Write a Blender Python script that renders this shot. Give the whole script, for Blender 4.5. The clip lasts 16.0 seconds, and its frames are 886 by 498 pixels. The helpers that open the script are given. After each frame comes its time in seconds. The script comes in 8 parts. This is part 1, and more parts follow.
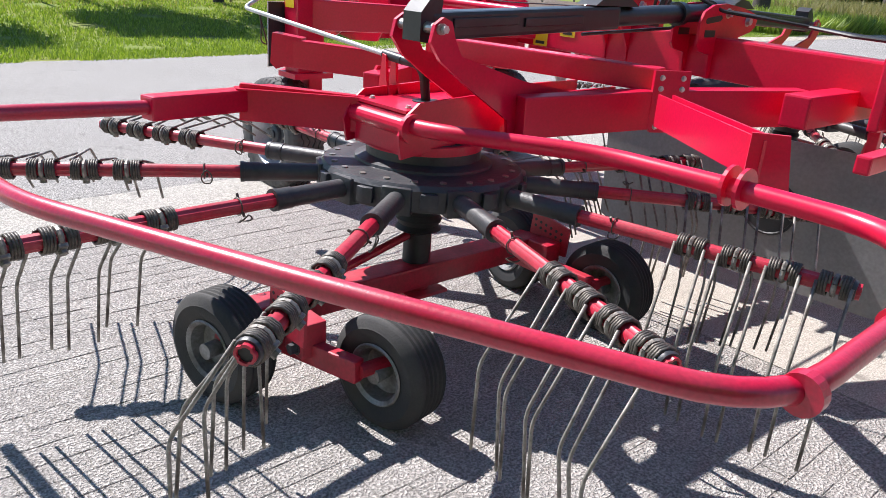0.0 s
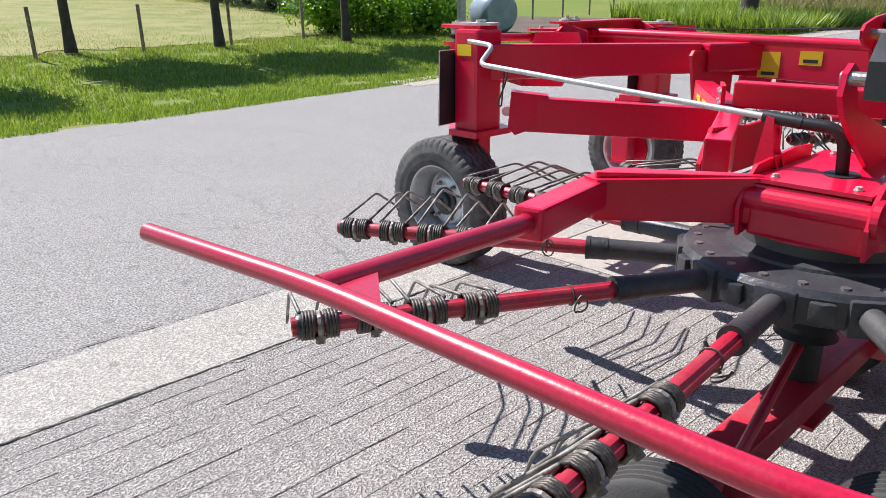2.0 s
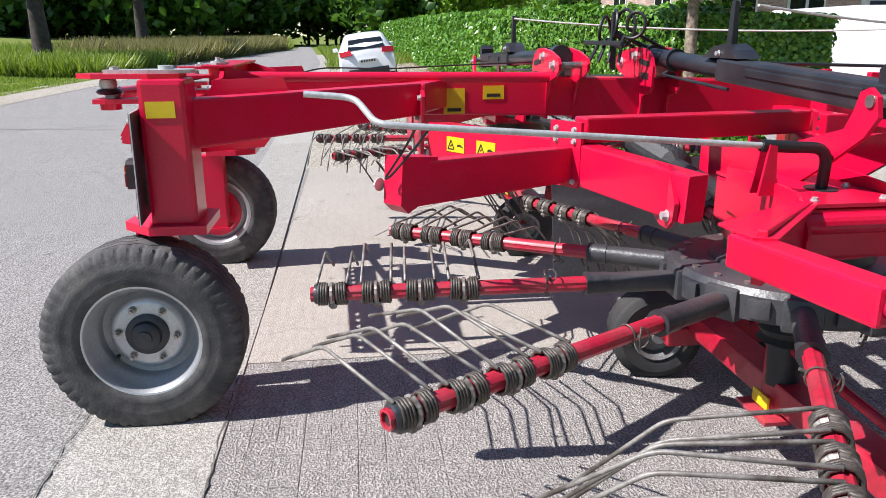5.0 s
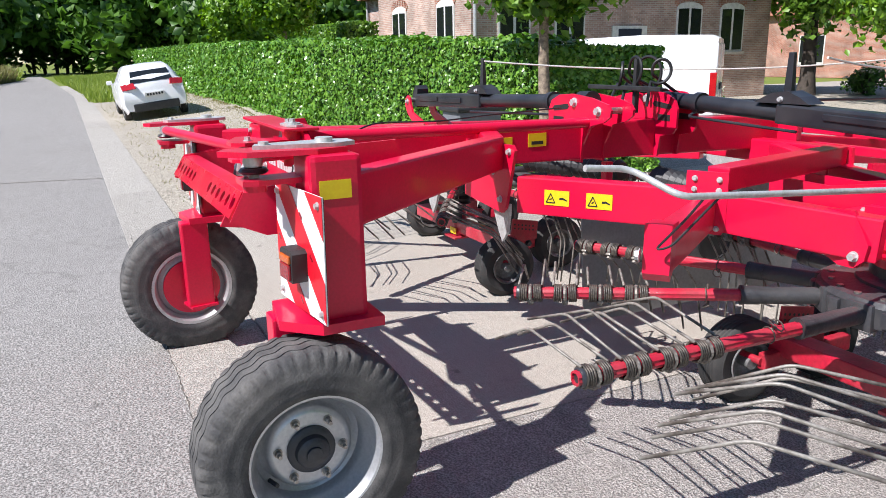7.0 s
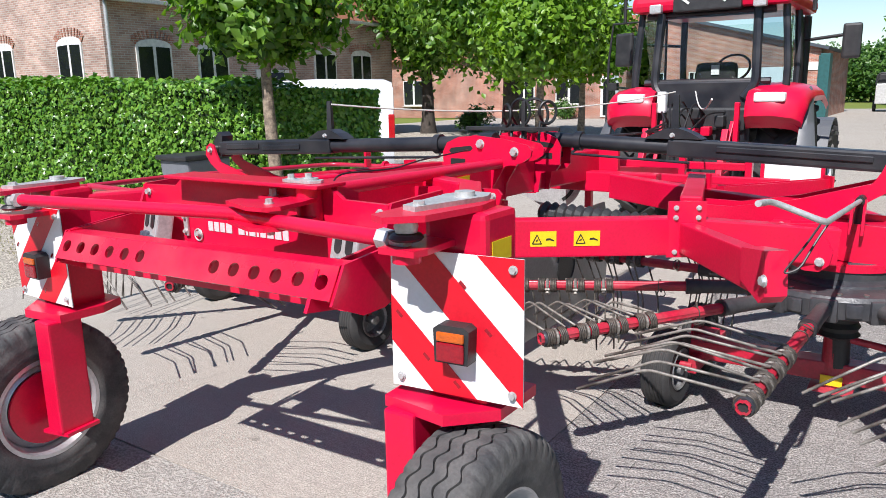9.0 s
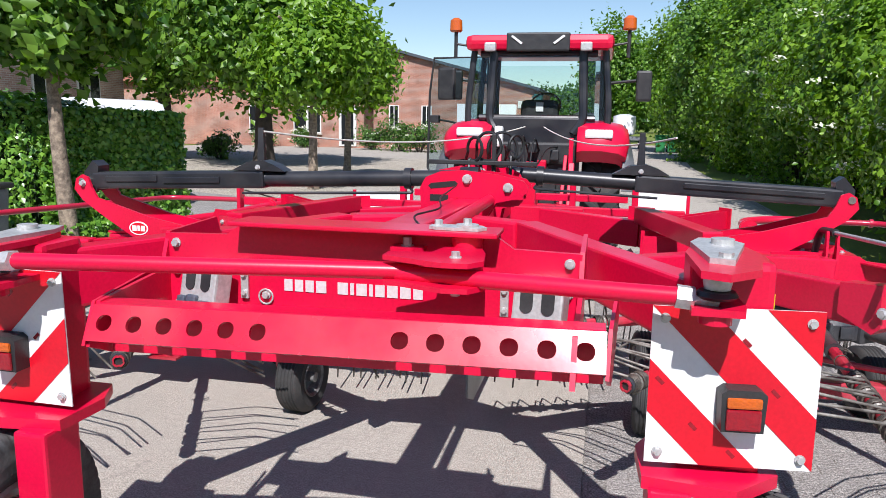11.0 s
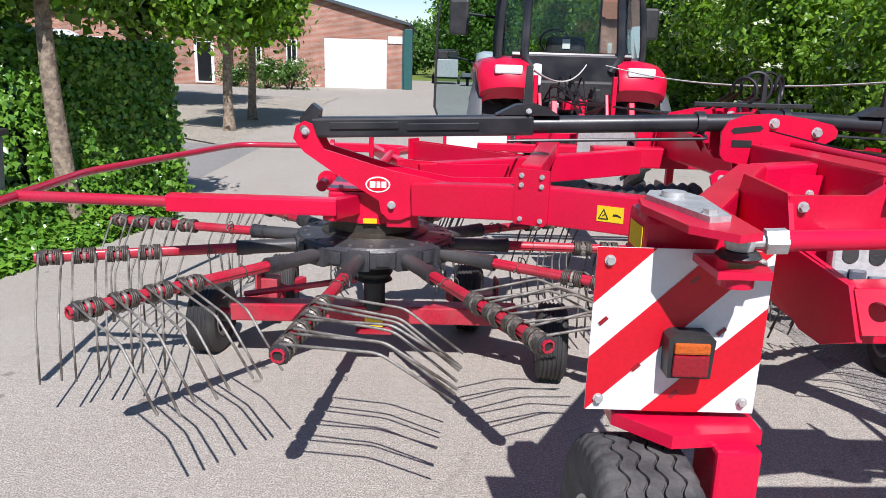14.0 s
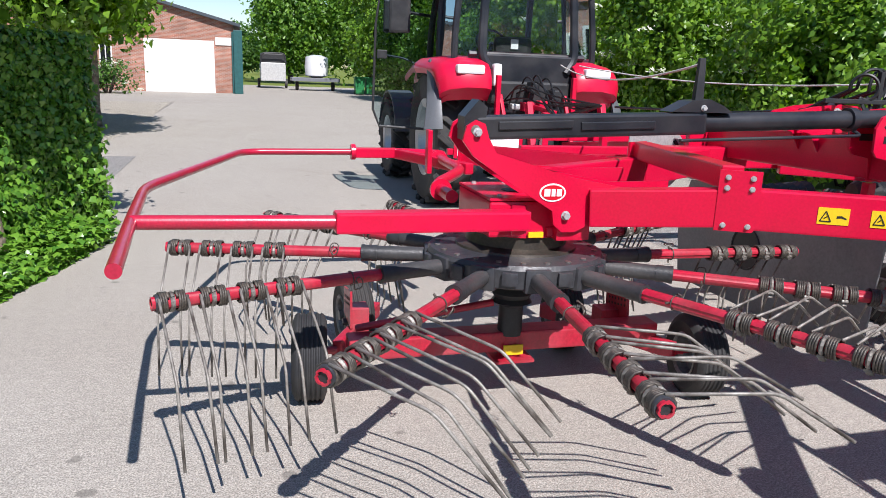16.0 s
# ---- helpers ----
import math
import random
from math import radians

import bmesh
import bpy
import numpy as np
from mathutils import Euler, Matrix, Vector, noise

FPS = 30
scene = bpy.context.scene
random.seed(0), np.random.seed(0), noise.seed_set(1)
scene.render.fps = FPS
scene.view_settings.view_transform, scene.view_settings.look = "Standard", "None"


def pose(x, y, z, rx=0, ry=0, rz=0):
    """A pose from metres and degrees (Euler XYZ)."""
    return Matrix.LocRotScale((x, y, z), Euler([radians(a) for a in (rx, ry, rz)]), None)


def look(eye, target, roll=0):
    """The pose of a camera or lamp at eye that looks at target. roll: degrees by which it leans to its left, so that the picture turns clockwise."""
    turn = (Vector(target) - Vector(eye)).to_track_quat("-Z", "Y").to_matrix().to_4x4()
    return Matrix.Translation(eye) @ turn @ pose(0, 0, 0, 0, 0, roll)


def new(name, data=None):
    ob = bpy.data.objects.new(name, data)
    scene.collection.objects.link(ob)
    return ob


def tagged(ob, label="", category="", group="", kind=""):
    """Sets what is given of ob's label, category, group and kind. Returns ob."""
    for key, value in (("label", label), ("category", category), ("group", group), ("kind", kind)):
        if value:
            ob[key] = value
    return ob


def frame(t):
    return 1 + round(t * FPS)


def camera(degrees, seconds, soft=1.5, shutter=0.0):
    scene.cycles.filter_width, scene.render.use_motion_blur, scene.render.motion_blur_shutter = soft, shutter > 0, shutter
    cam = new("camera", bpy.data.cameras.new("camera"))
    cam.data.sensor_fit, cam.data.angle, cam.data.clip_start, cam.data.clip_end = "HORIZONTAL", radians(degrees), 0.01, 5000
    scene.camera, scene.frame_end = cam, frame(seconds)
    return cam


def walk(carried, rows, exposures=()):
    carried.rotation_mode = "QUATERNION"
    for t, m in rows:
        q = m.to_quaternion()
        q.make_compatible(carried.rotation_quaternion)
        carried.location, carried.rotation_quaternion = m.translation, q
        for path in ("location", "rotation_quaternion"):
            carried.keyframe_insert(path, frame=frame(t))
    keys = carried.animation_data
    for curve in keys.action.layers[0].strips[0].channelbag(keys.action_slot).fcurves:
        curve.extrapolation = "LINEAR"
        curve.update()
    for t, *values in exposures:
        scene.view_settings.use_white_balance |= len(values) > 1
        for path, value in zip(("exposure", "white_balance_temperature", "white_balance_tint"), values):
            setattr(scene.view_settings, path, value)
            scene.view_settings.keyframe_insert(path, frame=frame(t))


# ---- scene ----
cam = camera(62.2, 16.0, soft=0.6)
PATH = [
    (0, (3.797, 4.394, 1.53), (2.533, 3.014, 0.827), 4.1),
    (0.5, (3.924, 4.082, 1.528), (2.69, 2.683, 0.807), 2.6),
    (1, (4.043, 3.705, 1.504), (2.849, 2.276, 0.775), 3.3),
    (1.5, (4.199, 3.284, 1.53), (2.991, 1.882, 0.773), 0.3),
    (2, (4.262, 2.858, 1.56), (2.943, 1.502, 0.911), -0.3),
    (2.5, (4.266, 2.475, 1.55), (2.808, 1.243, 0.954), 0.7),
    (3, (4.272, 2.141, 1.561), (2.523, 1.379, 0.96), -3.3),
    (3.2, (4.296, 2.018, 1.583), (2.509, 1.354, 0.975), -3.2),
    (5.3, (4.057, 0.372, 1.537), (2.159, 0.665, 0.981), -0.0),
    (5.5, (4.007, 0.209, 1.565), (2.113, 0.525, 1.005), 0.2),
    (6, (3.879, -0.235, 1.612), (2.005, 0.182, 1.05), 0.2),
    (6.5, (3.738, -0.53, 1.655), (1.902, 0.033, 1.095), -0.1),
    (7, (3.489, -0.839, 1.692), (1.746, 0.002, 1.185), -1.1),
    (7.5, (3.249, -1.245, 1.715), (1.626, -0.192, 1.209), -0.9),
    (8, (3.0, -1.53, 1.703), (1.471, -0.341, 1.206), -2.0),
    (8.5, (2.588, -1.745, 1.71), (1.168, -0.427, 1.214), -3.3),
    (9, (2.208, -1.903, 1.718), (1.105, -0.287, 1.301), -1.1),
    (9.2, (2.092, -1.946, 1.752), (1.118, -0.249, 1.337), -0.6),
    (11.3, (0.503, -2.149, 1.732), (0.094, -0.223, 1.382), 0.9),
    (11.5, (0.34, -2.147, 1.745), (-0.065, -0.223, 1.378), 0.9),
    (12, (-0.051, -2.154, 1.721), (-0.303, -0.208, 1.331), 1.5),
    (12.5, (-0.443, -2.173, 1.735), (-0.551, -0.228, 1.285), 1.9),
    (13, (-0.854, -2.075, 1.673), (-0.952, -0.171, 1.067), 1.4),
    (13.5, (-1.233, -1.995, 1.632), (-1.265, -0.106, 0.976), 2.9),
    (14, (-1.624, -1.981, 1.689), (-1.594, -0.045, 1.191), 1.6),
    (14.5, (-2.033, -1.859, 1.634), (-1.889, 0.075, 1.145), 1.7),
    (15, (-2.44, -1.712, 1.622), (-2.243, 0.22, 1.141), 1.8),
    (15.5, (-2.839, -1.551, 1.622), (-2.438, 0.353, 1.157), 2.4),
    (16, (-3.194, -1.276, 1.572), (-2.671, 0.597, 1.103), 2.2),
]
walk(cam, [(t, look(eye, target, roll)) for t, eye, target, roll in PATH], [(0, 0.99, 6440, 10.5), (1.5, 0.86, 6440, 10.5), (2.4, 0.79, 6440, 10.5), (3, 0.81, 6440, 10.5), (5.5, 0.66, 6420, 10.5), (7.2, 0.68, 6420, 10.5), (8.2, 0.57, 6420, 10.5), (9, 0.52, 6420, 10.5), (11.5, 0.4, 6330, 11.5), (12.5, 0.38, 6330, 11.5), (13.5, 0.3, 6330, 11.5), (14.2, 0.38, 6330, 11.5), (16, 0.42, 6330, 11.5)])

# ---- light ----
SUN_DIR = Vector((0.09, -0.64, 0.763)).normalized()
sun_data = bpy.data.lights.new("sun", "SUN")
sun_data.energy, sun_data.angle, sun_data.color = 5.0, radians(0.55), (1.0, 0.962, 0.95)
sun_ob = new("sun", sun_data)
sun_ob.rotation_euler = SUN_DIR.to_track_quat("Z", "Y").to_euler()
sun_ob.location = (0, -10, 30)
world = bpy.data.worlds.new("world")
scene.world = world
world.use_nodes = True
_wn = world.node_tree.nodes
_bg = _wn["Background"]
_sky = _wn.new("ShaderNodeTexSky")
_sky.sky_type, _sky.sun_disc = "NISHITA", False
_sky.sun_elevation = math.asin(SUN_DIR.z)
_sky.sun_rotation = math.atan2(SUN_DIR.x, SUN_DIR.y)
_sky.air_density, _sky.dust_density, _sky.ozone_density = 1.0, 0.0, 3.0
world.node_tree.links.new(_sky.outputs[0], _bg.inputs[0])
_bg.inputs[1].default_value = 0.092


# ---- materials ----
def mat(name, base, rough=0.6, metal=0.0, second=None, scale=8.0, fine=60.0, amount=0.5, bump=0.1,
        bump_scale=None, coat=0.0, rand=0.0, dust=None, dust_amount=0.0, detail=6.0, spec=0.5, island=0.0):
    """Surface with variation at two scales, relief, and optional dust film and piece-to-piece change."""
    m = bpy.data.materials.new(name)
    m.use_nodes = True
    nt = m.node_tree
    n, l = nt.nodes, nt.links
    b = n["Principled BSDF"]
    tc = n.new("ShaderNodeTexCoord")
    second = second or tuple(c * 0.6 for c in base)
    n1 = n.new("ShaderNodeTexNoise")
    n1.inputs["Scale"].default_value, n1.inputs["Detail"].default_value = scale, detail
    n2 = n.new("ShaderNodeTexNoise")
    n2.inputs["Scale"].default_value, n2.inputs["Detail"].default_value = fine, 4.0
    l.new(tc.outputs["Object"], n1.inputs["Vector"])
    l.new(tc.outputs["Object"], n2.inputs["Vector"])
    r1 = n.new("ShaderNodeValToRGB")
    r1.color_ramp.elements[0].position, r1.color_ramp.elements[1].position = 0.38, 0.66
    l.new(n1.outputs[0], r1.inputs[0])
    mul = n.new("ShaderNodeMath")
    mul.operation = "MULTIPLY"
    l.new(r1.outputs[0], mul.inputs[0])
    mul.inputs[1].default_value = amount
    mix = n.new("ShaderNodeMixRGB")
    mix.inputs[1].default_value, mix.inputs[2].default_value = (*base, 1), (*second, 1)
    l.new(mul.outputs[0], mix.inputs[0])
    m2 = n.new("ShaderNodeMixRGB")
    m2.blend_type = "OVERLAY"
    m2.inputs[0].default_value = amount * 0.6
    l.new(mix.outputs[0], m2.inputs[1])
    l.new(n2.outputs[0], m2.inputs[2])
    out = m2.outputs[0]
    if rand or island:
        src = n.new("ShaderNodeObjectInfo") if rand else n.new("ShaderNodeNewGeometry")
        hsv = n.new("ShaderNodeHueSaturation")
        mr = n.new("ShaderNodeMapRange")
        k = rand or island
        mr.inputs[3].default_value, mr.inputs[4].default_value = 1 - k, 1 + k
        l.new(src.outputs["Random" if rand else "Random Per Island"], mr.inputs[0])
        l.new(mr.outputs[0], hsv.inputs["Value"])
        l.new(out, hsv.inputs["Color"])
        out = hsv.outputs[0]
    if dust:
        n3 = n.new("ShaderNodeTexNoise")
        n3.inputs["Scale"].default_value, n3.inputs["Detail"].default_value = 3.2, 8.0
        l.new(tc.outputs["Object"], n3.inputs["Vector"])
        r3 = n.new("ShaderNodeValToRGB")
        r3.color_ramp.elements[0].position, r3.color_ramp.elements[1].position = 0.45, 0.8
        l.new(n3.outputs[0], r3.inputs[0])
        md = n.new("ShaderNodeMath")
        md.operation = "MULTIPLY"
        md.inputs[1].default_value = dust_amount
        l.new(r3.outputs[0], md.inputs[0])
        mixd = n.new("ShaderNodeMixRGB")
        mixd.inputs[2].default_value = (*dust, 1)
        l.new(md.outputs[0], mixd.inputs[0])
        l.new(out, mixd.inputs[1])
        out = mixd.outputs[0]
    l.new(out, b.inputs["Base Color"])
    rr = n.new("ShaderNodeMapRange")
    rr.inputs[3].default_value, rr.inputs[4].default_value = max(rough - 0.12, 0.03), min(rough + 0.14, 1)
    l.new(n1.outputs[0], rr.inputs[0])
    l.new(rr.outputs[0], b.inputs["Roughness"])
    b.inputs["Metallic"].default_value = metal
    b.inputs["Coat Weight"].default_value = coat
    b.inputs["Coat Roughness"].default_value = 0.12
    b.inputs["Specular IOR Level"].default_value = spec
    if bump:
        bn = n.new("ShaderNodeBump")
        bn.inputs["Strength"].default_value, bn.inputs["Distance"].default_value = bump, 0.01
        if bump_scale:
            n4 = n.new("ShaderNodeTexNoise")
            n4.inputs["Scale"].default_value, n4.inputs["Detail"].default_value = bump_scale, 4.0
            l.new(tc.outputs["Object"], n4.inputs["Vector"])
            l.new(n4.outputs[0], bn.inputs["Height"])
        else:
            l.new(n2.outputs[0], bn.inputs["Height"])
        l.new(bn.outputs[0], b.inputs["Normal"])
    return m


def glass(name, tint, rough=0.02, alpha=0.25):
    m = bpy.data.materials.new(name)
    m.use_nodes = True
    n, l = m.node_tree.nodes, m.node_tree.links
    n.remove(n["Principled BSDF"])
    tr, gl, mx, fr = (n.new("ShaderNode" + k) for k in ("BsdfTransparent", "BsdfGlossy", "MixShader", "Fresnel"))
    tr.inputs[0].default_value = (*tint, 1)
    gl.inputs["Roughness"].default_value = rough
    fr.inputs[0].default_value = 1.5
    l.new(fr.outputs[0], mx.inputs[0])
    l.new(tr.outputs[0], mx.inputs[1])
    l.new(gl.outputs[0], mx.inputs[2])
    l.new(mx.outputs[0], n["Material Output"].inputs[0])
    return m


RED = mat("red_paint", (0.645, 0.003, 0.046), 0.33, 0.0, (0.50, 0.003, 0.022), 2.5, 90, 0.45, 0.02, coat=0.25, spec=0.35, dust=(0.40, 0.10, 0.11), dust_amount=0.06)
RED_WORN = mat("worn_red_paint", (0.46, 0.008, 0.034), 0.42, 0.0, (0.30, 0.02, 0.03), 9, 70, 0.7, 0.08, coat=0.2, dust=(0.44, 0.17, 0.18), dust_amount=0.45)
RED_FADED = mat("faded_red_tube", (0.46, 0.005, 0.036), 0.32, 0.0, (0.36, 0.02, 0.045), 7, 120, 0.6, 0.05, coat=0.4, dust=(0.42, 0.12, 0.13), dust_amount=0.2)
RED_GLOSS = mat("sun_glossy_red_plate", (0.60, 0.006, 0.035), 0.25, 0.0, (0.44, 0.01, 0.03), 6, 60, 0.5, 0.008, coat=0.2, spec=0.55, dust=(0.42, 0.14, 0.14), dust_amount=0.35)
BLACK = mat("black_paint", (0.012, 0.013, 0.018), 0.35, 0.0, (0.03, 0.03, 0.035), 4, 80, 0.6, 0.03, dust=(0.16, 0.15, 0.14), dust_amount=0.25)
GREASY = mat("greasy_black_cast", (0.028, 0.031, 0.039), 0.40, 0.0, (0.05, 0.048, 0.05), 9, 60, 0.7, 0.2, dust=(0.13, 0.12, 0.11), dust_amount=0.4)
SLEEVE = mat("black_sleeve", (0.022, 0.023, 0.027), 0.42, 0.0, (0.07, 0.066, 0.062), 6, 60, 0.6, 0.2, dust=(0.2, 0.19, 0.18), dust_amount=0.3)
RUST_DISC = mat("dull_brown_metal", (0.09, 0.075, 0.06), 0.4, 0.5, (0.04, 0.035, 0.03), 14, 90, 0.7, 0.1)
RUBBER = mat("tyre_rubber", (0.022, 0.022, 0.024), 0.75, 0.0, (0.05, 0.048, 0.045), 9, 140, 0.6, 0.15, dust=(0.17, 0.15, 0.13), dust_amount=0.35)
RUBBER_OLD = mat("dusty_tyre_rubber", (0.04, 0.04, 0.042), 0.8, 0.0, (0.12, 0.115, 0.11), 12, 110, 0.7, 0.2, dust=(0.2, 0.18, 0.16), dust_amount=0.45)
RIM = mat("silver_rim_paint", (0.52, 0.53, 0.55), 0.35, 0.6, (0.42, 0.42, 0.43), 7, 80, 0.4, 0.03)
RIM_DULL = mat("dull_grey_rim", (0.28, 0.28, 0.28), 0.5, 0.5, (0.12, 0.1, 0.09), 12, 80, 0.8, 0.1)
ZINC = mat("galvanised_steel", (0.58, 0.58, 0.575), 0.42, 0.45, (0.38, 0.38, 0.37), 20, 90, 0.6, 0.05)
STEEL = mat("bare_steel", (0.42, 0.40, 0.38), 0.38, 0.8, (0.2, 0.17, 0.14), 25, 120, 0.7, 0.1)
TINE = mat("tine_wire_steel", (0.30, 0.28, 0.25), 0.5, 0.2, (0.075, 0.06, 0.05), 16, 90, 0.95, 0.15)
CLAMP = mat("dull_clamp_steel", (0.30, 0.28, 0.25), 0.5, 0.4, (0.09, 0.075, 0.065), 24, 120, 0.9, 0.2)
COIL = mat("coil_spring_steel", (0.055, 0.048, 0.042), 0.5, 0.3, (0.15, 0.125, 0.10), 30, 120, 0.8, 0.2)
YELLOW = mat("yellow_sticker", (0.78, 0.55, 0.01), 0.45, 0, (0.68, 0.46, 0.02), 12, 90, 0.3, 0)
INK = mat("black_print", (0.02, 0.02, 0.02), 0.5, 0, bump=0)
WHITE = mat("white_reflective_film", (0.80, 0.80, 0.80), 0.35, 0, (0.66, 0.66, 0.65), 8, 90, 0.4, 0.01)
WHITE_PRINT = mat("white_print", (0.60, 0.55, 0.56), 0.4, 0, (0.6, 0.5, 0.5), 20, 90, 0.5, 0)
FILM_RED = mat("red_reflective_film", (0.60, 0.006, 0.02), 0.35, 0, (0.5, 0.006, 0.02), 8, 90, 0.4, 0.01)
AMBER = mat("amber_lens", (0.50, 0.10, 0.01), 0.18, 0, (0.6, 0.1, 0.01), 60, 120, 0.5, 0.3, coat=0.6)
REDLENS = mat("red_lens", (0.26, 0.006, 0.016), 0.18, 0, (0.3, 0.004, 0.01), 60, 120, 0.5, 0.3, coat=0.6)
PLASTIC = mat("black_plastic", (0.02, 0.02, 0.022), 0.5, 0, (0.045, 0.045, 0.045), 12, 120, 0.5, 0.1)
FLARE = mat("grey_mudguard_plastic", (0.10, 0.105, 0.115), 0.45, 0, (0.08, 0.085, 0.09), 8, 90, 0.4, 0.06)
GREYP = mat("grey_plastic", (0.17, 0.18, 0.20), 0.5, 0, (0.12, 0.125, 0.14), 8, 90, 0.4, 0.06)
CHOCK_PAD = mat("blue_grey_plastic", (0.06, 0.07, 0.10), 0.55, 0, (0.12, 0.12, 0.14), 20, 90, 0.7, 0.1)
CABLE = mat("black_hose", (0.015, 0.015, 0.016), 0.45, 0, bump=0.05)
ROPE = mat("white_rope", (0.72, 0.70, 0.64), 0.85, 0, (0.55, 0.53, 0.48), 60, 160, 0.6, 0.4)
SHEET = mat("grey_plastic_apron", (0.20, 0.20, 0.205), 0.42, 0, (0.14, 0.14, 0.145), 3, 60, 0.5, 0.05, dust=(0.3, 0.28, 0.25), dust_amount=0.4)


def ground_mat(name, base, stain, grain=0.5, gscale=120.0, rand="", k=0.04, spots=0.0, cracks=0.0, bump=0.6, tracks=0.0):
    """Mineral surface: stone grain, mottling, broad stains, dark spots and hair cracks."""
    m = bpy.data.materials.new(name)
    m.use_nodes = True
    n, l = m.node_tree.nodes, m.node_tree.links
    b = n["Principled BSDF"]
    pos = n.new("ShaderNodeNewGeometry").outputs["Position"]

    def noise(scale, detail=3.0, lo=0.36, hi=0.64, dim=0.6):
        t, r = n.new("ShaderNodeTexNoise"), n.new("ShaderNodeMapRange")
        t.inputs["Scale"].default_value, t.inputs["Detail"].default_value, t.inputs["Roughness"].default_value = scale, detail, dim
        l.new(pos, t.inputs["Vector"])
        l.new(t.outputs[0], r.inputs[0])
        r.inputs[1].default_value, r.inputs[2].default_value = lo, hi
        return r.outputs[0]

    def mix(fac, a, col, kind="MIX"):
        x = n.new("ShaderNodeMixRGB")
        x.blend_type = kind
        if isinstance(fac, float):
            x.inputs[0].default_value = fac
        else:
            l.new(fac, x.inputs[0])
        if isinstance(a, tuple):
            x.inputs[1].default_value = (*a, 1)
        else:
            l.new(a, x.inputs[1])
        if isinstance(col, tuple):
            x.inputs[2].default_value = (*col, 1)
        else:
            l.new(col, x.inputs[2])
        return x.outputs[0]

    def scaled(v, f):
        x = n.new("ShaderNodeMath")
        x.operation = "MULTIPLY"
        l.new(v, x.inputs[0])
        x.inputs[1].default_value = f
        return x.outputs[0]
    col = mix(scaled(noise(0.55, 6.0, 0.42, 0.66), 0.75), base, stain)
    col = mix(scaled(noise(7.0, 5.0, 0.40, 0.68), 0.35), col, tuple(c * 0.72 for c in base))
    gr = noise(gscale, 2.0, 0.37, 0.63)
    dk, lt = tuple(c * (1 - grain) for c in base), tuple(min(c * (1 + 0.85 * grain), 0.9) for c in base)
    rough_grain = mix(gr, dk, lt)
    col = mix(0.62, col, rough_grain)
    ag, sp, ar = n.new("ShaderNodeTexVoronoi"), n.new("ShaderNodeSeparateColor"), n.new("ShaderNodeMapRange")
    ag.inputs["Scale"].default_value = gscale * 0.55
    l.new(pos, ag.inputs["Vector"])
    l.new(ag.outputs["Color"], sp.inputs[0])
    l.new(sp.outputs[0], ar.inputs[0])
    ar.inputs[1].default_value, ar.inputs[2].default_value, ar.inputs[3].default_value, ar.inputs[4].default_value = 0.0, 1.0, 0.28, 0.74
    col = mix(0.42 * grain, col, ar.outputs[0], "OVERLAY")
    if spots:
        vo, mr = n.new("ShaderNodeTexVoronoi"), n.new("ShaderNodeMapRange")
        vo.inputs["Scale"].default_value, vo.inputs["Randomness"].default_value = 2.6, 1.0
        wob = n.new("ShaderNodeTexNoise")
        wob.inputs["Scale"].default_value = 14.0
        l.new(pos, wob.inputs["Vector"])
        ad = n.new("ShaderNodeVectorMath")
        ad.operation = "MULTIPLY_ADD"
        l.new(wob.outputs["Color"], ad.inputs[0])
        ad.inputs[1].default_value = (0.05, 0.05, 0.05)
        l.new(pos, ad.inputs[2])
        l.new(ad.outputs[0], vo.inputs["Vector"])
        l.new(vo.outputs["Distance"], mr.inputs[0])
        mr.inputs[1].default_value, mr.inputs[2].default_value, mr.inputs[3].default_value, mr.inputs[4].default_value = 0.075, 0.10, spots, 0.0
        col = mix(mr.outputs[0], col, tuple(c * 0.35 for c in base))
    if cracks:
        vo, mr = n.new("ShaderNodeTexVoronoi"), n.new("ShaderNodeMapRange")
        vo.feature = "DISTANCE_TO_EDGE"
        vo.inputs["Scale"].default_value = 0.33
        wob = n.new("ShaderNodeTexNoise")
        wob.inputs["Scale"].default_value, wob.inputs["Detail"].default_value = 1.6, 8.0
        l.new(pos, wob.inputs["Vector"])
        ad = n.new("ShaderNodeVectorMath")
        ad.operation = "MULTIPLY_ADD"
        l.new(wob.outputs["Color"], ad.inputs[0])
        ad.inputs[1].default_value = (0.8, 0.8, 0.0)
        l.new(pos, ad.inputs[2])
        l.new(ad.outputs[0], vo.inputs["Vector"])
        l.new(vo.outputs["Distance"], mr.inputs[0])
        mr.inputs[1].default_value, mr.inputs[2].default_value, mr.inputs[3].default_value, mr.inputs[4].default_value = 0.0015, 0.004, cracks, 0.0
        col = mix(mr.outputs[0], col, tuple(c * 0.4 for c in base))
    if tracks:
        wv, mr = n.new("ShaderNodeTexWave"), n.new("ShaderNodeMapRange")
        wv.bands_direction = "Y"
        wv.inputs["Scale"].default_value, wv.inputs["Distortion"].default_value, wv.inputs["Detail Scale"].default_value = 4.2, 2.5, 0.6
        l.new(pos, wv.inputs["Vector"])
        l.new(wv.outputs["Fac"], mr.inputs[0])
        mr.inputs[1].default_value, mr.inputs[2].default_value, mr.inputs[3].default_value, mr.inputs[4].default_value = 0.80, 1.0, 0.0, tracks
        col = mix(mr.outputs[0], col, tuple(c * 0.7 for c in base))
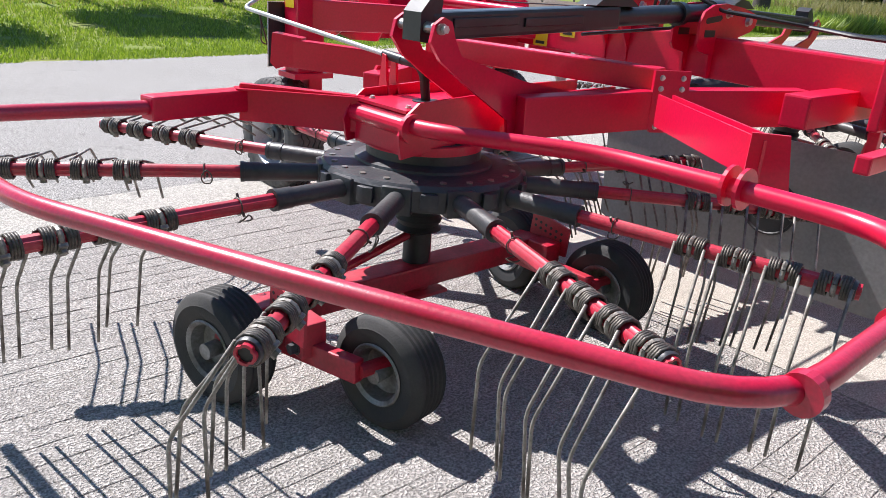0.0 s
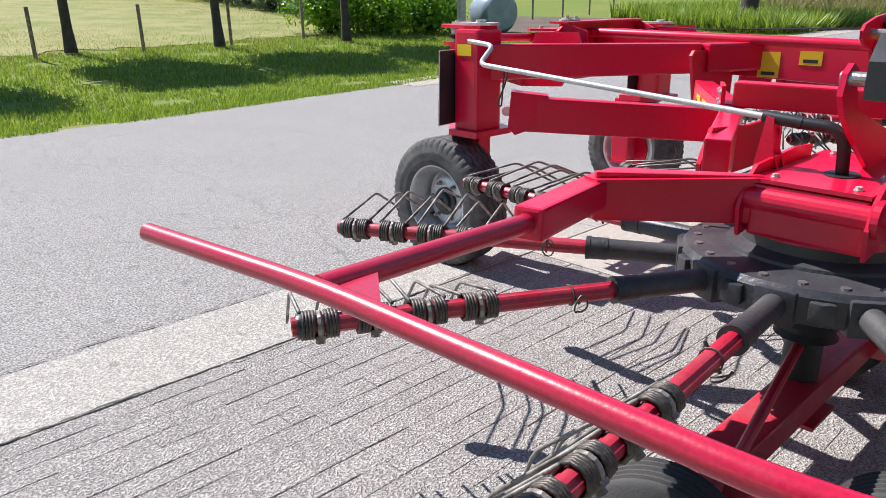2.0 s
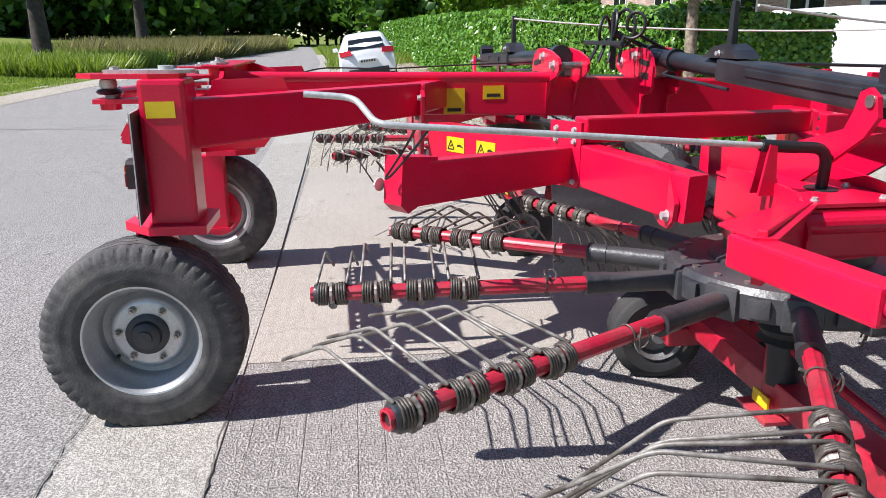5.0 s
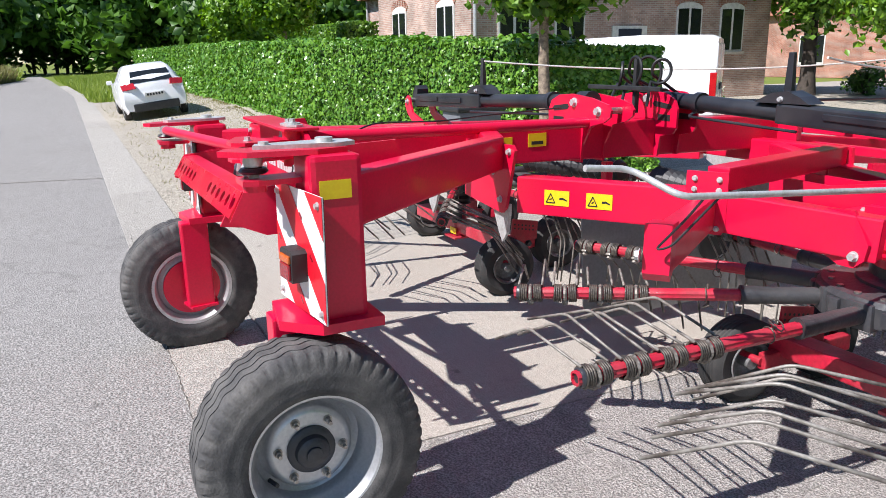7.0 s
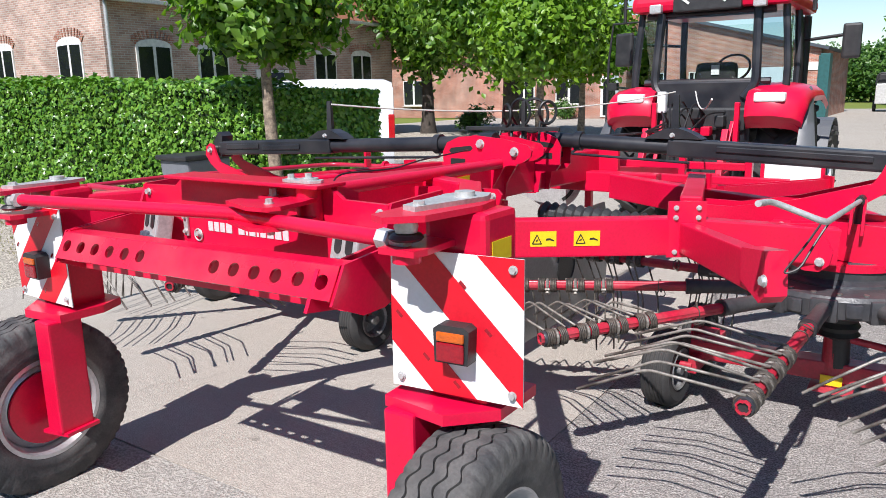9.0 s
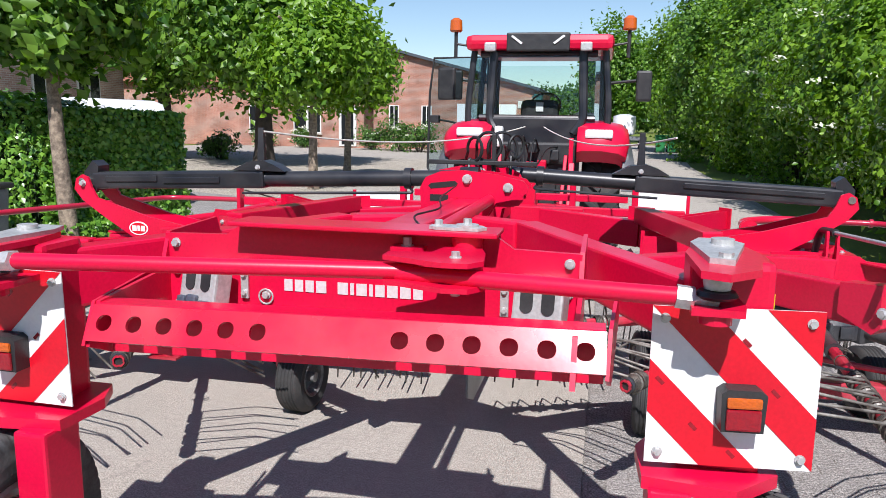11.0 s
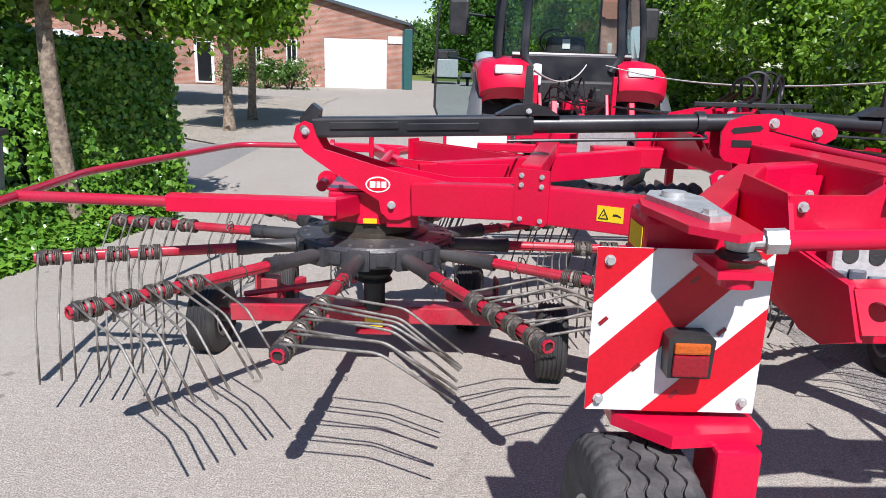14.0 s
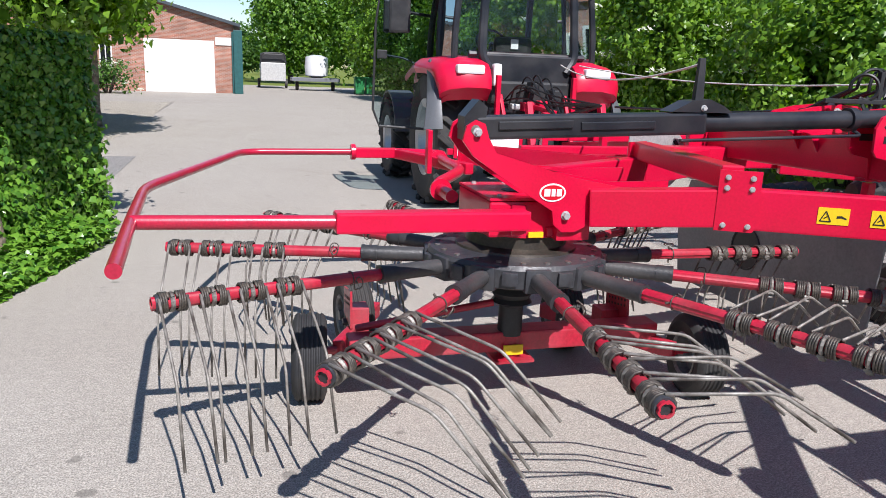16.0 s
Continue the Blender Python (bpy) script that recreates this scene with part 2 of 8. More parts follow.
    if rand:
        src = n.new("ShaderNodeObjectInfo") if rand == "Random" else n.new("ShaderNodeNewGeometry")
        hsv, mr = n.new("ShaderNodeHueSaturation"), n.new("ShaderNodeMapRange")
        mr.inputs[3].default_value, mr.inputs[4].default_value = 1 - k, 1 + k
        l.new(src.outputs[rand], mr.inputs[0])
        l.new(mr.outputs[0], hsv.inputs["Value"])
        l.new(col, hsv.inputs["Color"])
        col = hsv.outputs[0]
    l.new(col, b.inputs["Base Color"])
    b.inputs["Roughness"].default_value = 0.92
    b.inputs["Specular IOR Level"].default_value = 0.25
    bn = n.new("ShaderNodeBump")
    bn.inputs["Strength"].default_value, bn.inputs["Distance"].default_value = bump, 0.006
    l.new(gr, bn.inputs["Height"])
    l.new(bn.outputs[0], b.inputs["Normal"])
    return m


ASPHALT = ground_mat("worn_asphalt", (0.27, 0.257, 0.243), (0.222, 0.21, 0.197), 0.85, 85, spots=0.4, cracks=0.3, bump=0.4)
CONCRETE = ground_mat("kerb_concrete", (0.375, 0.352, 0.318), (0.32, 0.298, 0.262), 0.5, 95, "Random", 0.05, spots=0.4, bump=0.6)
YARD = ground_mat("yard_concrete", (0.385, 0.352, 0.308), (0.285, 0.248, 0.205), 0.62, 135, "Random", 0.03, spots=0.6, cracks=0.2, bump=0.3, tracks=0.18)
PAVER = ground_mat("clinker_paver", (0.36, 0.335, 0.312), (0.29, 0.265, 0.245), 0.66, 98, "Random", 0.045, bump=1.0)
PAVER_FAR = ground_mat("clinker_paver_joined", (0.36, 0.335, 0.312), (0.29, 0.265, 0.245), 0.66, 98, "Random Per Island", 0.045, bump=1.0)
JOINT = ground_mat("sandy_joint", (0.31, 0.287, 0.26), (0.235, 0.215, 0.195), 0.7, 120, bump=0.8)
DIRT = ground_mat("dry_gravel_verge", (0.40, 0.36, 0.30), (0.29, 0.25, 0.19), 0.85, 48, spots=0.7, bump=1.0)
GRASS_SOIL = mat("grass_ground", (0.14, 0.19, 0.04), 0.95, 0, (0.19, 0.2, 0.055), 0.5, 30, 0.8, 0.6, spec=0.1)


# ---- building tools ----
def part(name, bm, material, parent=None, label="", smooth=False, at=None):
    me = bpy.data.meshes.new(name)
    bm.normal_update()
    bm.to_mesh(me)
    bm.free()
    me.materials.append(material)
    if smooth:
        for p in me.polygons:
            p.use_smooth = True
        me.set_sharp_from_angle(angle=radians(38))
    ob = new(name, me)
    if parent:
        ob.parent = parent
    if label:
        tagged(ob, label)
    if at is not None:
        ob.matrix_basis = at
    return ob


def again(name, src, parent, m):
    """Another object on the same mesh."""
    ob = new(name, src.data)
    ob.parent = parent
    ob.matrix_basis = m
    return ob


def thing(name, label, category, at=(0, 0, 0), group=""):
    ob = new(name)
    ob.empty_display_size = 0.1
    ob.location = at
    return tagged(ob, label, category, group)


def B():
    return bmesh.new()


def box(bm, x0, x1, y0, y1, z0, z1, m=None, bev=0.0):
    r = bmesh.ops.create_cube(bm, size=1.0)
    vs = r["verts"]
    for v in vs:
        v.co = Vector(((x0 + x1) / 2 + v.co.x * (x1 - x0), (y0 + y1) / 2 + v.co.y * (y1 - y0), (z0 + z1) / 2 + v.co.z * (z1 - z0)))
    if bev:
        es = list({e for v in vs for e in v.link_edges})
        r2 = bmesh.ops.bevel(bm, geom=es, offset=bev, segments=2, affect="EDGES", profile=0.6)
        vs = list({v for f in r2["faces"] for v in f.verts} | {v for v in vs if v.is_valid})
    if m is not None:
        for v in vs:
            v.co = m @ v.co
    return vs


def basis(a, b, up=(0, 0, 1)):
    """A frame at a whose z axis runs to b and whose y axis leans to up."""
    a, b = Vector(a), Vector(b)
    z = (b - a).normalized()
    u = Vector(up)
    if abs(z.dot(u)) > 0.99:
        u = Vector((0, 1, 0))
    x = u.cross(z).normalized()
    y = z.cross(x)
    m = Matrix((x, y, z)).transposed().to_4x4()
    m.translation = a
    return m


def beam(bm, a, b, w, h, bev=0.008, up=(0, 0, 1), w2=None, h2=None):
    """Box section from a to b, w across and h high; w2 and h2 at the far end."""
    L = (Vector(b) - Vector(a)).length
    m = basis(a, b, up)
    vs = box(bm, -w / 2, w / 2, -h / 2, h / 2, 0, L, None, bev)
    for v in vs:
        k = min(max(v.co.z / L, 0), 1)
        if w2:
            v.co.x *= 1 + (w2 / w - 1) * k
        if h2:
            v.co.y *= 1 + (h2 / h - 1) * k
        v.co = m @ v.co
    return vs


def ring(bm, c, x, y, r, n):
    return [bm.verts.new(c + x * (r * math.cos(2 * math.pi * i / n)) + y * (r * math.sin(2 * math.pi * i / n))) for i in range(n)]


def bridge(bm, a, b):
    n = len(a)
    for i in range(n):
        bm.faces.new((a[i], a[(i + 1) % n], b[(i + 1) % n], b[i]))


def rod(bm, a, b, r, n=12, r2=None, cap=True):
    a, b = Vector(a), Vector(b)
    m = basis(a, b)
    x, y = m.col[0].to_3d(), m.col[1].to_3d()
    p, q = ring(bm, a, x, y, r, n), ring(bm, b, x, y, r if r2 is None else r2, n)
    bridge(bm, p, q)
    if cap:
        bm.faces.new(p[::-1])
        bm.faces.new(q)


def pipe(bm, pts, r, n=10, cap=True):
    """Round tube along a line of points."""
    pts = [Vector(p) for p in pts]
    prev, x, first = None, None, None
    for i, p in enumerate(pts):
        d = (pts[min(i + 1, len(pts) - 1)] - pts[max(i - 1, 0)]).normalized()
        if x is None:
            x = d.orthogonal().normalized()
        x = (x - d * x.dot(d)).normalized()
        cur = ring(bm, p, x, d.cross(x), r, n)
        if prev:
            bridge(bm, prev, cur)
        else:
            first = cur
        prev = cur
    if cap:
        bm.faces.new(first[::-1])
        bm.faces.new(prev)


def bent(pts, radius=0.1, steps=5):
    """Rounds the corners of a line of points."""
    pts = [Vector(p) for p in pts]
    out = [pts[0]]
    for i in range(1, len(pts) - 1):
        p, a, b = pts[i], pts[i - 1], pts[i + 1]
        ra = min(radius, (a - p).length * 0.45, (b - p).length * 0.45)
        s, e = p + (a - p).normalized() * ra, p + (b - p).normalized() * ra
        for k in range(steps + 1):
            t = k / steps
            out.append(s * (1 - t) ** 2 + p * 2 * t * (1 - t) + e * t * t)
    out.append(pts[-1])
    return out


def lathe(bm, prof, n, m=None, closed=False):
    """Turns a profile of (radius, height) round z."""
    m = m or Matrix()
    rings = []
    for r, z in prof:
        rings.append([bm.verts.new(m @ Vector((r * math.cos(2 * math.pi * i / n), r * math.sin(2 * math.pi * i / n), z))) for i in range(n)])
    for a, b in zip(rings, rings[1:]):
        bridge(bm, a, b)
    if closed:
        bridge(bm, rings[-1], rings[0])
    else:
        for q, flip in ((rings[0], True), (rings[-1], False)):
            bm.faces.new(q[::-1] if flip else q)


def prism(bm, pts, m, t, bev=0.0):
    """A plate: outline pts in the frame m's x and y, t thick, centred on its plane."""
    lo = [bm.verts.new(m @ Vector((x, y, -t / 2))) for x, y in pts]
    hi = [bm.verts.new(m @ Vector((x, y, t / 2))) for x, y in pts]
    k = len(pts)
    fs = [bm.faces.new(lo[::-1]), bm.faces.new(hi)]
    fs += [bm.faces.new((lo[i], lo[(i + 1) % k], hi[(i + 1) % k], hi[i])) for i in range(k)]
    bmesh.ops.recalc_face_normals(bm, faces=fs)


def plate_frame(o, x, y):
    """Frame with origin o whose x and y axes run along the given directions."""
    x = Vector(x).normalized()
    y = Vector(y)
    y = (y - x * x.dot(y)).normalized()
    m = Matrix((x, y, x.cross(y))).transposed().to_4x4()
    m.translation = Vector(o)
    return m


def bolt(bm, p, d, r=0.014, h=0.012):
    """Hexagon head with a washer."""
    p, d = Vector(p), Vector(d).normalized()
    rod(bm, p, p + d * 0.003, r * 1.22, 14)
    rod(bm, p + d * 0.003, p + d * (0.003 + h), r * 0.9, 6)


def soup(name, verts, faces, material, parent=None, label=""):
    me = bpy.data.meshes.new(name)
    me.from_pydata([tuple(v) for v in verts], [], faces)
    me.materials.append(material)
    ob = new(name, me)
    if parent:
        ob.parent = parent
    if label:
        tagged(ob, label)
    return ob


def quads(name, pos, nrm, size, material, parent=None, label="", seed=1, aspect=1.5, fold=0.25, lobed=False):
    """Leaves: one folded, pointed blade at each position, facing roughly along nrm; lobed ones hang tip down."""
    rng = np.random.default_rng(seed)
    k = len(pos)
    nrm = nrm / np.maximum(np.linalg.norm(nrm, axis=1, keepdims=True), 1e-6)
    a = np.cross(nrm, rng.normal(size=(k, 3)))
    a /= np.maximum(np.linalg.norm(a, axis=1, keepdims=True), 1e-6)
    b = np.cross(nrm, a)
    s = (size * rng.uniform(0.65, 1.3, k))[:, None]
    tip, base = pos + a * s * aspect * 0.5, pos - a * s * aspect * 0.5
    l, r = pos + b * s * 0.5 - nrm * s * fold, pos - b * s * 0.5 - nrm * s * fold
    if lobed:
        a = rng.normal(0, 0.45, (k, 3)) - np.array([0, 0, 1.0])
        a -= nrm * (a * nrm).sum(1, keepdims=True)
        a /= np.maximum(np.linalg.norm(a, axis=1, keepdims=True), 1e-6)
        b = np.cross(nrm, a)
        tip, base = pos + a * s * 0.68 - nrm * s * 0.12, pos - a * s * 0.36
        l, r = (pos + q * b * s * 0.58 - a * s * 0.06 - nrm * s * fold * 0.6 for q in (1, -1))
        ln, rn = (pos + q * b * s * 0.30 + a * s * 0.16 - nrm * s * fold * 0.2 for q in (1, -1))
        v = np.stack([base, l, ln, tip, rn, r], 1).reshape(-1, 3)
        fan = (0, 2, 1, 0, 3, 2, 0, 4, 3, 0, 5, 4)
    else:
        v = np.stack([base, l, tip, r], 1).reshape(-1, 3)
        fan = (0, 2, 1, 0, 3, 2)
    me = bpy.data.meshes.new(name)
    me.vertices.add(len(v))
    me.vertices.foreach_set("co", v.ravel())
    i = np.arange(k) * (len(v) // k)
    tri = np.stack([i + q for q in fan], 1).reshape(-1).astype(np.int32)
    me.loops.add(len(tri))
    me.loops.foreach_set("vertex_index", tri)
    me.polygons.add(len(tri) // 3)
    me.polygons.foreach_set("loop_start", (np.arange(len(tri) // 3) * 3).astype(np.int32))
    me.update(calc_edges=True)
    me.validate()
    me.materials.append(material)
    ob = new(name, me)
    if parent:
        ob.parent = parent
    if label:
        tagged(ob, label)
    return ob


def tyre(bm, R, W, rim, n, m, groove=0.0, ribs=()):
    half = W / 2
    prof = [(rim, -half * 0.80), (rim + 0.02, -half * 0.92), (R * 0.62 + rim * 0.38, -half * 1.0), (R - 0.035, -half * 0.96), (R - 0.012, -half * 0.86), (R - 0.002, -half * 0.72)]
    ys = np.linspace(-half * 0.68, half * 0.68, 4 * len(ribs) + 1) if len(ribs) else []
    for i, yv in enumerate(ys):
        prof.append((R - (groove if i % 4 in (1, 2) else 0.0), yv))
    prof += [(r, -z) for r, z in prof[:6][::-1]]
    lathe(bm, prof, n, m, closed=True)


# ---- the place ----
def leaf_mat(name, a, b, gloss=0.35, k=0.3):
    m = bpy.data.materials.new(name)
    m.use_nodes = True
    n, l = m.node_tree.nodes, m.node_tree.links
    p = n["Principled BSDF"]
    geo, ramp = n.new("ShaderNodeNewGeometry"), n.new("ShaderNodeValToRGB")
    ramp.color_ramp.elements[0].color, ramp.color_ramp.elements[1].color = (*a, 1), (*b, 1)
    l.new(geo.outputs["Random Per Island"], ramp.inputs[0])
    l.new(ramp.outputs[0], p.inputs["Base Color"])
    p.inputs["Roughness"].default_value = gloss
    tl, mx = n.new("ShaderNodeBsdfTranslucent"), n.new("ShaderNodeMixShader")
    br = n.new("ShaderNodeHueSaturation")
    br.inputs["Value"].default_value, br.inputs["Saturation"].default_value = 1.5, 1.1
    l.new(ramp.outputs[0], br.inputs["Color"])
    l.new(br.outputs[0], tl.inputs[0])
    mx.inputs[0].default_value = k
    l.new(p.outputs[0], mx.inputs[1])
    l.new(tl.outputs[0], mx.inputs[2])
    l.new(mx.outputs[0], n["Material Output"].inputs[0])
    return m


IVY = leaf_mat("ivy_leaf", (0.055, 0.165, 0.017), (0.175, 0.335, 0.036), 0.30, 0.13)
LEAF_DARK = leaf_mat("dark_leaf", (0.028, 0.085, 0.014), (0.12, 0.24, 0.04), 0.42, 0.35)
LEAF_MID = leaf_mat("mid_leaf", (0.045, 0.125, 0.014), (0.19, 0.34, 0.04), 0.42, 0.38)
LEAF_BRIGHT = leaf_mat("bright_leaf", (0.07, 0.17, 0.012), (0.22, 0.38, 0.03), 0.42)
LEAF_FLOWER = leaf_mat("white_blossom", (0.55, 0.58, 0.42), (0.75, 0.76, 0.65), 0.6)
GRASS = leaf_mat("grass_blade", (0.11, 0.19, 0.02), (0.33, 0.40, 0.075), 0.5)
HAY = leaf_mat("dry_hay", (0.22, 0.20, 0.07), (0.46, 0.40, 0.17), 0.6)
WILLOW = leaf_mat("silver_willow_leaf", (0.13, 0.19, 0.08), (0.36, 0.44, 0.26), 0.45)
GRASS_DRY = leaf_mat("dry_grass_blade", (0.14, 0.15, 0.045), (0.30, 0.26, 0.11), 0.6)
BARK = mat("grey_bark", (0.33, 0.26, 0.19), 0.9, 0, (0.12, 0.09, 0.07), 16, 50, 0.9, 1.0, bump_scale=30)
BARK_DARK = mat("dark_bark", (0.07, 0.055, 0.045), 0.9, 0, (0.035, 0.03, 0.025), 6, 40, 0.8, 0.9, bump_scale=20)
# near-black green: the shade deep between hedge leaves, put into the colour
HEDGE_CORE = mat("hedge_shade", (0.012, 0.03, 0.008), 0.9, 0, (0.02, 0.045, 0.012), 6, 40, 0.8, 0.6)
CARWHITE = mat("white_car_paint", (0.78, 0.79, 0.80), 0.25, 0, (0.72, 0.73, 0.74), 3, 90, 0.3, 0, coat=0.6)
DARKGLASS = mat("dark_glass", (0.015, 0.018, 0.02), 0.06, 0, bump=0, coat=0.5)
TAIL = mat("tail_lamp", (0.5, 0.01, 0.015), 0.15, 0, bump=0, coat=0.6)
WINFRAME = mat("white_window_frame", (0.75, 0.74, 0.70), 0.5, 0, bump=0)
ROOFTILE = mat("red_roof_tile", (0.30, 0.12, 0.07), 0.8, 0, (0.22, 0.09, 0.055), 3, 30, 0.7, 0.6, bump_scale=18)
STONE_LIGHT = mat("pale_stone", (0.52, 0.48, 0.42), 0.8, 0, bump=0.2)
GREEN_BIN = mat("green_plastic", (0.02, 0.20, 0.06), 0.5, 0, bump=0.05)
TEAL = mat("teal_door_paint", (0.02, 0.10, 0.10), 0.5, 0, bump=0.05)
BALE = mat("grey_blue_wrap", (0.25, 0.31, 0.36), 0.35, 0, (0.17, 0.21, 0.26), 4, 60, 0.6, 0.3)


def brick_mat(name, a, b, mortar, bw=0.21, bh=0.065):
    m = bpy.data.materials.new(name)
    m.use_nodes = True
    n, l = m.node_tree.nodes, m.node_tree.links
    p = n["Principled BSDF"]
    tc, bt = n.new("ShaderNodeTexCoord"), n.new("ShaderNodeTexBrick")
    sep, com, add = n.new("ShaderNodeSeparateXYZ"), n.new("ShaderNodeCombineXYZ"), n.new("ShaderNodeMath")
    l.new(tc.outputs["Object"], sep.inputs[0])
    l.new(sep.outputs[0], add.inputs[0])
    l.new(sep.outputs[1], add.inputs[1])
    l.new(add.outputs[0], com.inputs[0])
    l.new(sep.outputs[2], com.inputs[1])
    l.new(com.outputs[0], bt.inputs["Vector"])
    bt.inputs["Color1"].default_value, bt.inputs["Color2"].default_value, bt.inputs["Mortar"].default_value = (*a, 1), (*b, 1), (*mortar, 1)
    bt.inputs["Scale"].default_value, bt.inputs["Mortar Size"].default_value = 1.0, 0.009
    bt.inputs["Brick Width"].default_value, bt.inputs["Row Height"].default_value = bw, bh
    ns, mx = n.new("ShaderNodeTexNoise"), n.new("ShaderNodeMixRGB")
    ns.inputs["Scale"].default_value = 1.3
    l.new(tc.outputs["Object"], ns.inputs["Vector"])
    mx.blend_type, mx.inputs[0].default_value = "OVERLAY", 0.6
    l.new(bt.outputs[0], mx.inputs[1])
    l.new(ns.outputs[0], mx.inputs[2])
    l.new(mx.outputs[0], p.inputs["Base Color"])
    p.inputs["Roughness"].default_value = 0.9
    bn = n.new("ShaderNodeBump")
    bn.inputs["Strength"].default_value, bn.inputs["Distance"].default_value = 0.5, 0.01
    l.new(bt.outputs["Fac"], bn.inputs["Height"])
    bn.invert = True
    l.new(bn.outputs[0], p.inputs["Normal"])
    return m


BRICK_PINK = brick_mat("pale_brick", (0.50, 0.33, 0.27), (0.34, 0.20, 0.16), (0.48, 0.44, 0.39))
BRICK_RED = brick_mat("red_brick", (0.42, 0.175, 0.115), (0.30, 0.115, 0.075), (0.40, 0.34, 0.29))


def struct(name, bm, material, label, category):
    return tagged(part(name, bm, material), label, category, kind="structure")


# ground and paving: the land rises gently along the road, away from the yard
def rise(x, y=0.0, bank=True):
    z = 0.010 * np.clip(-np.asarray(x, float) - 4.5, 0, 55)
    z = z * np.clip((13.0 - np.asarray(y, float)) / 6.0, 0, 1)
    z = z + 0.058 * np.clip(-np.asarray(y, float) - 10.2, 0, 44)
    if bank:
        z = z + 0.09 * np.clip(np.asarray(y, float) - 0.4, 0, 3.0) * np.clip((-np.asarray(x, float) - 12) / 6, 0, 1) * np.clip((13.0 - np.asarray(y, float)) / 6.0, 0, 1)
    return z


def strip(name, xs, lo, hi, z, material, label, category, rows=2):
    """Ground sheet between two edges given over x, following the rise."""
    bm = B()
    grid = []
    for x in xs:
        a, b = lo(x), hi(x)
        grid.append([bm.verts.new((x, a + (b - a) * k / rows, float(rise(x, a + (b - a) * k / rows)) + z)) for k in range(rows + 1)])
    for p, q in zip(grid, grid[1:]):
        for k in range(rows):
            bm.faces.new((p[k], q[k], q[k + 1], p[k + 1]))
    bmesh.ops.recalc_face_normals(bm, faces=bm.faces)
    if sum(f.normal.z for f in bm.faces) < 0:
        bmesh.ops.reverse_faces(bm, faces=bm.faces)
    return struct(name, bm, material, label, category)


def sheet(name, pts, z, material, label, category, cut=0):
    bm = B()
    bm.faces.new([bm.verts.new((x, y, z)) for x, y in pts])
    return struct(name, bm, material, label, category)


bm = B()
gx = [1500, 60, 20, 0, -4.5, -8, -12, -15, -18, -24, -30, -40, -50, -59.5, -160, -1500]
gy = [-1500, -54.5, -30, -22.5, -16, -10.5, -6, 0, 0.4, 2, 3.4, 5, 7, 9, 11, 13, 16, 40, 1500]
vv = [[bm.verts.new((x, y, float(rise(x, y)) - 0.035)) for y in gy] for x in gx]
for a in range(len(gx) - 1):
    for b in range(len(gy) - 1):
        bm.faces.new((vv[a][b], vv[a][b + 1], vv[a + 1][b + 1], vv[a + 1][b]))
bmesh.ops.recalc_face_normals(bm, faces=bm.faces)
if sum(f.normal.z for f in bm.faces) < 0:
    bmesh.ops.reverse_faces(bm, faces=bm.faces)
struct("ground", bm, GRASS_SOIL, "green grass ground reaching the horizon", "ground")
road_edge = [(60, -6.4), (10, -6.6), (0, -7.2), (-6, -8.0), (-14, -8.6), (-26, -8.1), (-36, -7.3), (-60, -4.4), (-160, -7.0)]


def edge_y(x):
    return np.interp(x, [e[0] for e in road_edge[::-1]], [e[1] for e in road_edge[::-1]])


def kerb_y(x):
    return -0.50 - max(0, -x) * 0.0135 - max(0, -x - 34) * 0.05


RX = [60, 30, 10, 0, -4.5, -8, -12, -16, -20, -26, -31, -36, -43, -50, -60, -80]
strip("road", RX, lambda x: float(edge_y(x)), kerb_y, 0.0, ASPHALT, "worn grey asphalt road with faint cracks", "road", 3)
strip("shoulder", [-5, -9, -12, -16, -20, -24, -30, -38], lambda x: float(edge_y(x)) - 0.4, lambda x: float(edge_y(x)) + 1.3 * max(0.02, 1 - abs((x + 18) / 17) ** 2), 0.006, DIRT, "sandy shoulder at the edge of the road", "verge", 2)
bm = B()
pts = [(-8.42, -0.66), (-8.7, -2.0), (-8.95, -3.4), (-9.2, -4.87), (-9.75, -8.0)]
for (xa, ya), (xb, yb) in zip(pts, pts[1:]):
    bm.faces.new([bm.verts.new((x, y, float(rise(x)) + 0.005)) for x, y in ((xa, ya), (xa - 0.045, ya), (xb - 0.045, yb), (xb, yb))])
struct("road_joint", bm, JOINT, "thin dark expansion joint across the road", "joint")
kerb = tagged(new("kerb"), "strip of pale concrete kerb slabs along the road", "kerb", kind="structure")
rng = random.Random(11)
x = 29.4
while x > -46:
    L = 9.8 if x > 1 else (4.5 if x > -1 else 2.45)
    x1 = x - L
    xm = (x + x1) / 2
    y0 = kerb_y(xm) + 0.255
    bm = B()
    m = Matrix.Translation((xm, y0, float(rise(xm, bank=False)) - 0.04)) @ Matrix.Rotation(math.atan(0.0135) if xm < 0 else 0, 4, "Z") @ Matrix.Rotation(math.atan(0.010) if xm < -4.6 else 0, 4, "Y") @ Matrix.Rotation(radians(rng.uniform(-0.05, 0.05)), 4, "X")
    box(bm, -L / 2 + 0.0015, L / 2 - 0.0015, -0.287, 0.287, -0.05, 0.044, m, 0.002)
    part("kerb_slab", bm, CONCRETE, kerb)
    x = x1
CRACK = mat("dark_open_joint", (0.11, 0.10, 0.09), 0.95, 0, (0.20, 0.185, 0.165), 30, 120, 0.8, 0.5, spec=0.1)
rng = random.Random(31)
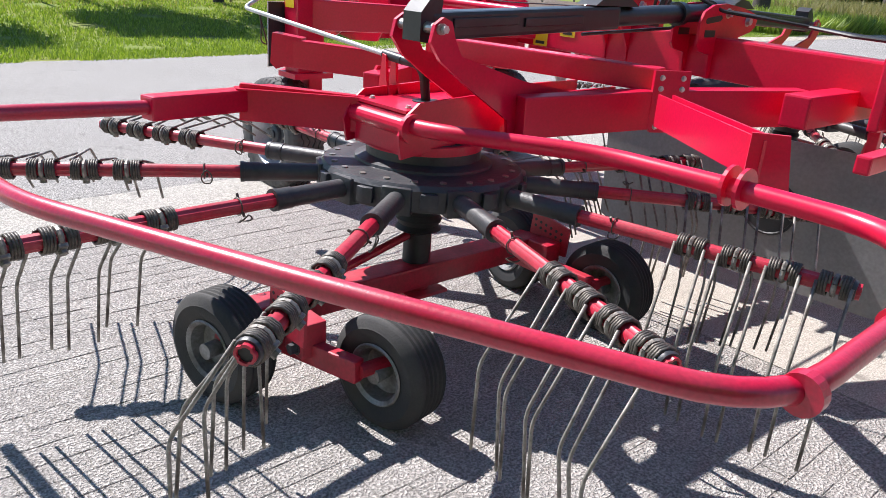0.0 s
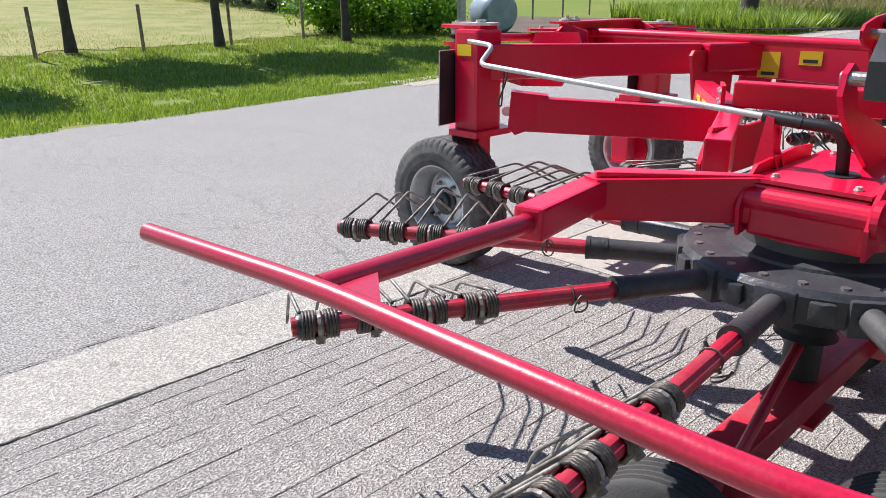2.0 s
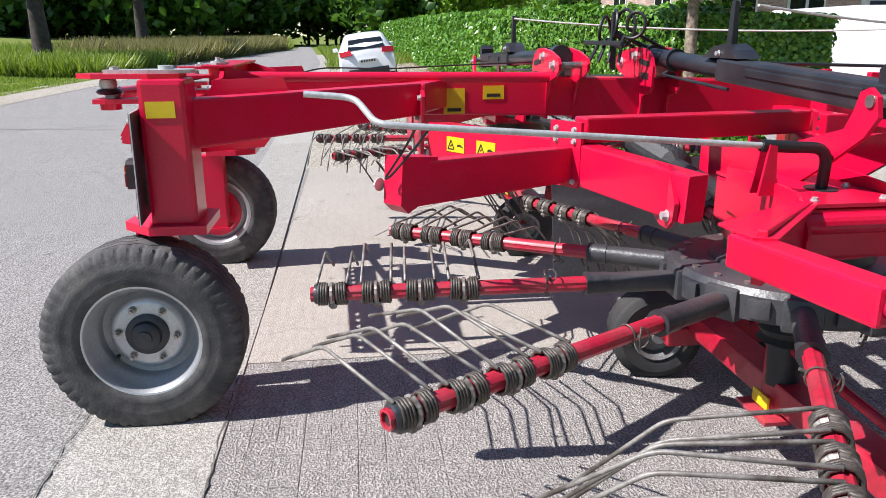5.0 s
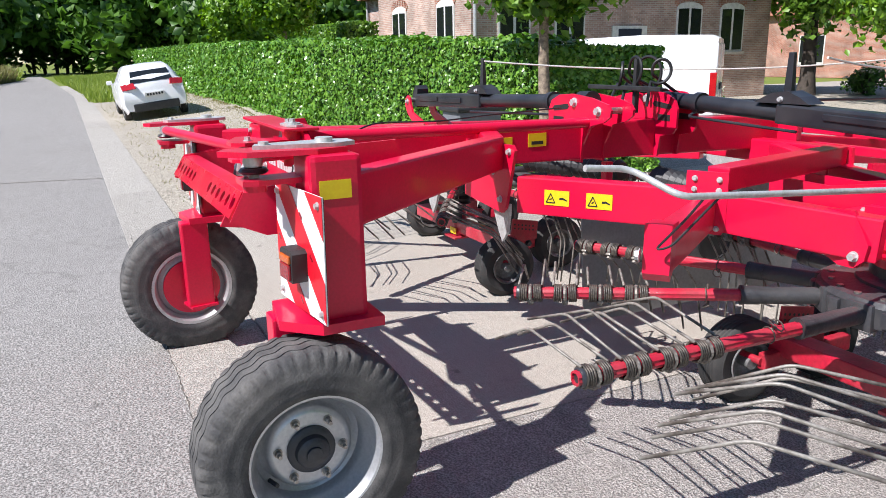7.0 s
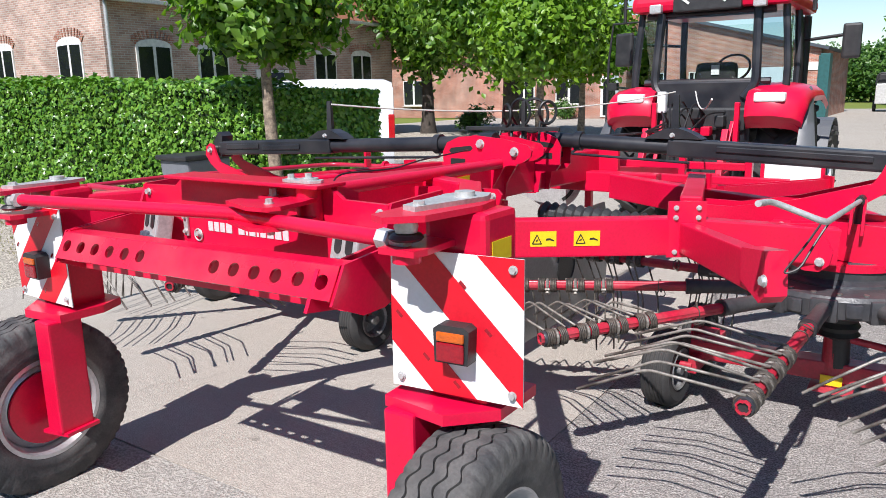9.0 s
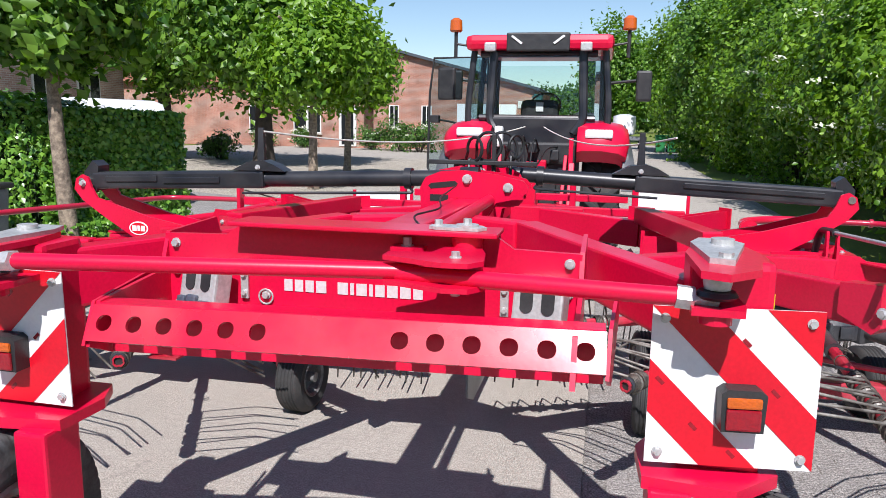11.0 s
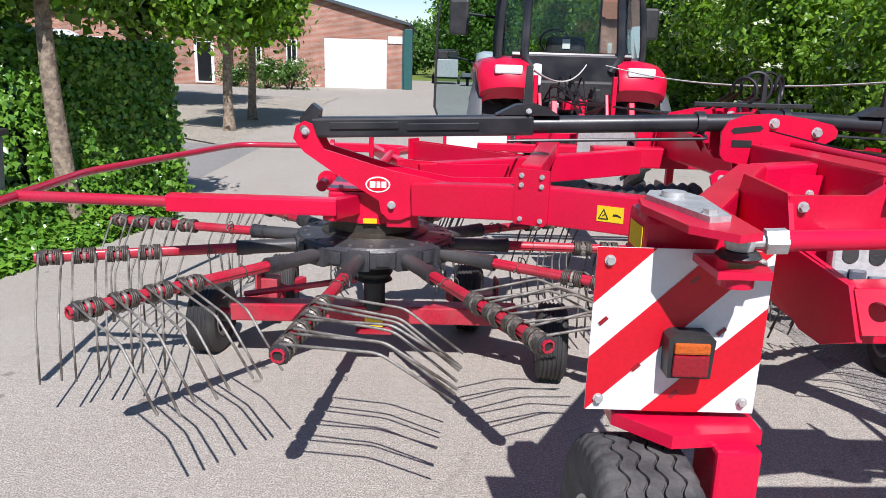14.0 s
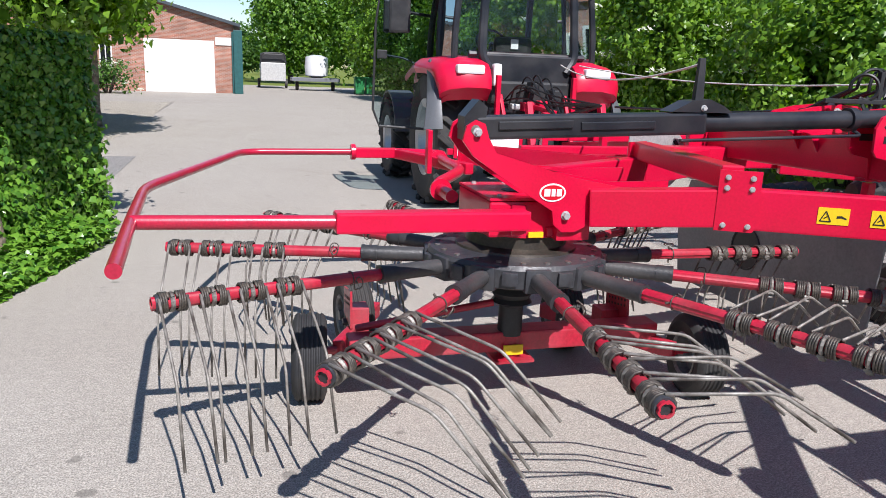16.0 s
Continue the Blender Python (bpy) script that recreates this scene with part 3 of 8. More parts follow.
for name, ys, xa, xb, wide, label in (("kerb_joint", 0.05, 0.74, 8.8, 0.009, "ragged dark joint between kerb and paving"), ("kerb_joint", -0.54, -4.4, 12.0, 0.008, "thin dark joint between kerb and asphalt")):
    bm = B()
    prev, x, drift = None, xa, 0.0
    while x < xb:
        drift = 0.94 * drift + rng.uniform(-0.008, 0.008)
        w = wide * rng.choice((0.12, 0.3, 0.6, 0.9, 1.3))
        cur = [bm.verts.new((x, ys + drift + k * w / 2, 0.0065)) for k in (-1, 1)]
        if prev:
            bm.faces.new((prev[0], cur[0], cur[1], prev[1]))
        prev = cur
        x += rng.uniform(0.02, 0.06)
    struct(name, bm, CRACK, label, "joint")
yard = tagged(new("yard"), "pale concrete yard slabs, stained in places", "yard", kind="structure")
for i, (xa, xb, ya, yb) in enumerate(((-4.9, 0.72, 0.044, 12.0), (0.72, 4.0, 8.2, 12.0), (-5.7, 4.0, 12, 30))):
    bm = B()
    box(bm, xa + 0.002, xb - 0.002, ya + 0.001, yb - 0.002, -0.06, 0.0, None, 0.002)
    part("slab", bm, YARD, yard)
bm = B()
box(bm, -6.0, 4.2, -0.3, 30.2, -0.075, -0.012)
part("bed", bm, JOINT, yard)
sheet("yard_far", [(-24, 30), (4.2, 30), (6, 60), (-24, 60)], -0.003, YARD, "far yard of pale concrete by the garage", "yard")
sheet("forecourt", [(-15, 13.5), (-5.45, 12), (-5.6, 12), (-5.805, 30), (-24, 30), (-24, 13.5)], -0.006, DIRT, "sandy forecourt in front of the house", "yard")
sheet("side_path", [(-7.6, 5.6), (-4.905, 5.6), (-4.905, 11.99), (-5.62, 12.2), (-9, 13.5), (-15, 13.5), (-9, 9)], -0.002, ASPHALT, "dark asphalt strip beside the hedge end", "path")
strip("verge", [-4.905, -8, -12, -15, -18, -22, -26, -32, -40, -46], lambda x: kerb_y(x) + 0.52, lambda x: 5.0 if x < -8 else 5.6, 0.004 - 0.016, DIRT, "dry gravel verge between kerb and hedge", "verge", 8)

paving = tagged(new("paving"), "grey clinker paving laid in running bond", "paving", kind="structure")
bm = B()
box(bm, 0.722, 9.0, 0.035, 8.2, -0.06, -0.003)
part("joint_bed", bm, JOINT, paving)
PL, PW = 0.213, 0.107


def paver_mesh():
    bm = B()
    box(bm, -PL / 2 + 0.0015, PL / 2 - 0.0015, -PW / 2 + 0.0015, PW / 2 - 0.0015, -0.03, 0.0)
    es = [e for e in bm.edges if all(v.co.z > -0.001 for v in e.verts)]
    bmesh.ops.bevel(bm, geom=es, offset=0.002, segments=1, affect="EDGES")
    me = bpy.data.meshes.new("paver")
    bm.to_mesh(me)
    bm.free()
    me.materials.append(PAVER)
    return me


PAVER_ME = paver_mesh()
PAVER_CO = np.array([v.co[:] for v in PAVER_ME.vertices])
PAVER_FACES = [tuple(p.vertices) for p in PAVER_ME.polygons]
rng = random.Random(21)
row, y = 0, 0.046 + PW / 2
pavers_near = []
while y < 8.15:
    x = 0.73 + (PL / 2 if row % 2 else 0.0)
    while x < 8.9:
        pavers_near.append((x + PL / 2, y, rng.uniform(-0.0022, 0.0015), rng.uniform(-0.45, 0.45), rng.uniform(-0.5, 0.5), rng.uniform(-0.9, 0.9)))
        x += PL
    y += PW
    row += 1

# hedge
hedge = thing("hedge", "tall clipped ivy hedge, glossy green leaves", "hedge", (-10, 4, 0))
HO = Matrix.Translation((10, -4, 0))
HF = [(-28.0, 3.45), (-12.0, 4.05), (-5.45, 4.95), (-4.56, 6.42)]
# added solid block behind the ivy, coloured as the shade between its leaves
bm = B()
for (xa, ya), (xb, yb), h0, h1 in (((-46.0, 2.6), HF[0], 2.48, 2.34), (HF[0], HF[1], 2.34, 1.98), (HF[1], HF[2], 1.98, 1.80), (HF[2], HF[3], 1.76, 1.68)):
    d = Vector((xb - xa, yb - ya, 0)).normalized()
    nrm = Vector((d.y, -d.x, 0))
    a, b2 = Vector((xa, ya, 0)) - nrm * 0.12, Vector((xb, yb, 0)) - nrm * 0.12
    q = [a, b2, b2 - nrm * 0.9, a - nrm * 0.9]
    lo = [bm.verts.new(p) for p in q]
    hi = [bm.verts.new(p + Vector((0, 0, h))) for p, h in zip(q, (h0, h1, h1, h0))]
    bridge(bm, lo, hi)
    bm.faces.new(hi)
    bm.faces.new(lo[::-1])
bmesh.ops.recalc_face_normals(bm, faces=bm.faces)
for v in bm.verts:
    v.co.z = max(v.co.z, float(rise(v.co.x, 3.0)) - 0.02)
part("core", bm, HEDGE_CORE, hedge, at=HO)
rs = np.random.default_rng(5)


def face_leaves(n, o, u, v, nrm, rough=0.10, bulge=0.0):
    a, b = rs.uniform(0, 1, n), rs.uniform(0, 1, n)
    o, u, v, nrm = (np.array(q, float) for q in (o, u, v, nrm))
    p = o + a[:, None] * u + b[:, None] * v
    w = np.sin(p @ np.array([2.1, 1.7, 1.3])) * np.sin(p @ np.array([-1.3, 2.9, 2.2]) + 1) * 0.5 + rs.normal(0, 0.5, n)
    p += nrm * (w * rough)[:, None] + nrm * bulge * (1 - b)[:, None] ** 3
    p[:, 2] = np.maximum(p[:, 2], 0.01)
    if p[:, 1].max() < 8:
        up = rise(p[:, 0], 3.0)
        p[:, 2] = up + p[:, 2] * (1 - up / 2.05)
    k = nrm * 1.0 + rs.normal(0, 0.55, (n, 3)) + np.array([0, 0, 0.25])
    return p, k


def leaves(name, sets, size, material, parent, label="", seed=1, at=None):
    p = np.concatenate([s[0] for s in sets])
    k = np.concatenate([s[1] for s in sets])
    ob = quads(name, p, k, size, material, parent, label, seed, fold=0.3, lobed=True)
    if at is not None:
        ob.matrix_basis = at
    return ob


leaves("ivy", [
    face_leaves(13000, (*HF[2], 0), (0.89, 1.47, -0.02), (0, 0, 1.80), (0.875, -0.485, 0), 0.09, 0.15),
    face_leaves(1800, (*HF[3], 0), (-1.0, 0.3, 0), (0, 0, 1.75), (0.3, 1, 0), 0.08),
    face_leaves(2800, (-6.3, 5.2, 1.80), (0.9, -0.3, 0), (0.89, 1.47, -0.09), (0, 0, 1), 0.06),
    face_leaves(6000, (-5.6, 3.2, 0.0), (0.62, -0.25, 0.0), (0.72, 2.7, 0.12), (0.1, 0, 1), 0.12),
    face_leaves(5000, (-5.42, 3.9, 0.0), (0.66, 2.3, 0), (0, 0, 0.5), (0.95, -0.3, 0.2), 0.10, 0.14),
    face_leaves(15000, (-12, 4.0, 0.0), (6.55, 0.90, -0.16), (0, 0, 2.04), (0.1, -1, 0), 0.10, 0.25),
], 0.062, IVY, hedge, "glossy ivy leaves", 3, HO)
leaves("ivy", [
    face_leaves(17000, (-28, 3.4, 0.1), (16, 0.6, -0.33), (0, 0, 2.3), (0.04, -1, 0), 0.12, 0.2),
    face_leaves(10000, (-46, 2.55, 0.2), (18, 0.85, -0.13), (0, 0, 2.34), (0.04, -1, 0), 0.12, 0.2),
    face_leaves(1800, (-46, 2.5, 2.54), (18, 0.85, -0.14), (0, 1.1, 0), (0, 0, 1), 0.08),
    face_leaves(3500, (-28, 3.35, 2.40), (16, 0.65, -0.36), (0, 1.1, 0), (0, 0, 1), 0.08),
    face_leaves(2500, (-12, 3.95, 2.04), (6.5, 0.9, -0.17), (0, 1.1, 0), (0, 0, 1), 0.08),
], 0.10, IVY, hedge, "glossy ivy leaves", 4, HO)
hedge2 = thing("hedge", "second clipped green hedge behind the first", "hedge", (-26, 9.5, 0.4))
# same shade-coloured filler block, added behind this hedge's foliage
bm = B()
box(bm, -36, -25.5, 9.1, 10.3, 0, 3.0, None, 0.1)
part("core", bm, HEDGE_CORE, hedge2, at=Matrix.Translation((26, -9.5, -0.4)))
leaves("foliage", [face_leaves(6000, (-36.2, 9.0, 0.4), (10.8, 0, 0), (0, 0, 2.7), (0, -1, 0), 0.12), face_leaves(1400, (-36.2, 9.0, 3.08), (10.8, 0, 0), (0, 1.4, 0), (0, 0, 1), 0.1), face_leaves(900, (-25.4, 9.0, 0.4), (0, 1.4, 0), (0, 0, 2.7), (1, 0, 0), 0.1)], 0.15, LEAF_MID, hedge2, seed=9, at=Matrix.Translation((26, -9.5, -0.4)))


# trees
def tree(name, at, height, trunk_r, crown_c, crown_r, clumps, per, leaf, material, bark, label, seed, limb=7, shell=0.75, category="tree", lean=(0, 0)):
    rng = np.random.default_rng(seed)
    t = thing(name, label, category, at)
    bm = B()
    top = Vector((lean[0], lean[1], crown_c))
    pts = [Vector((0, 0, 0)), Vector((0.03, 0.02, height * 0.12)), top * 0.5 + Vector((0.04, -0.03, 0)), top]
    n = 10
    prev = None
    for k in range(9):
        q = k / 8
        p = pts[0].lerp(pts[3], q) + Vector((math.sin(q * 5 + seed) * 0.03, math.cos(q * 4) * 0.03, 0))
        r = trunk_r * (1.25 if k == 0 else 1.0 - 0.55 * q)
        cur = ring(bm, p, Vector((1, 0, 0)), Vector((0, 1, 0)), r, n)
        if prev:
            bridge(bm, prev, cur)
        prev = cur
    bm.faces.new(prev)
    cr = np.array(crown_r)
    for k in range(limb):
        a = 2 * math.pi * k / limb + rng.uniform(-0.4, 0.4)
        e = top + Vector((math.cos(a) * cr[0] * 0.7, math.sin(a) * cr[1] * 0.7, rng.uniform(-0.2, 0.6) * cr[2]))
        s0 = top * rng.uniform(0.72, 0.95)
        pipe(bm, bent([s0, s0.lerp(e, 0.5) + Vector((0, 0, 0.1 * cr[2])), e], 0.3, 3), trunk_r * 0.28, 6)
    part("trunk", bm, bark, t, smooth=True)
    d = rng.normal(size=(clumps, 3))
    d /= np.linalg.norm(d, axis=1, keepdims=True)
    rad = rng.uniform(shell, 1.0, clumps) * (0.86 + 0.24 * np.sin(d[:, 0] * 5 + seed) * np.cos(d[:, 1] * 4))
    c = d * rad[:, None] * cr + np.array([lean[0], lean[1], crown_c])
    off = rng.normal(size=(clumps, per, 3))
    off *= (cr.mean() * 0.15) * rng.uniform(0.6, 1.3, (clumps, 1, 1))
    p = (c[:, None] + off).reshape(-1, 3)
    k = (np.repeat(d, per, 0) * 0.9 + rng.normal(0, 0.6, (clumps * per, 3)) + np.array([0, 0, 0.4]))
    quads("crown", p, k, leaf, material, t, seed=seed, aspect=1.5)
    return t


tree("pollard_tree", (-5.1, 4.90, 0), 3.6, 0.105, 3.0, (0.98, 0.98, 0.92), 190, 60, 0.10, LEAF_MID, BARK, "small clipped tree with rough grey trunk beside the hedge", 2, shell=0.3)
tree("globe_tree", (-6.3, 15.0, 0), 3.4, 0.13, 3.25, (1.6, 1.6, 1.3), 220, 70, 0.12, LEAF_BRIGHT, BARK, "bright green globe tree on the gravel", 4, shell=0.4)
tree("globe_tree", (-6.5, 18.0, 0), 3.4, 0.12, 3.25, (1.6, 1.6, 1.35), 200, 70, 0.12, LEAF_BRIGHT, BARK, "bright green globe tree on the gravel", 5, shell=0.4)
tree("chestnut_tree", (-11.3, 22.5, 0), 7, 0.36, 5.4, (3.7, 3.6, 3.2), 620, 70, 0.19, LEAF_MID, BARK_DARK, "large dark-trunked chestnut tree before the house", 6, limb=11, shell=0.35)
tree("chestnut_tree", (-16.5, 24.5, 0), 7, 0.3, 5.6, (3.4, 3.2, 3.0), 480, 60, 0.21, LEAF_MID, BARK_DARK, "large leafy tree before the house", 7, limb=9, shell=0.35)

tree("pollard_tree", (-25.5, 6.6, 0.6), 3.6, 0.13, 3.4, (1.5, 1.5, 1.3), 150, 60, 0.15, LEAF_BRIGHT, BARK, "small clipped tree with pale trunk between the hedges", 12, shell=0.3)
tree("pollard_tree", (-33.5, 6.2, 0.8), 3.6, 0.13, 3.2, (1.6, 1.5, 1.5), 150, 60, 0.16, LEAF_BRIGHT, BARK, "small clipped tree with pale trunk between the hedges", 13, shell=0.3)

# sky, woods and bushes beyond
def bush(name, at, r, clumps, per, leaf, material, label, seed, category="bush", flowers=0, spread=0.16):
    rng = np.random.default_rng(seed)
    t = thing(name, label, category, at)
    cr = np.array(r)
    bm = B()
    for k in range(7):
        a = 2 * math.pi * k / 7
        pipe(bm, [(0.1 * math.cos(a), 0.1 * math.sin(a), 0), (cr[0] * 0.45 * math.cos(a), cr[1] * 0.45 * math.sin(a), cr[2] * rng.uniform(0.9, 1.5))], 0.03 + 0.006 * cr[2], 6)
    part("woody_base", bm, BARK_DARK, t)
    d = rng.normal(size=(clumps, 3))
    d /= np.linalg.norm(d, axis=1, keepdims=True)
    c = d * (rng.uniform(0.45, 1.0, clumps) * (0.85 + 0.3 * np.sin(d[:, 0] * 4 + seed)))[:, None] * cr + np.array([0, 0, cr[2]])
    c[:, 2] = np.maximum(c[:, 2], 0.08)
    off = rng.normal(size=(clumps, per, 3)) * (cr.mean() * spread) * rng.uniform(0.6, 1.3, (clumps, 1, 1))
    p = (c[:, None] + off).reshape(-1, 3)
    p[:, 2] = np.maximum(p[:, 2], 0.03)
    k = np.repeat(d, per, 0) + rng.normal(0, 0.6, (clumps * per, 3)) + np.array([0, 0, 0.4])
    quads("foliage", p, k, leaf, material, t, seed=seed)
    if flowers:
        i = rng.choice(len(p), flowers, replace=False)
        pp = np.repeat(p[i], 16, 0) + rng.normal(0, 0.09, (flowers * 16, 3)) * np.array([1, 1, 0.3]) + np.repeat(d, per, 0)[i].repeat(16, 0) * 0.2
        quads("blossom", pp, np.tile([0.2, -0.5, 1.0], (len(pp), 1)) + rng.normal(0, 0.3, (len(pp), 3)), 0.06, LEAF_FLOWER, t, seed=seed)
    return t


for k, (x, y, rx, ry, rz, mt, fl) in enumerate((
        (6.3, 8.5, 2.0, 2.6, 1.9, LEAF_BRIGHT, 50), (6.0, 12.6, 1.9, 2.6, 2.6, LEAF_BRIGHT, 110), (6.4, 17.0, 2.2, 2.8, 3.1, LEAF_BRIGHT, 90),
        (6.3, 22.0, 2.2, 3.2, 3.4, LEAF_MID, 0), (6.2, 28.0, 2.3, 3.6, 3.7, LEAF_BRIGHT, 0), (5.8, 35.0, 2.6, 4.0, 4.2, LEAF_MID, 0), (8.0, 5.6, 2.0, 2.0, 1.8, LEAF_MID, 6),
        (6.6, 46.0, 3.0, 5.0, 5.0, LEAF_BRIGHT, 0))):
    bush("elder_bush", (x, y, 0), (rx, ry, rz), 250, 205, 0.058 + 0.0024 * y, mt, "overgrown elder bush with white umbels" if fl else "dense overgrown roadside bush", 30 + k, flowers=fl, spread=0.10)
for k, (x, y, h, r) in enumerate(((10.5, 10, 8.5, 4.0), (10.5, 17, 9.5, 4.2), (10, 25, 10, 4.4), (10, 34, 10.5, 4.6), (13.5, 5, 9, 4.2), (9.5, 45, 10, 5))):
    tree("poplar_tree", (x, y, 0), h, 0.25, h * 0.6, (r, r, h * 0.42), 230, 220, 0.15, LEAF_BRIGHT if k % 3 != 1 else LEAF_MID, BARK_DARK, "tall leafy tree of the woodland edge", 60 + k, limb=8, shell=0.3)

# dark woodland at the far end of the road
woods = tagged(new("woods"), "dark far woodland behind the road's end", "woods", kind="stuff")
rs2 = np.random.default_rng(8)
P, K = [], []
bmw = B()
for k in range(90):
    t = k / 89
    a = radians(150 + 62 * t)
    R = rs2.uniform(78, 105)
    cx, cy = R * math.cos(a), R * math.sin(a) + 2
    if -7.5 < cy < 2.5 and R < 96:
        continue
    h = rs2.uniform(11, 17)
    nC = 60
    d = rs2.normal(size=(nC, 3))
    d /= np.linalg.norm(d, axis=1, keepdims=True)
    c = d * rs2.uniform(0.4, 1, (nC, 1)) * np.array([4.5, 4.5, h * 0.47]) + np.array([cx, cy, h * 0.52 + 0.5])
    off = rs2.normal(size=(nC, 22, 3)) * 0.8
    P.append((c[:, None] + off).reshape(-1, 3))
    K.append(np.repeat(d, 22, 0) + rs2.normal(0, 0.6, (nC * 22, 3)))
    rod(bmw, (cx, cy, 0.3), (cx, cy, h * 0.6 + 0.5), 0.22, 6)
for k in range(26):
    cx, cy = rs2.uniform(-50, 70), rs2.uniform(120, 150)
    h = rs2.uniform(5, 8.5)
    nC = 50
    d = rs2.normal(size=(nC, 3))
    d /= np.linalg.norm(d, axis=1, keepdims=True)
    c = d * rs2.uniform(0.4, 1, (nC, 1)) * np.array([4.5, 4.5, h * 0.47]) + np.array([cx, cy, h * 0.5])
    P.append((c[:, None] + rs2.normal(size=(nC, 22, 3)) * 0.8).reshape(-1, 3))
    K.append(np.repeat(d, 22, 0) + rs2.normal(0, 0.6, (nC * 22, 3)))
for k in range(46):
    cx, cy = -75 + k * 2.6 + rs2.uniform(-1, 1), rs2.uniform(-64, -54)
    h = rs2.uniform(4.5, 8)
    nC = 46
    d = rs2.normal(size=(nC, 3))
    d /= np.linalg.norm(d, axis=1, keepdims=True)
    c = d * rs2.uniform(0.4, 1, (nC, 1)) * np.array([3.6, 3.0, h * 0.5]) + np.array([cx, cy, h * 0.42 + 2.0])
    P.append((c[:, None] + rs2.normal(size=(nC, 22, 3)) * 0.7).reshape(-1, 3))
    K.append(np.repeat(d, 22, 0) + rs2.normal(0, 0.6, (nC * 22, 3)))
quads("woods_foliage", np.concatenate(P), np.concatenate(K), 0.75, LEAF_DARK, woods, seed=8)
part("woods_trunks", bmw, BARK_DARK, woods)

# grass verge over the road
def grass(name, n, fn, h, material, label, seed):
    rng = np.random.default_rng(seed)
    p = fn(rng, n)
    keep = (np.sin(p[:, 0] * 1.7) * np.sin(p[:, 1] * 2.1 + 1) > -0.8) & (((p[:, 0] + 20.8) / 5.6) ** 2 + ((p[:, 1] + 16.6) / 3.1) ** 2 > 1)
    p = p[keep]
    n = len(p)
    gz = rise(p[:, 0], p[:, 1])
    a = rng.uniform(0, 2 * math.pi, n)
    hh = h * rng.uniform(0.4, 1.3, n)
    w = 0.010 + hh * 0.05
    dx, dy = np.cos(a) * w, np.sin(a) * w
    lx, ly = rng.normal(0, 0.35, n) * hh, rng.normal(0, 0.35, n) * hh
    v = np.stack([np.stack([p[:, 0] - dx, p[:, 1] - dy, gz - 0.035], 1), np.stack([p[:, 0] + dx, p[:, 1] + dy, gz - 0.035], 1), np.stack([p[:, 0] + lx, p[:, 1] + ly, gz + hh - 0.03], 1)], 1).reshape(-1, 3)
    me = bpy.data.meshes.new(name)
    me.vertices.add(3 * n)
    me.vertices.foreach_set("co", v.ravel())
    me.loops.add(3 * n)
    me.loops.foreach_set("vertex_index", np.arange(3 * n, dtype=np.int32))
    me.polygons.add(n)
    me.polygons.foreach_set("loop_start", (np.arange(n) * 3).astype(np.int32))
    me.update(calc_edges=True)
    me.validate()
    me.materials.append(material)
    return tagged(new(name, me), label, "grass", kind="stuff")


def near_strip(rng, n):
    x = rng.uniform(-25, 7, n)
    return np.stack([x, edge_y(x) + 0.1 - rng.uniform(0, 1, n) ** 1.5 * 9], 1)


def far_strip(rng, n):
    x = -24 - rng.uniform(0, 1, n) ** 1.3 * 44
    return np.stack([x, edge_y(x) - 0.3 - rng.uniform(0, 1, n) ** 1.3 * 9], 1)


def field(rng, n):
    x = rng.uniform(-16, 6, n)
    return np.stack([x, edge_y(x) - 7 - rng.uniform(0, 1, n) * 24 + rng.normal(0, 0.5, n)], 1)


grass("grass", 130000, near_strip, 0.075, GRASS, "short sunlit green verge grass", 1)
grass("tall_grass", 60000, far_strip, 0.68, GRASS, "tall green grass along the road", 2)


def far_dry(rng, n):
    x = -33 - rng.uniform(0, 1, n) * 26
    return np.stack([x, edge_y(x) - 0.2 - rng.uniform(0, 1, n) ** 1.4 * 6], 1)


def right_dry(rng, n):
    x = -28 - rng.uniform(0, 1, n) * 32
    return np.stack([x, np.array([kerb_y(q) for q in x]) + 0.4 + rng.uniform(0, 1, n) * 4.0], 1)


bm = B()
ctr = (-20.8, -16.6)
soil = [(ctr[0] + (5.6 + 0.7 * math.sin(3 * a)) * math.cos(a), ctr[1] + (3.1 + 0.4 * math.cos(4 * a)) * math.sin(a)) for a in np.linspace(0, 2 * math.pi, 41)[:-1]]
mid = bm.verts.new((*ctr, float(rise(*ctr)) - 0.02))
rim_v = [bm.verts.new((x, y, float(rise(x, y)) - 0.02)) for x, y in soil]
for a, b in zip(rim_v, rim_v[1:] + rim_v[:1]):
    bm.faces.new((mid, a, b))
struct("soil_patch", bm, mat("bare_brown_soil", (0.16, 0.125, 0.10), 0.95, 0, (0.10, 0.08, 0.065), 1.5, 40, 0.8, 1.0, bump_scale=30, spec=0.1), "bare brown soil before the bales", "ground")
bm = B()
rng = random.Random(77)
hay = [(-12.3, -18.2), (-9.0, -17.4), (-5.5, -17.0), (-1.5, -16.6), (3.0, -16.2), (8.0, -16.0), (12.0, -18.0), (12.5, -26.0), (10.0, -40.0), (-4.0, -48.0), (-14.0, -44.0), (-13.5, -34.0), (-13.0, -25.0)]
edge = []
for (xa, ya), (xb, yb) in zip(hay, hay[1:] + hay[:1]):
    for k in range(8):
        edge.append((xa + (xb - xa) * k / 8 + rng.uniform(-0.35, 0.35), ya + (yb - ya) * k / 8 + rng.uniform(-0.35, 0.35)))
mid = bm.verts.new((0.0, -28.0, float(rise(0.0, -28.0)) - 0.015))
rim_v = [bm.verts.new((x, y, float(rise(x, y)) - 0.015)) for x, y in edge]
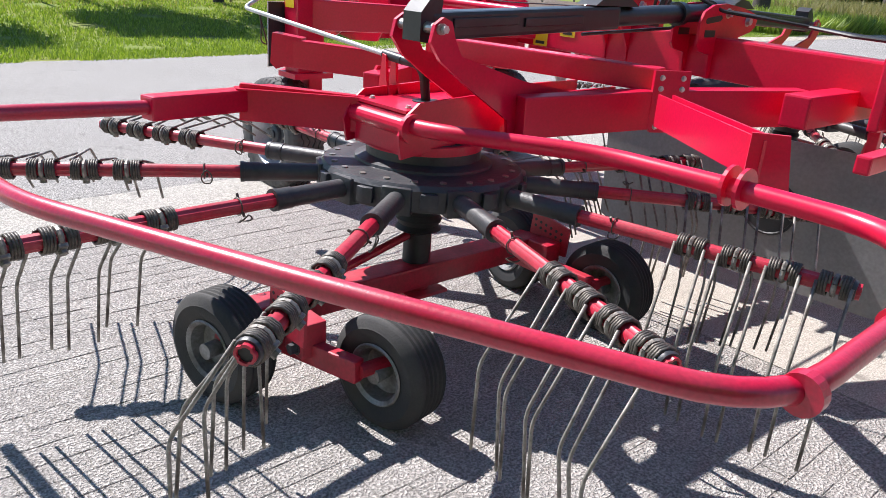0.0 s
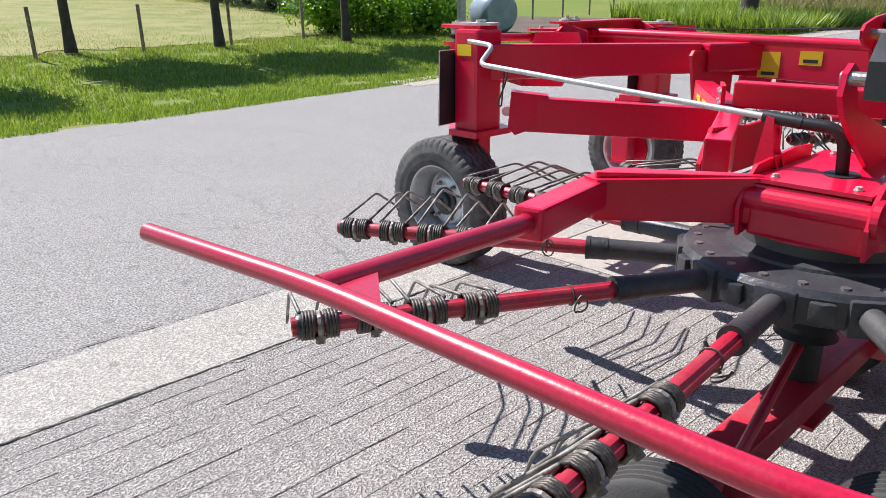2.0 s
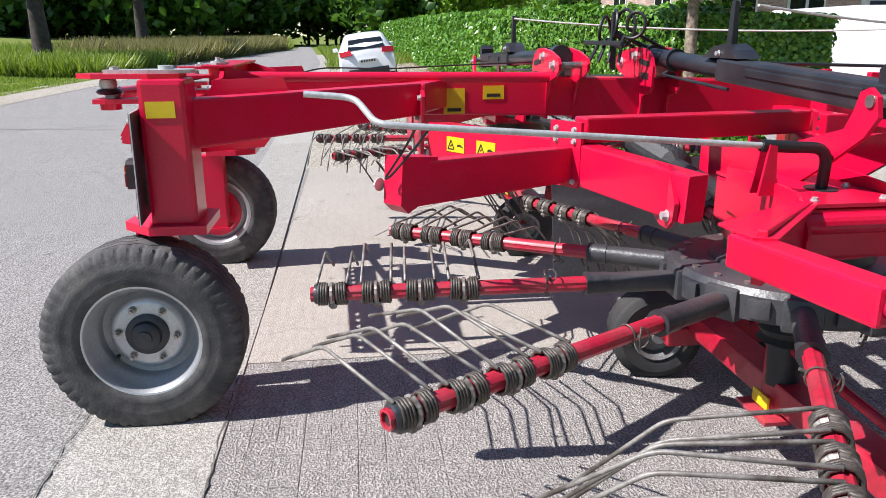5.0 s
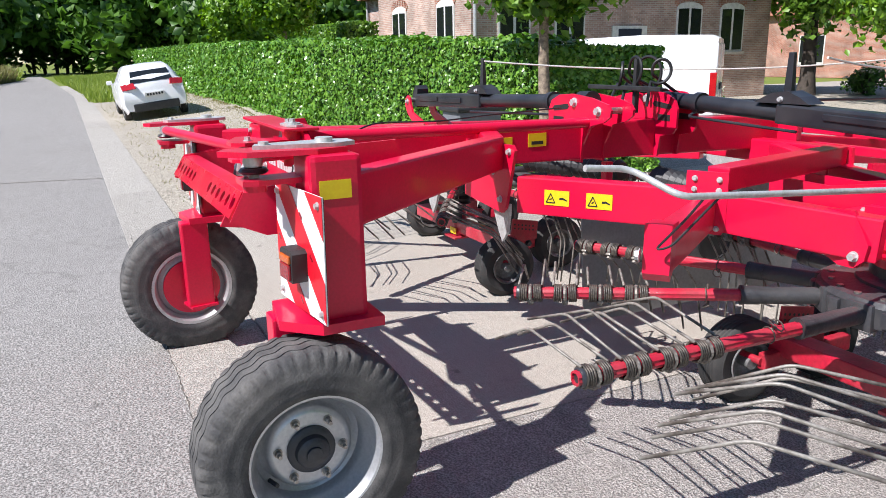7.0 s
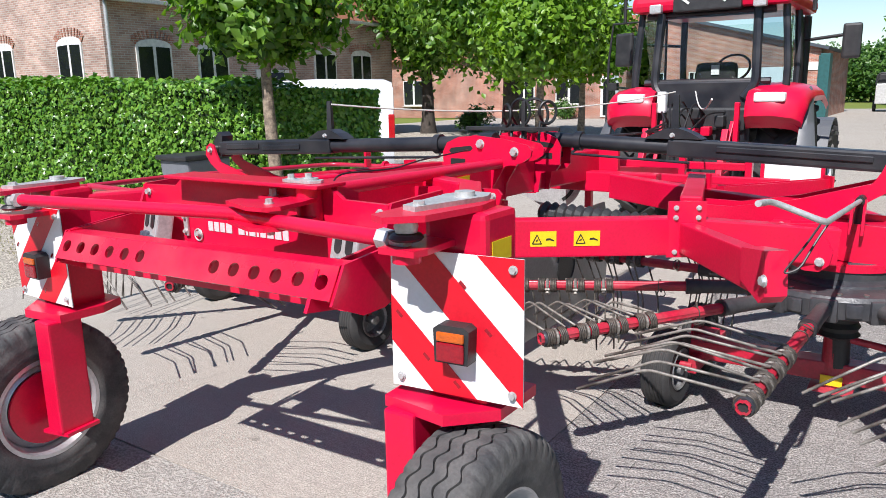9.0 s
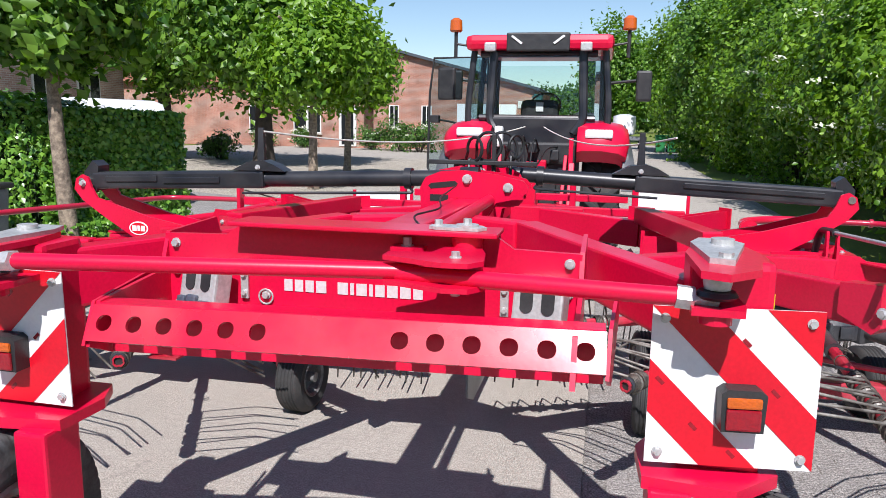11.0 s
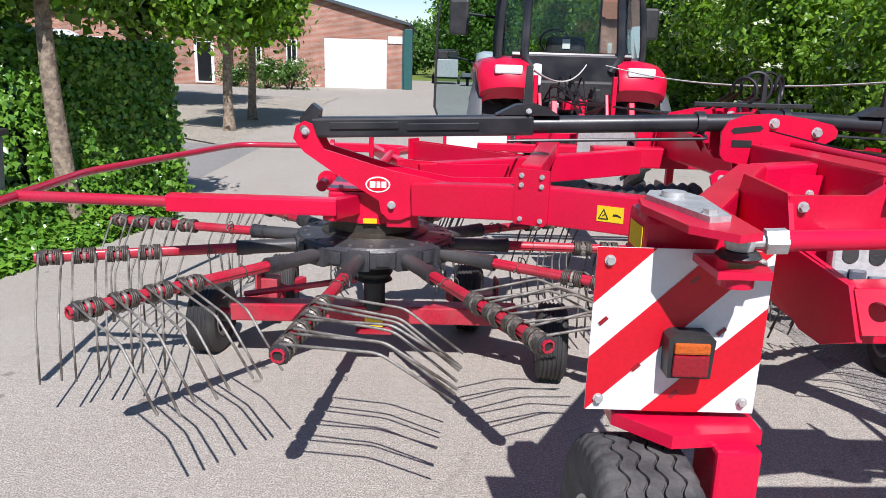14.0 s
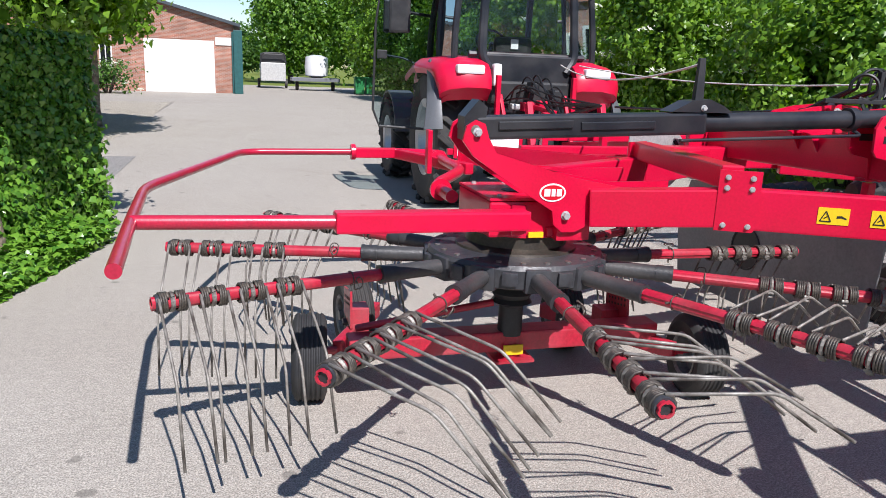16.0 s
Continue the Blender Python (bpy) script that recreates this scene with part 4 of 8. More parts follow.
for a, b in zip(rim_v, rim_v[1:] + rim_v[:1]):
    bm.faces.new((mid, a, b))
struct("mown_meadow", bm, mat("mown_hay_ground", (0.28, 0.265, 0.115), 0.95, 0, (0.17, 0.205, 0.06), 0.9, 35, 0.8, 0.8, spec=0.1), "mown meadow with pale drying hay", "ground")
grass("reed_grass", 26000, far_dry, 1.0, GRASS_DRY, "tall pale dry grass along the road", 12)


def verge_tufts(rng, n):
    x = -6 - rng.uniform(0, 1, n) * 24
    y0 = np.array([kerb_y(q) for q in x]) + 0.7
    return np.stack([x, y0 + (3.3 - y0) * (1 - rng.uniform(0, 1, n) ** 2)], 1)


grass("verge_tufts", 16000, verge_tufts, 0.05, GRASS_DRY, "thin dry grass tufts on the gravel verge", 14)
for k, (x, y, h, r) in enumerate(((1.4, 70, 11, 3.8), (-4.2, 84, 5.5, 3.6), (8.5, 68, 10, 4.5), (-9.0, 88, 5.5, 4.0))):
    tree("poplar_tree", (x, y, 0), h, 0.25, h * 0.55, (r, r, h * 0.46), 420, 60, 0.26, LEAF_DARK if k % 2 else LEAF_MID, BARK_DARK, "tall leafy tree behind the far yard", 160 + k, limb=8, shell=0.3)
grass("verge_grass", 22000, right_dry, 0.35, GRASS, "rough green grass by the far hedge", 13)
grass("hay", 70000, field, 0.055, HAY, "mown pale hay lying on the meadow", 3)
for k, (x, y, h) in enumerate(((-9.4, -15.3, 6.0), (-5.65, -15.9, 6.0), (-2.0, -16.2, 6.0), (2.5, -15.0, 6.0), (7.5, -13.5, 6.0), (-30, -12.5, 6.5), (-44, -12, 7))):
    tree("verge_tree", (x, y, float(rise(x, y))), h, 0.13 if k < 5 else 0.42, h * 0.78, (1.9, 1.9, 1.7), 170, 50, 0.17, LEAF_MID, BARK_DARK, "young verge tree with dark slim trunk", 80 + k, shell=0.3)
for k, (x, y, r) in enumerate(((-12.0, -16.6, 1.3), (-13.6, -16.0, 1.1), (-10.6, -17.6, 1.3), (-14.2, -18.6, 1.1))):
    bush("thistle_bush", (x, y, float(rise(x, y))), (r * 1.5, r, r * 0.7), 90, 46, 0.09, LEAF_BRIGHT, "tangled wild bush at the field edge", 95 + k)
for k, (x, y, r) in enumerate(((-12.9, -19.6, 1.0), (-13.6, -22.2, 1.1), (-14.5, -24.6, 1.2), (-14.4, -27.2, 1.2), (-14.9, -30.2, 1.3), (-15.4, -33.4, 1.4), (-15.9, -37.0, 1.5), (-16.4, -41.0, 1.6))):
    bush("willow_bush", (x, y, float(rise(x, y))), (r * 1.1, r * 1.5, r * 0.95), 110, 60, 0.085, WILLOW, "silvery green willow scrub at the field edge", 195 + k)
for k, (x, y) in enumerate(((-15.7, -15.1), (-16.2, -18.6), (-17.2, -21.1))):
    t = thing("wrapped_bale", "grey-blue plastic-wrapped round bale on the field", "bale", (x, y, float(rise(x, y)) - 0.04), "bales at the field edge")
    bm = B()
    m = Matrix.Translation((0, 0, 0.68)) @ Matrix.Rotation(radians(70 + 15 * k), 4, "Z") @ Matrix.Rotation(radians(90), 4, "Y")
    lathe(bm, [(0.15, -0.66), (0.55, -0.64), (0.67, -0.52), (0.70, -0.3), (0.71, 0.0), (0.70, 0.3), (0.67, 0.52), (0.55, 0.64), (0.15, 0.66)], 32, m)
    part("wrap", bm, BALE, t, smooth=True)
fence = thing("wire_fence", "wooden post and wire field fence", "fence", (-10, -20, 0))
for k in range(12):
    bm = B()
    x, y = -1.0 - k * 2.6, -15.5 - 0.35 * k
    gz = float(rise(x, y))
    rod(bm, (x + 10, y + 20, gz - 0.04), (x + 10.02, y + 20, gz + 1.1), 0.045, 8)
    part("post", bm, BARK, fence)
post = thing("pale_post", "pale grey concrete post in the verge", "post", (-11.15, -12.2, float(rise(-11.15, -12.2))))
bm = B()
box(bm, -0.09, 0.09, -0.09, 0.09, -0.04, 2.6, None, 0.01)
part("shaft", bm, STONE_LIGHT, post)


# ---- houses ----
def arch_window(x, z, w, h, m, parent, arched=True, frame_t=0.07, name="window"):
    """Window on the wall frame m (x along, y up, z out)."""
    n = 9
    top = [(w / 2 * math.cos(a), h / 2 + 0.16 * w * math.sin(a)) for a in np.linspace(0, math.pi, n)] if arched else [(w / 2, h / 2), (-w / 2, h / 2)]
    out = [(-w / 2, -h / 2), (w / 2, -h / 2)] + top
    L = m @ Matrix.Translation((x, z, 0))
    bm = B()
    prism(bm, out, L @ Matrix.Translation((0, 0, 0.02)), 0.05)
    wn = part(name, bm, WINFRAME, parent, "white window frame")
    for k in (-1, 1):
        bm = B()
        prism(bm, [(k * w * 0.045, -h / 2 + frame_t), (k * (w / 2 - frame_t), -h / 2 + frame_t), (k * (w / 2 - frame_t), h / 2 - frame_t * 0.6), (k * w * 0.045, h / 2 - frame_t * (0.3 if arched else 0.6))][::k], L @ Matrix.Translation((0, 0, 0.05)), 0.012)
        part("pane", bm, DARKGLASS, wn)
    bm = B()
    box(bm, -w / 2 - 0.06, w / 2 + 0.06, -h / 2 - 0.09, -h / 2, 0.0, 0.12, L)
    part("sill", bm, STONE_LIGHT, wn)
    if arched:
        bm = B()
        for a in np.linspace(0.12, math.pi - 0.12, 13):
            p = Vector((w / 2 * 1.08 * math.cos(a), h / 2 + 0.10 + 0.2 * w * math.sin(a), 0))
            box(bm, -0.032, 0.032, -0.11, 0.11, 0, 0.03, L @ Matrix.Translation(p) @ Matrix.Rotation((a - math.pi / 2) * 0.45, 4, "Z"), 0.004)
        part("arch_bricks", bm, BRICK_RED, wn)


house = thing("farmhouse", "old pale-brick farmhouse with arched white windows and tiled roof", "house", (-21, 14, 0))
HI = Matrix.Translation((21, -14, 0))
bm = B()
prism(bm, [(-25.3, 0), (-17.5, 0), (-17.5, 4.75), (-21.4, 9.0), (-25.3, 4.75)], plate_frame((0, 16.9, 0), (1, 0, 0), (0, 0, 1)), 13.0)
part("wall", bm, BRICK_PINK, house, at=HI)
for sx, xe in ((-1, -25.3), (1, -17.5)):
    bm = B()
    beam(bm, (-21.4, 17.0, 9.12), (xe + sx * 0.35, 17.0, 4.45), 13.6, 0.14, 0.01)
    rf = part("roof", bm, ROOFTILE, house, "red clay tile roof", at=HI)
bm = B()
beam(bm, (-17.12, 10.2, 4.42), (-17.12, 23.6, 4.42), 0.14, 0.12, 0.02)
part("gutter", bm, ZINC, house, at=HI)
bm = B()
rod(bm, (-17.43, 10.5, 0), (-17.43, 10.5, 4.5), 0.055, 10)
part("downpipe", bm, ZINC, house, at=HI)
mf = HI @ plate_frame((0, 10.4, 0), (1, 0, 0), (0, 0, 1))
for x in (-19.25, -23.15):
    arch_window(x, 2.5, 1.3, 1.6, mf, house)
ms = HI @ plate_frame((-17.5, 0, 0), (0, 1, 0), (0, 0, 1))
for y in (11.95, 14.1, 19.3, 21.4):
    arch_window(y, 2.45, 1.2, 1.55, ms, house)
bm = B()
prism(bm, [(-0.75, 0), (0.75, 0), (0.75, 2.5), (-0.75, 2.5)], ms @ Matrix.Translation((16.6, 0.1, 0.03)), 0.06)
dr = part("door", bm, WINFRAME, house, "white-framed dark blue door")
bm = B()
prism(bm, [(-0.5, 0), (0.5, 0), (0.5, 2.4), (-0.5, 2.4)], ms @ Matrix.Translation((16.6, 0.1, 0.065)), 0.02)
part("leaf", bm, mat("dark_blue_door", (0.02, 0.03, 0.06), 0.4, 0), dr)
side = thing("house_wing", "low pale-brick side wing with tiled roof", "house", (-30, 16, 0))
SI = Matrix.Translation((30, -16, 0))
bm = B()
box(bm, -33.5, -25.305, 13.0, 20.0, 0, 4.6)
part("wall", bm, BRICK_PINK, side, at=SI)
bm = B()
prism(bm, [(12.5, 4.5), (20.5, 4.5), (16.5, 7.8)], plate_frame((-29.5, 0, 0), (0, 1, 0), (0, 0, 1)), 8.4)
part("roof", bm, ROOFTILE, side, at=SI)
bm = B()
rod(bm, (-33.3, 12.9, 0), (-33.3, 12.9, 4.5), 0.06, 10)
part("downpipe", bm, ZINC, side, at=SI)
mv = SI @ plate_frame((0, 13.0, 0), (1, 0, 0), (0, 0, 1))
arch_window(-29.3, 2.6, 2.3, 1.9, mv, side)

wing = thing("brick_wing", "long low red-brick building with white windows and door", "house", (-20, 42, 0))
WI = Matrix.Translation((20, -42, 0))
bm = B()
box(bm, -38, -13.6, 40.6, 48, 0, 3.9)
part("wall", bm, BRICK_RED, wing, at=WI)
bm = B()
prism(bm, [(40.2, 3.85), (48.4, 3.85), (44.3, 6.2)], plate_frame((-25.8, 0, 0), (0, 1, 0), (0, 0, 1)), 24.8)
part("roof", bm, ROOFTILE, wing, at=WI)
mw = WI @ plate_frame((0, 40.6, 0), (1, 0, 0), (0, 0, 1))
for x, w, h, z in ((-29, 1.8, 1.7, 1.7), (-20.3, 1.5, 1.6, 1.65), (-17.2, 1.8, 1.6, 1.65)):
    arch_window(x, z, w, h, mw, wing, False)
bm = B()
prism(bm, [(-0.55, 0), (0.55, 0), (0.55, 2.4), (-0.55, 2.4)], mw @ Matrix.Translation((-14.6, 0.1, 0.03)), 0.06)
dr = part("door", bm, WINFRAME, wing, "white-framed glass door")
bm = B()
prism(bm, [(-0.38, 0.1), (0.38, 0.1), (0.38, 2.2), (-0.38, 2.2)], mw @ Matrix.Translation((-14.6, 0.1, 0.065)), 0.02)
part("leaf", bm, DARKGLASS, dr)
for k, (x, y, r) in enumerate(((-19.5, 39.3, 0.9), (-17, 39.5, 0.8), (-12.5, 39.0, 1.1), (-10.5, 38.0, 1.3), (-9.2, 37, 1.2), (-15, 26, 0.8), (-13.5, 15.5, 0.9))):
    bush("rose_bush", (x, y, 0), (r * 1.2, r, r * 0.7), 46, 30, 0.1, LEAF_DARK, "flowering garden bush by the wall", 120 + k, flowers=14)

garage = thing("garage", "red-brick gable garage with white roller door", "garage", (-6.0, 44, 0))
GI = Matrix.Translation((6.5, -44, 0))
bm = B()
f = plate_frame((0, 47.0, 0), (1, 0, 0), (0, 0, 1))
prism(bm, [(-13.6, 0), (-3.95, 0), (-3.95, 3.55), (-8.9, 4.95), (-13.6, 5.9)], f, 12.0)
part("wall", bm, BRICK_RED, garage, at=GI)
bm = B()
for a, b2 in (((-13.9, 6.2), (-3.6, 3.55)),):
    beam(bm, (a[0], 47, a[1]), (b2[0], 47, b2[1]), 12.6, 0.16, 0.01)
part("roof", bm, mat("dark_slate_roof", (0.06, 0.075, 0.09), 0.6), garage, at=GI)
bm = B()
mg = GI @ plate_frame((0, 41.0, 0), (1, 0, 0), (0, 0, 1))
prism(bm, [(-8.45, 0.0), (-4.95, 0.0), (-4.95, 2.70), (-8.45, 2.70)], mg @ Matrix.Translation((0, 0, 0.02)), 0.05)
part("roller_door", bm, mat("white_roller_door", (0.80, 0.80, 0.79), 0.5, 0, (0.76, 0.76, 0.75), 1, 30, 0.2, 0), garage, "plain white roller door")
bm = B()
for k in range(34):
    x = -8.5 + k * 0.106
    box(bm, x, x + 0.075, 2.76, 2.98, -0.01, 0.03, mg, 0.004)
part("lintel_bricks", bm, BRICK_RED, garage)
bm = B()
prism(bm, [(-4.88, 2.5), (-4.02, 2.5), (-4.02, 2.9), (-4.88, 2.9)], mg @ Matrix.Translation((0, 0, 0.02)), 0.05)
part("white_board", bm, WINFRAME, garage, "blank white board")
for xw in (-12.3, -10.3):
    arch_window(xw, 1.9, 0.62, 1.35, mg, garage, False)
bm = B()
box(bm, -3.95, -3.5, 40.6, 41.6, 0, 3.3, GI, 0.02)
box(bm, -4.05, -3.95, 40.8, 41.4, 0, 3.2, GI, 0.01)
part("side_door", bm, TEAL, garage, "dark teal sliding door edge")

# horse trailer, tank trailer and bins far up the yard
tr = thing("horse_trailer", "pale horse trailer with dark open top", "trailer", (-0.9, 52.5, 0))
bm = B()
box(bm, -0.85, 0.85, 0, 3.0, 0.5, 1.75, None, 0.05)
part("body", bm, mat("aluminium_ramp", (0.6, 0.6, 0.58), 0.5, 0.3), tr)
bm = B()
pipe(bm, bent([(-0.85, 0, 1.7), (-0.8, 0, 2.4), (0.8, 0, 2.4), (0.85, 0, 1.7)], 0.3), 0.05, 8)
box(bm, -0.82, 0.82, 0.4, 2.9, 1.75, 2.4, None, 0.1)
part("canopy", bm, PLASTIC, tr)
for sx in (-0.95, 0.95):
    bm = B()
    lathe(bm, [(0.15, -0.09), (0.31, -0.09), (0.33, 0), (0.31, 0.09), (0.15, 0.09)], 24, Matrix.Translation((sx, 1.5, 0.33)) @ Matrix.Rotation(radians(90), 4, "Y"))
    part("wheel", bm, RUBBER, tr)
tk = thing("tank_trailer", "flat trailer carrying a white tank", "trailer", (1.75, 49.5, 0))
bm = B()
box(bm, -1.6, 1.6, 0, 1.6, 0.6, 0.85, None, 0.03)
part("bed", bm, GREYP, tk)
bm = B()
lathe(bm, [(0.3, -0.75), (0.75, -0.6), (0.8, 0), (0.75, 0.6), (0.3, 0.75)], 28, Matrix.Translation((0.1, 0.8, 1.6)))
part("tank", bm, CARWHITE, tk, smooth=True)
for sx in (-1.2, 1.2):
    bm = B()
    lathe(bm, [(0.12, -0.1), (0.28, -0.1), (0.3, 0), (0.28, 0.1), (0.12, 0.1)], 24, Matrix.Translation((sx, 0.8, 0.3)) @ Matrix.Rotation(radians(90), 4, "Y"))
    part("wheel", bm, RUBBER, tk)
for k, (x, y) in enumerate(((3.95, 45.0), (4.65, 45.2))):
    t = thing("wheelie_bin", "green plastic wheelie bin", "bin", (x, y, 0), "green bins")
    bm = B()
    vs = box(bm, -0.3, 0.3, -0.35, 0.35, 0.05, 1.0, None, 0.03)
    for v in vs:
        v.co.x *= 0.82 + 0.2 * v.co.z
        v.co.y *= 0.82 + 0.2 * v.co.z
    part("body", bm, GREEN_BIN, t)
    bm = B()
    box(bm, -0.34, 0.34, -0.4, 0.4, 1.0, 1.07, None, 0.02)
    part("lid", bm, GREEN_BIN, t)
    for sx in (-0.25, 0.25):
        bm = B()
        rod(bm, (sx - 0.04, 0.3, 0.1), (sx + 0.04, 0.3, 0.1), 0.1, 14)
        part("wheel", bm, RUBBER, t)
dustbin = thing("wheelie_bin", "dark grey wheelie bin against the hedge", "bin", (-5.55, 4.0, 0))
bm = B()
vs = box(bm, -0.27, 0.27, -0.32, 0.32, 0.04, 0.97, None, 0.03)
for v in vs:
    v.co.x *= 0.84 + 0.18 * v.co.z
    v.co.y *= 0.84 + 0.18 * v.co.z
part("body", bm, GREYP, dustbin)
bm = B()
box(bm, -0.30, 0.30, -0.37, 0.37, 0.97, 1.03, None, 0.02)
rod(bm, (-0.25, 0.38, 0.98), (0.25, 0.38, 0.98), 0.018, 8)
part("lid", bm, PLASTIC, dustbin)
for sx in (-0.24, 0.24):
    bm = B()
    rod(bm, (sx - 0.03, 0.27, 0.1), (sx + 0.03, 0.27, 0.1), 0.1, 16)
    part("wheel", bm, RUBBER, dustbin)


# ---- cars ----
def loft(bm, sections):
    """Skin through cross-sections of equal point count."""
    rings = [[bm.verts.new(p) for p in s] for s in sections]
    k = len(rings[0])
    for a, b in zip(rings, rings[1:]):
        for i in range(k - 1):
            bm.faces.new((a[i], a[i + 1], b[i + 1], b[i]))
    bm.faces.new(rings[0])
    bm.faces.new(rings[-1][::-1])
    bmesh.ops.recalc_face_normals(bm, faces=bm.faces)


def section(y, w, zl, zb, zr, wr):
    """Half-round car section at length y: sill, belt and roof."""
    pts = [(-w * 0.92, zl), (-w, zl + 0.18), (-w, (zl + zb) / 2), (-w * 0.97, zb), (-wr, zr - 0.07), (-wr * 0.85, zr), (0, zr + 0.02)]
    full = pts + [(-a, b) for a, b in pts[:-1][::-1]]
    return [Vector((a, y, b)) for a, b in full]


def car_wheel(t, x, y, r, w):
    m = Matrix.Translation((x, y, r)) @ Matrix.Rotation(radians(90), 4, "Y")
    bm = B()
    tyre(bm, r, w, r * 0.62, 36, m)
    bmesh.ops.recalc_face_normals(bm, faces=bm.faces)
    wh = part("wheel", bm, RUBBER, t, smooth=True)
    bm = B()
    lathe(bm, [(0.03, -w * 0.4), (r * 0.6, -w * 0.42), (r * 0.64, 0), (r * 0.6, w * 0.42), (0.03, w * 0.4)], 30, m)
    part("rim", bm, RIM, wh, smooth=True)


car = thing("hatchback_car", "white hatchback parked by the hedge, rear end seen", "car", (-20.4, 1.1, float(rise(-20.4, 1.1))))
car.rotation_euler = (radians(-1.7), radians(7.0), radians(-89))
bm = B()
loft(bm, [section(-2.0, 0.78, 0.35, 0.75, 0.80, 0.6), section(-1.85, 0.84, 0.25, 0.9, 0.95, 0.62), section(-1.0, 0.86, 0.2, 0.93, 1.02, 0.66), section(-0.3, 0.86, 0.2, 0.94, 1.42, 0.6), section(0.6, 0.86, 0.2, 0.95, 1.47, 0.6), section(1.45, 0.86, 0.2, 0.97, 1.44, 0.58), section(1.85, 0.84, 0.24, 1.0, 1.18, 0.6), section(2.02, 0.8, 0.32, 0.8, 0.86, 0.62)])
part("body", bm, CARWHITE, car, smooth=True)
bm = B()
prism(bm, [(-0.55, 0), (0.55, 0), (0.48, 0.36), (-0.48, 0.36)], plate_frame((0, 1.93, 1.04), (1, 0, 0), (0, -0.75, 1)), 0.03)
part("rear_window", bm, DARKGLASS, car)
for sx in (-1, 1):
    bm = B()
    prism(bm, [(-1.1, 0.95), (1.4, 0.97), (1.15, 1.3), (-0.35, 1.34)], plate_frame((sx * 0.76, 0.1, 0.05), (0, 1, 0), (-sx * 0.5, 0, 1)), 0.03)
    part("side_window", bm, DARKGLASS, car)
    bm = B()
    prism(bm, [(-0.2, -0.05), (0.16, -0.09), (0.2, 0.06), (-0.14, 0.10)], plate_frame((sx * 0.62, 1.985, 0.96), (sx, -0.35, 0), (0, -0.4, 1)), 0.05)
    part("tail_lamp", bm, TAIL, car)
    bm = B()
    box(bm, sx * 0.92 - 0.08, sx * 0.92 + 0.08, -0.75, -0.62, 0.93, 1.05, None, 0.03)
    part("mirror", bm, CARWHITE, car)
    for yy in (-1.25, 1.3):
        car_wheel(car, sx * 0.76, yy, 0.31, 0.19)
bm = B()
box(bm, -0.6, 0.6, 1.97, 2.05, 0.28, 0.5, None, 0.03)
part("bumper", bm, PLASTIC, car)
bm = B()
box(bm, -0.26, 0.26, 2.03, 2.07, 0.66, 0.76)
pl = part("number_plate", bm, WINFRAME, car, "blank number plate")
bm = B()
for k in range(6):
    box(bm, -0.22 + 0.075 * k, -0.17 + 0.075 * k, 2.071, 2.074, 0.68, 0.74)
part("plate_bar", bm, INK, pl)

van = thing("delivery_van", "white delivery van parked behind the hedge", "van", (-9.6, 9.45, 0))
van.rotation_euler = (0, 0, radians(-50))
bm = B()
loft(bm, [section(-2.3, 0.8, 0.4, 0.85, 0.95, 0.65), section(-1.9, 0.9, 0.28, 1.0, 1.1, 0.7), section(-1.2, 0.92, 0.25, 1.1, 1.75, 0.72), section(-0.6, 0.92, 0.25, 1.15, 1.98, 0.74), section(0.8, 0.92, 0.25, 1.2, 2.03, 0.76), section(2.15, 0.92, 0.25, 1.2, 2.0, 0.78), section(2.3, 0.9, 0.3, 1.2, 1.94, 0.76)])
part("body", bm, CARWHITE, van, smooth=True)
for sx in (-1, 1):
    bm = B()
    box(bm, sx * 0.45 - 0.38, sx * 0.45 + 0.38, 2.28, 2.325, 0.5, 1.85, None, 0.03)
    vd = part("rear_door", bm, CARWHITE, van)
    bm = B()
    box(bm, sx * 0.12 - 0.04, sx * 0.12 + 0.04, 2.325, 2.36, 0.95, 1.08, None, 0.01)
    part("handle", bm, PLASTIC, vd)
    bm = B()
    box(bm, sx * 0.86 - 0.07, sx * 0.86 + 0.07, 2.2, 2.33, 0.75, 1.3, None, 0.02)
    part("tail_lamp", bm, TAIL, van)
    bm = B()
    prism(bm, [(-1.7, 1.15), (-0.6, 1.18), (-0.65, 1.7), (-1.2, 1.65)], plate_frame((sx * 0.86, 0, 0), (0, 1, 0), (0, 0, 1)), 0.06)
    part("side_window", bm, DARKGLASS, van)
    for yy in (-1.45, 1.4):
        car_wheel(van, sx * 0.82, yy, 0.33, 0.2)


# ---- the tractor ----
tractor = thing("tractor", "red and black farm tractor with its cab door open", "tractor", (-0.08, 6.4, 0))
GLASS = glass("cab_glass", (0.80, 0.88, 0.86))
GLASS_DOOR = glass("tinted_door_glass", (0.52, 0.64, 0.68))
TREAD = RUBBER


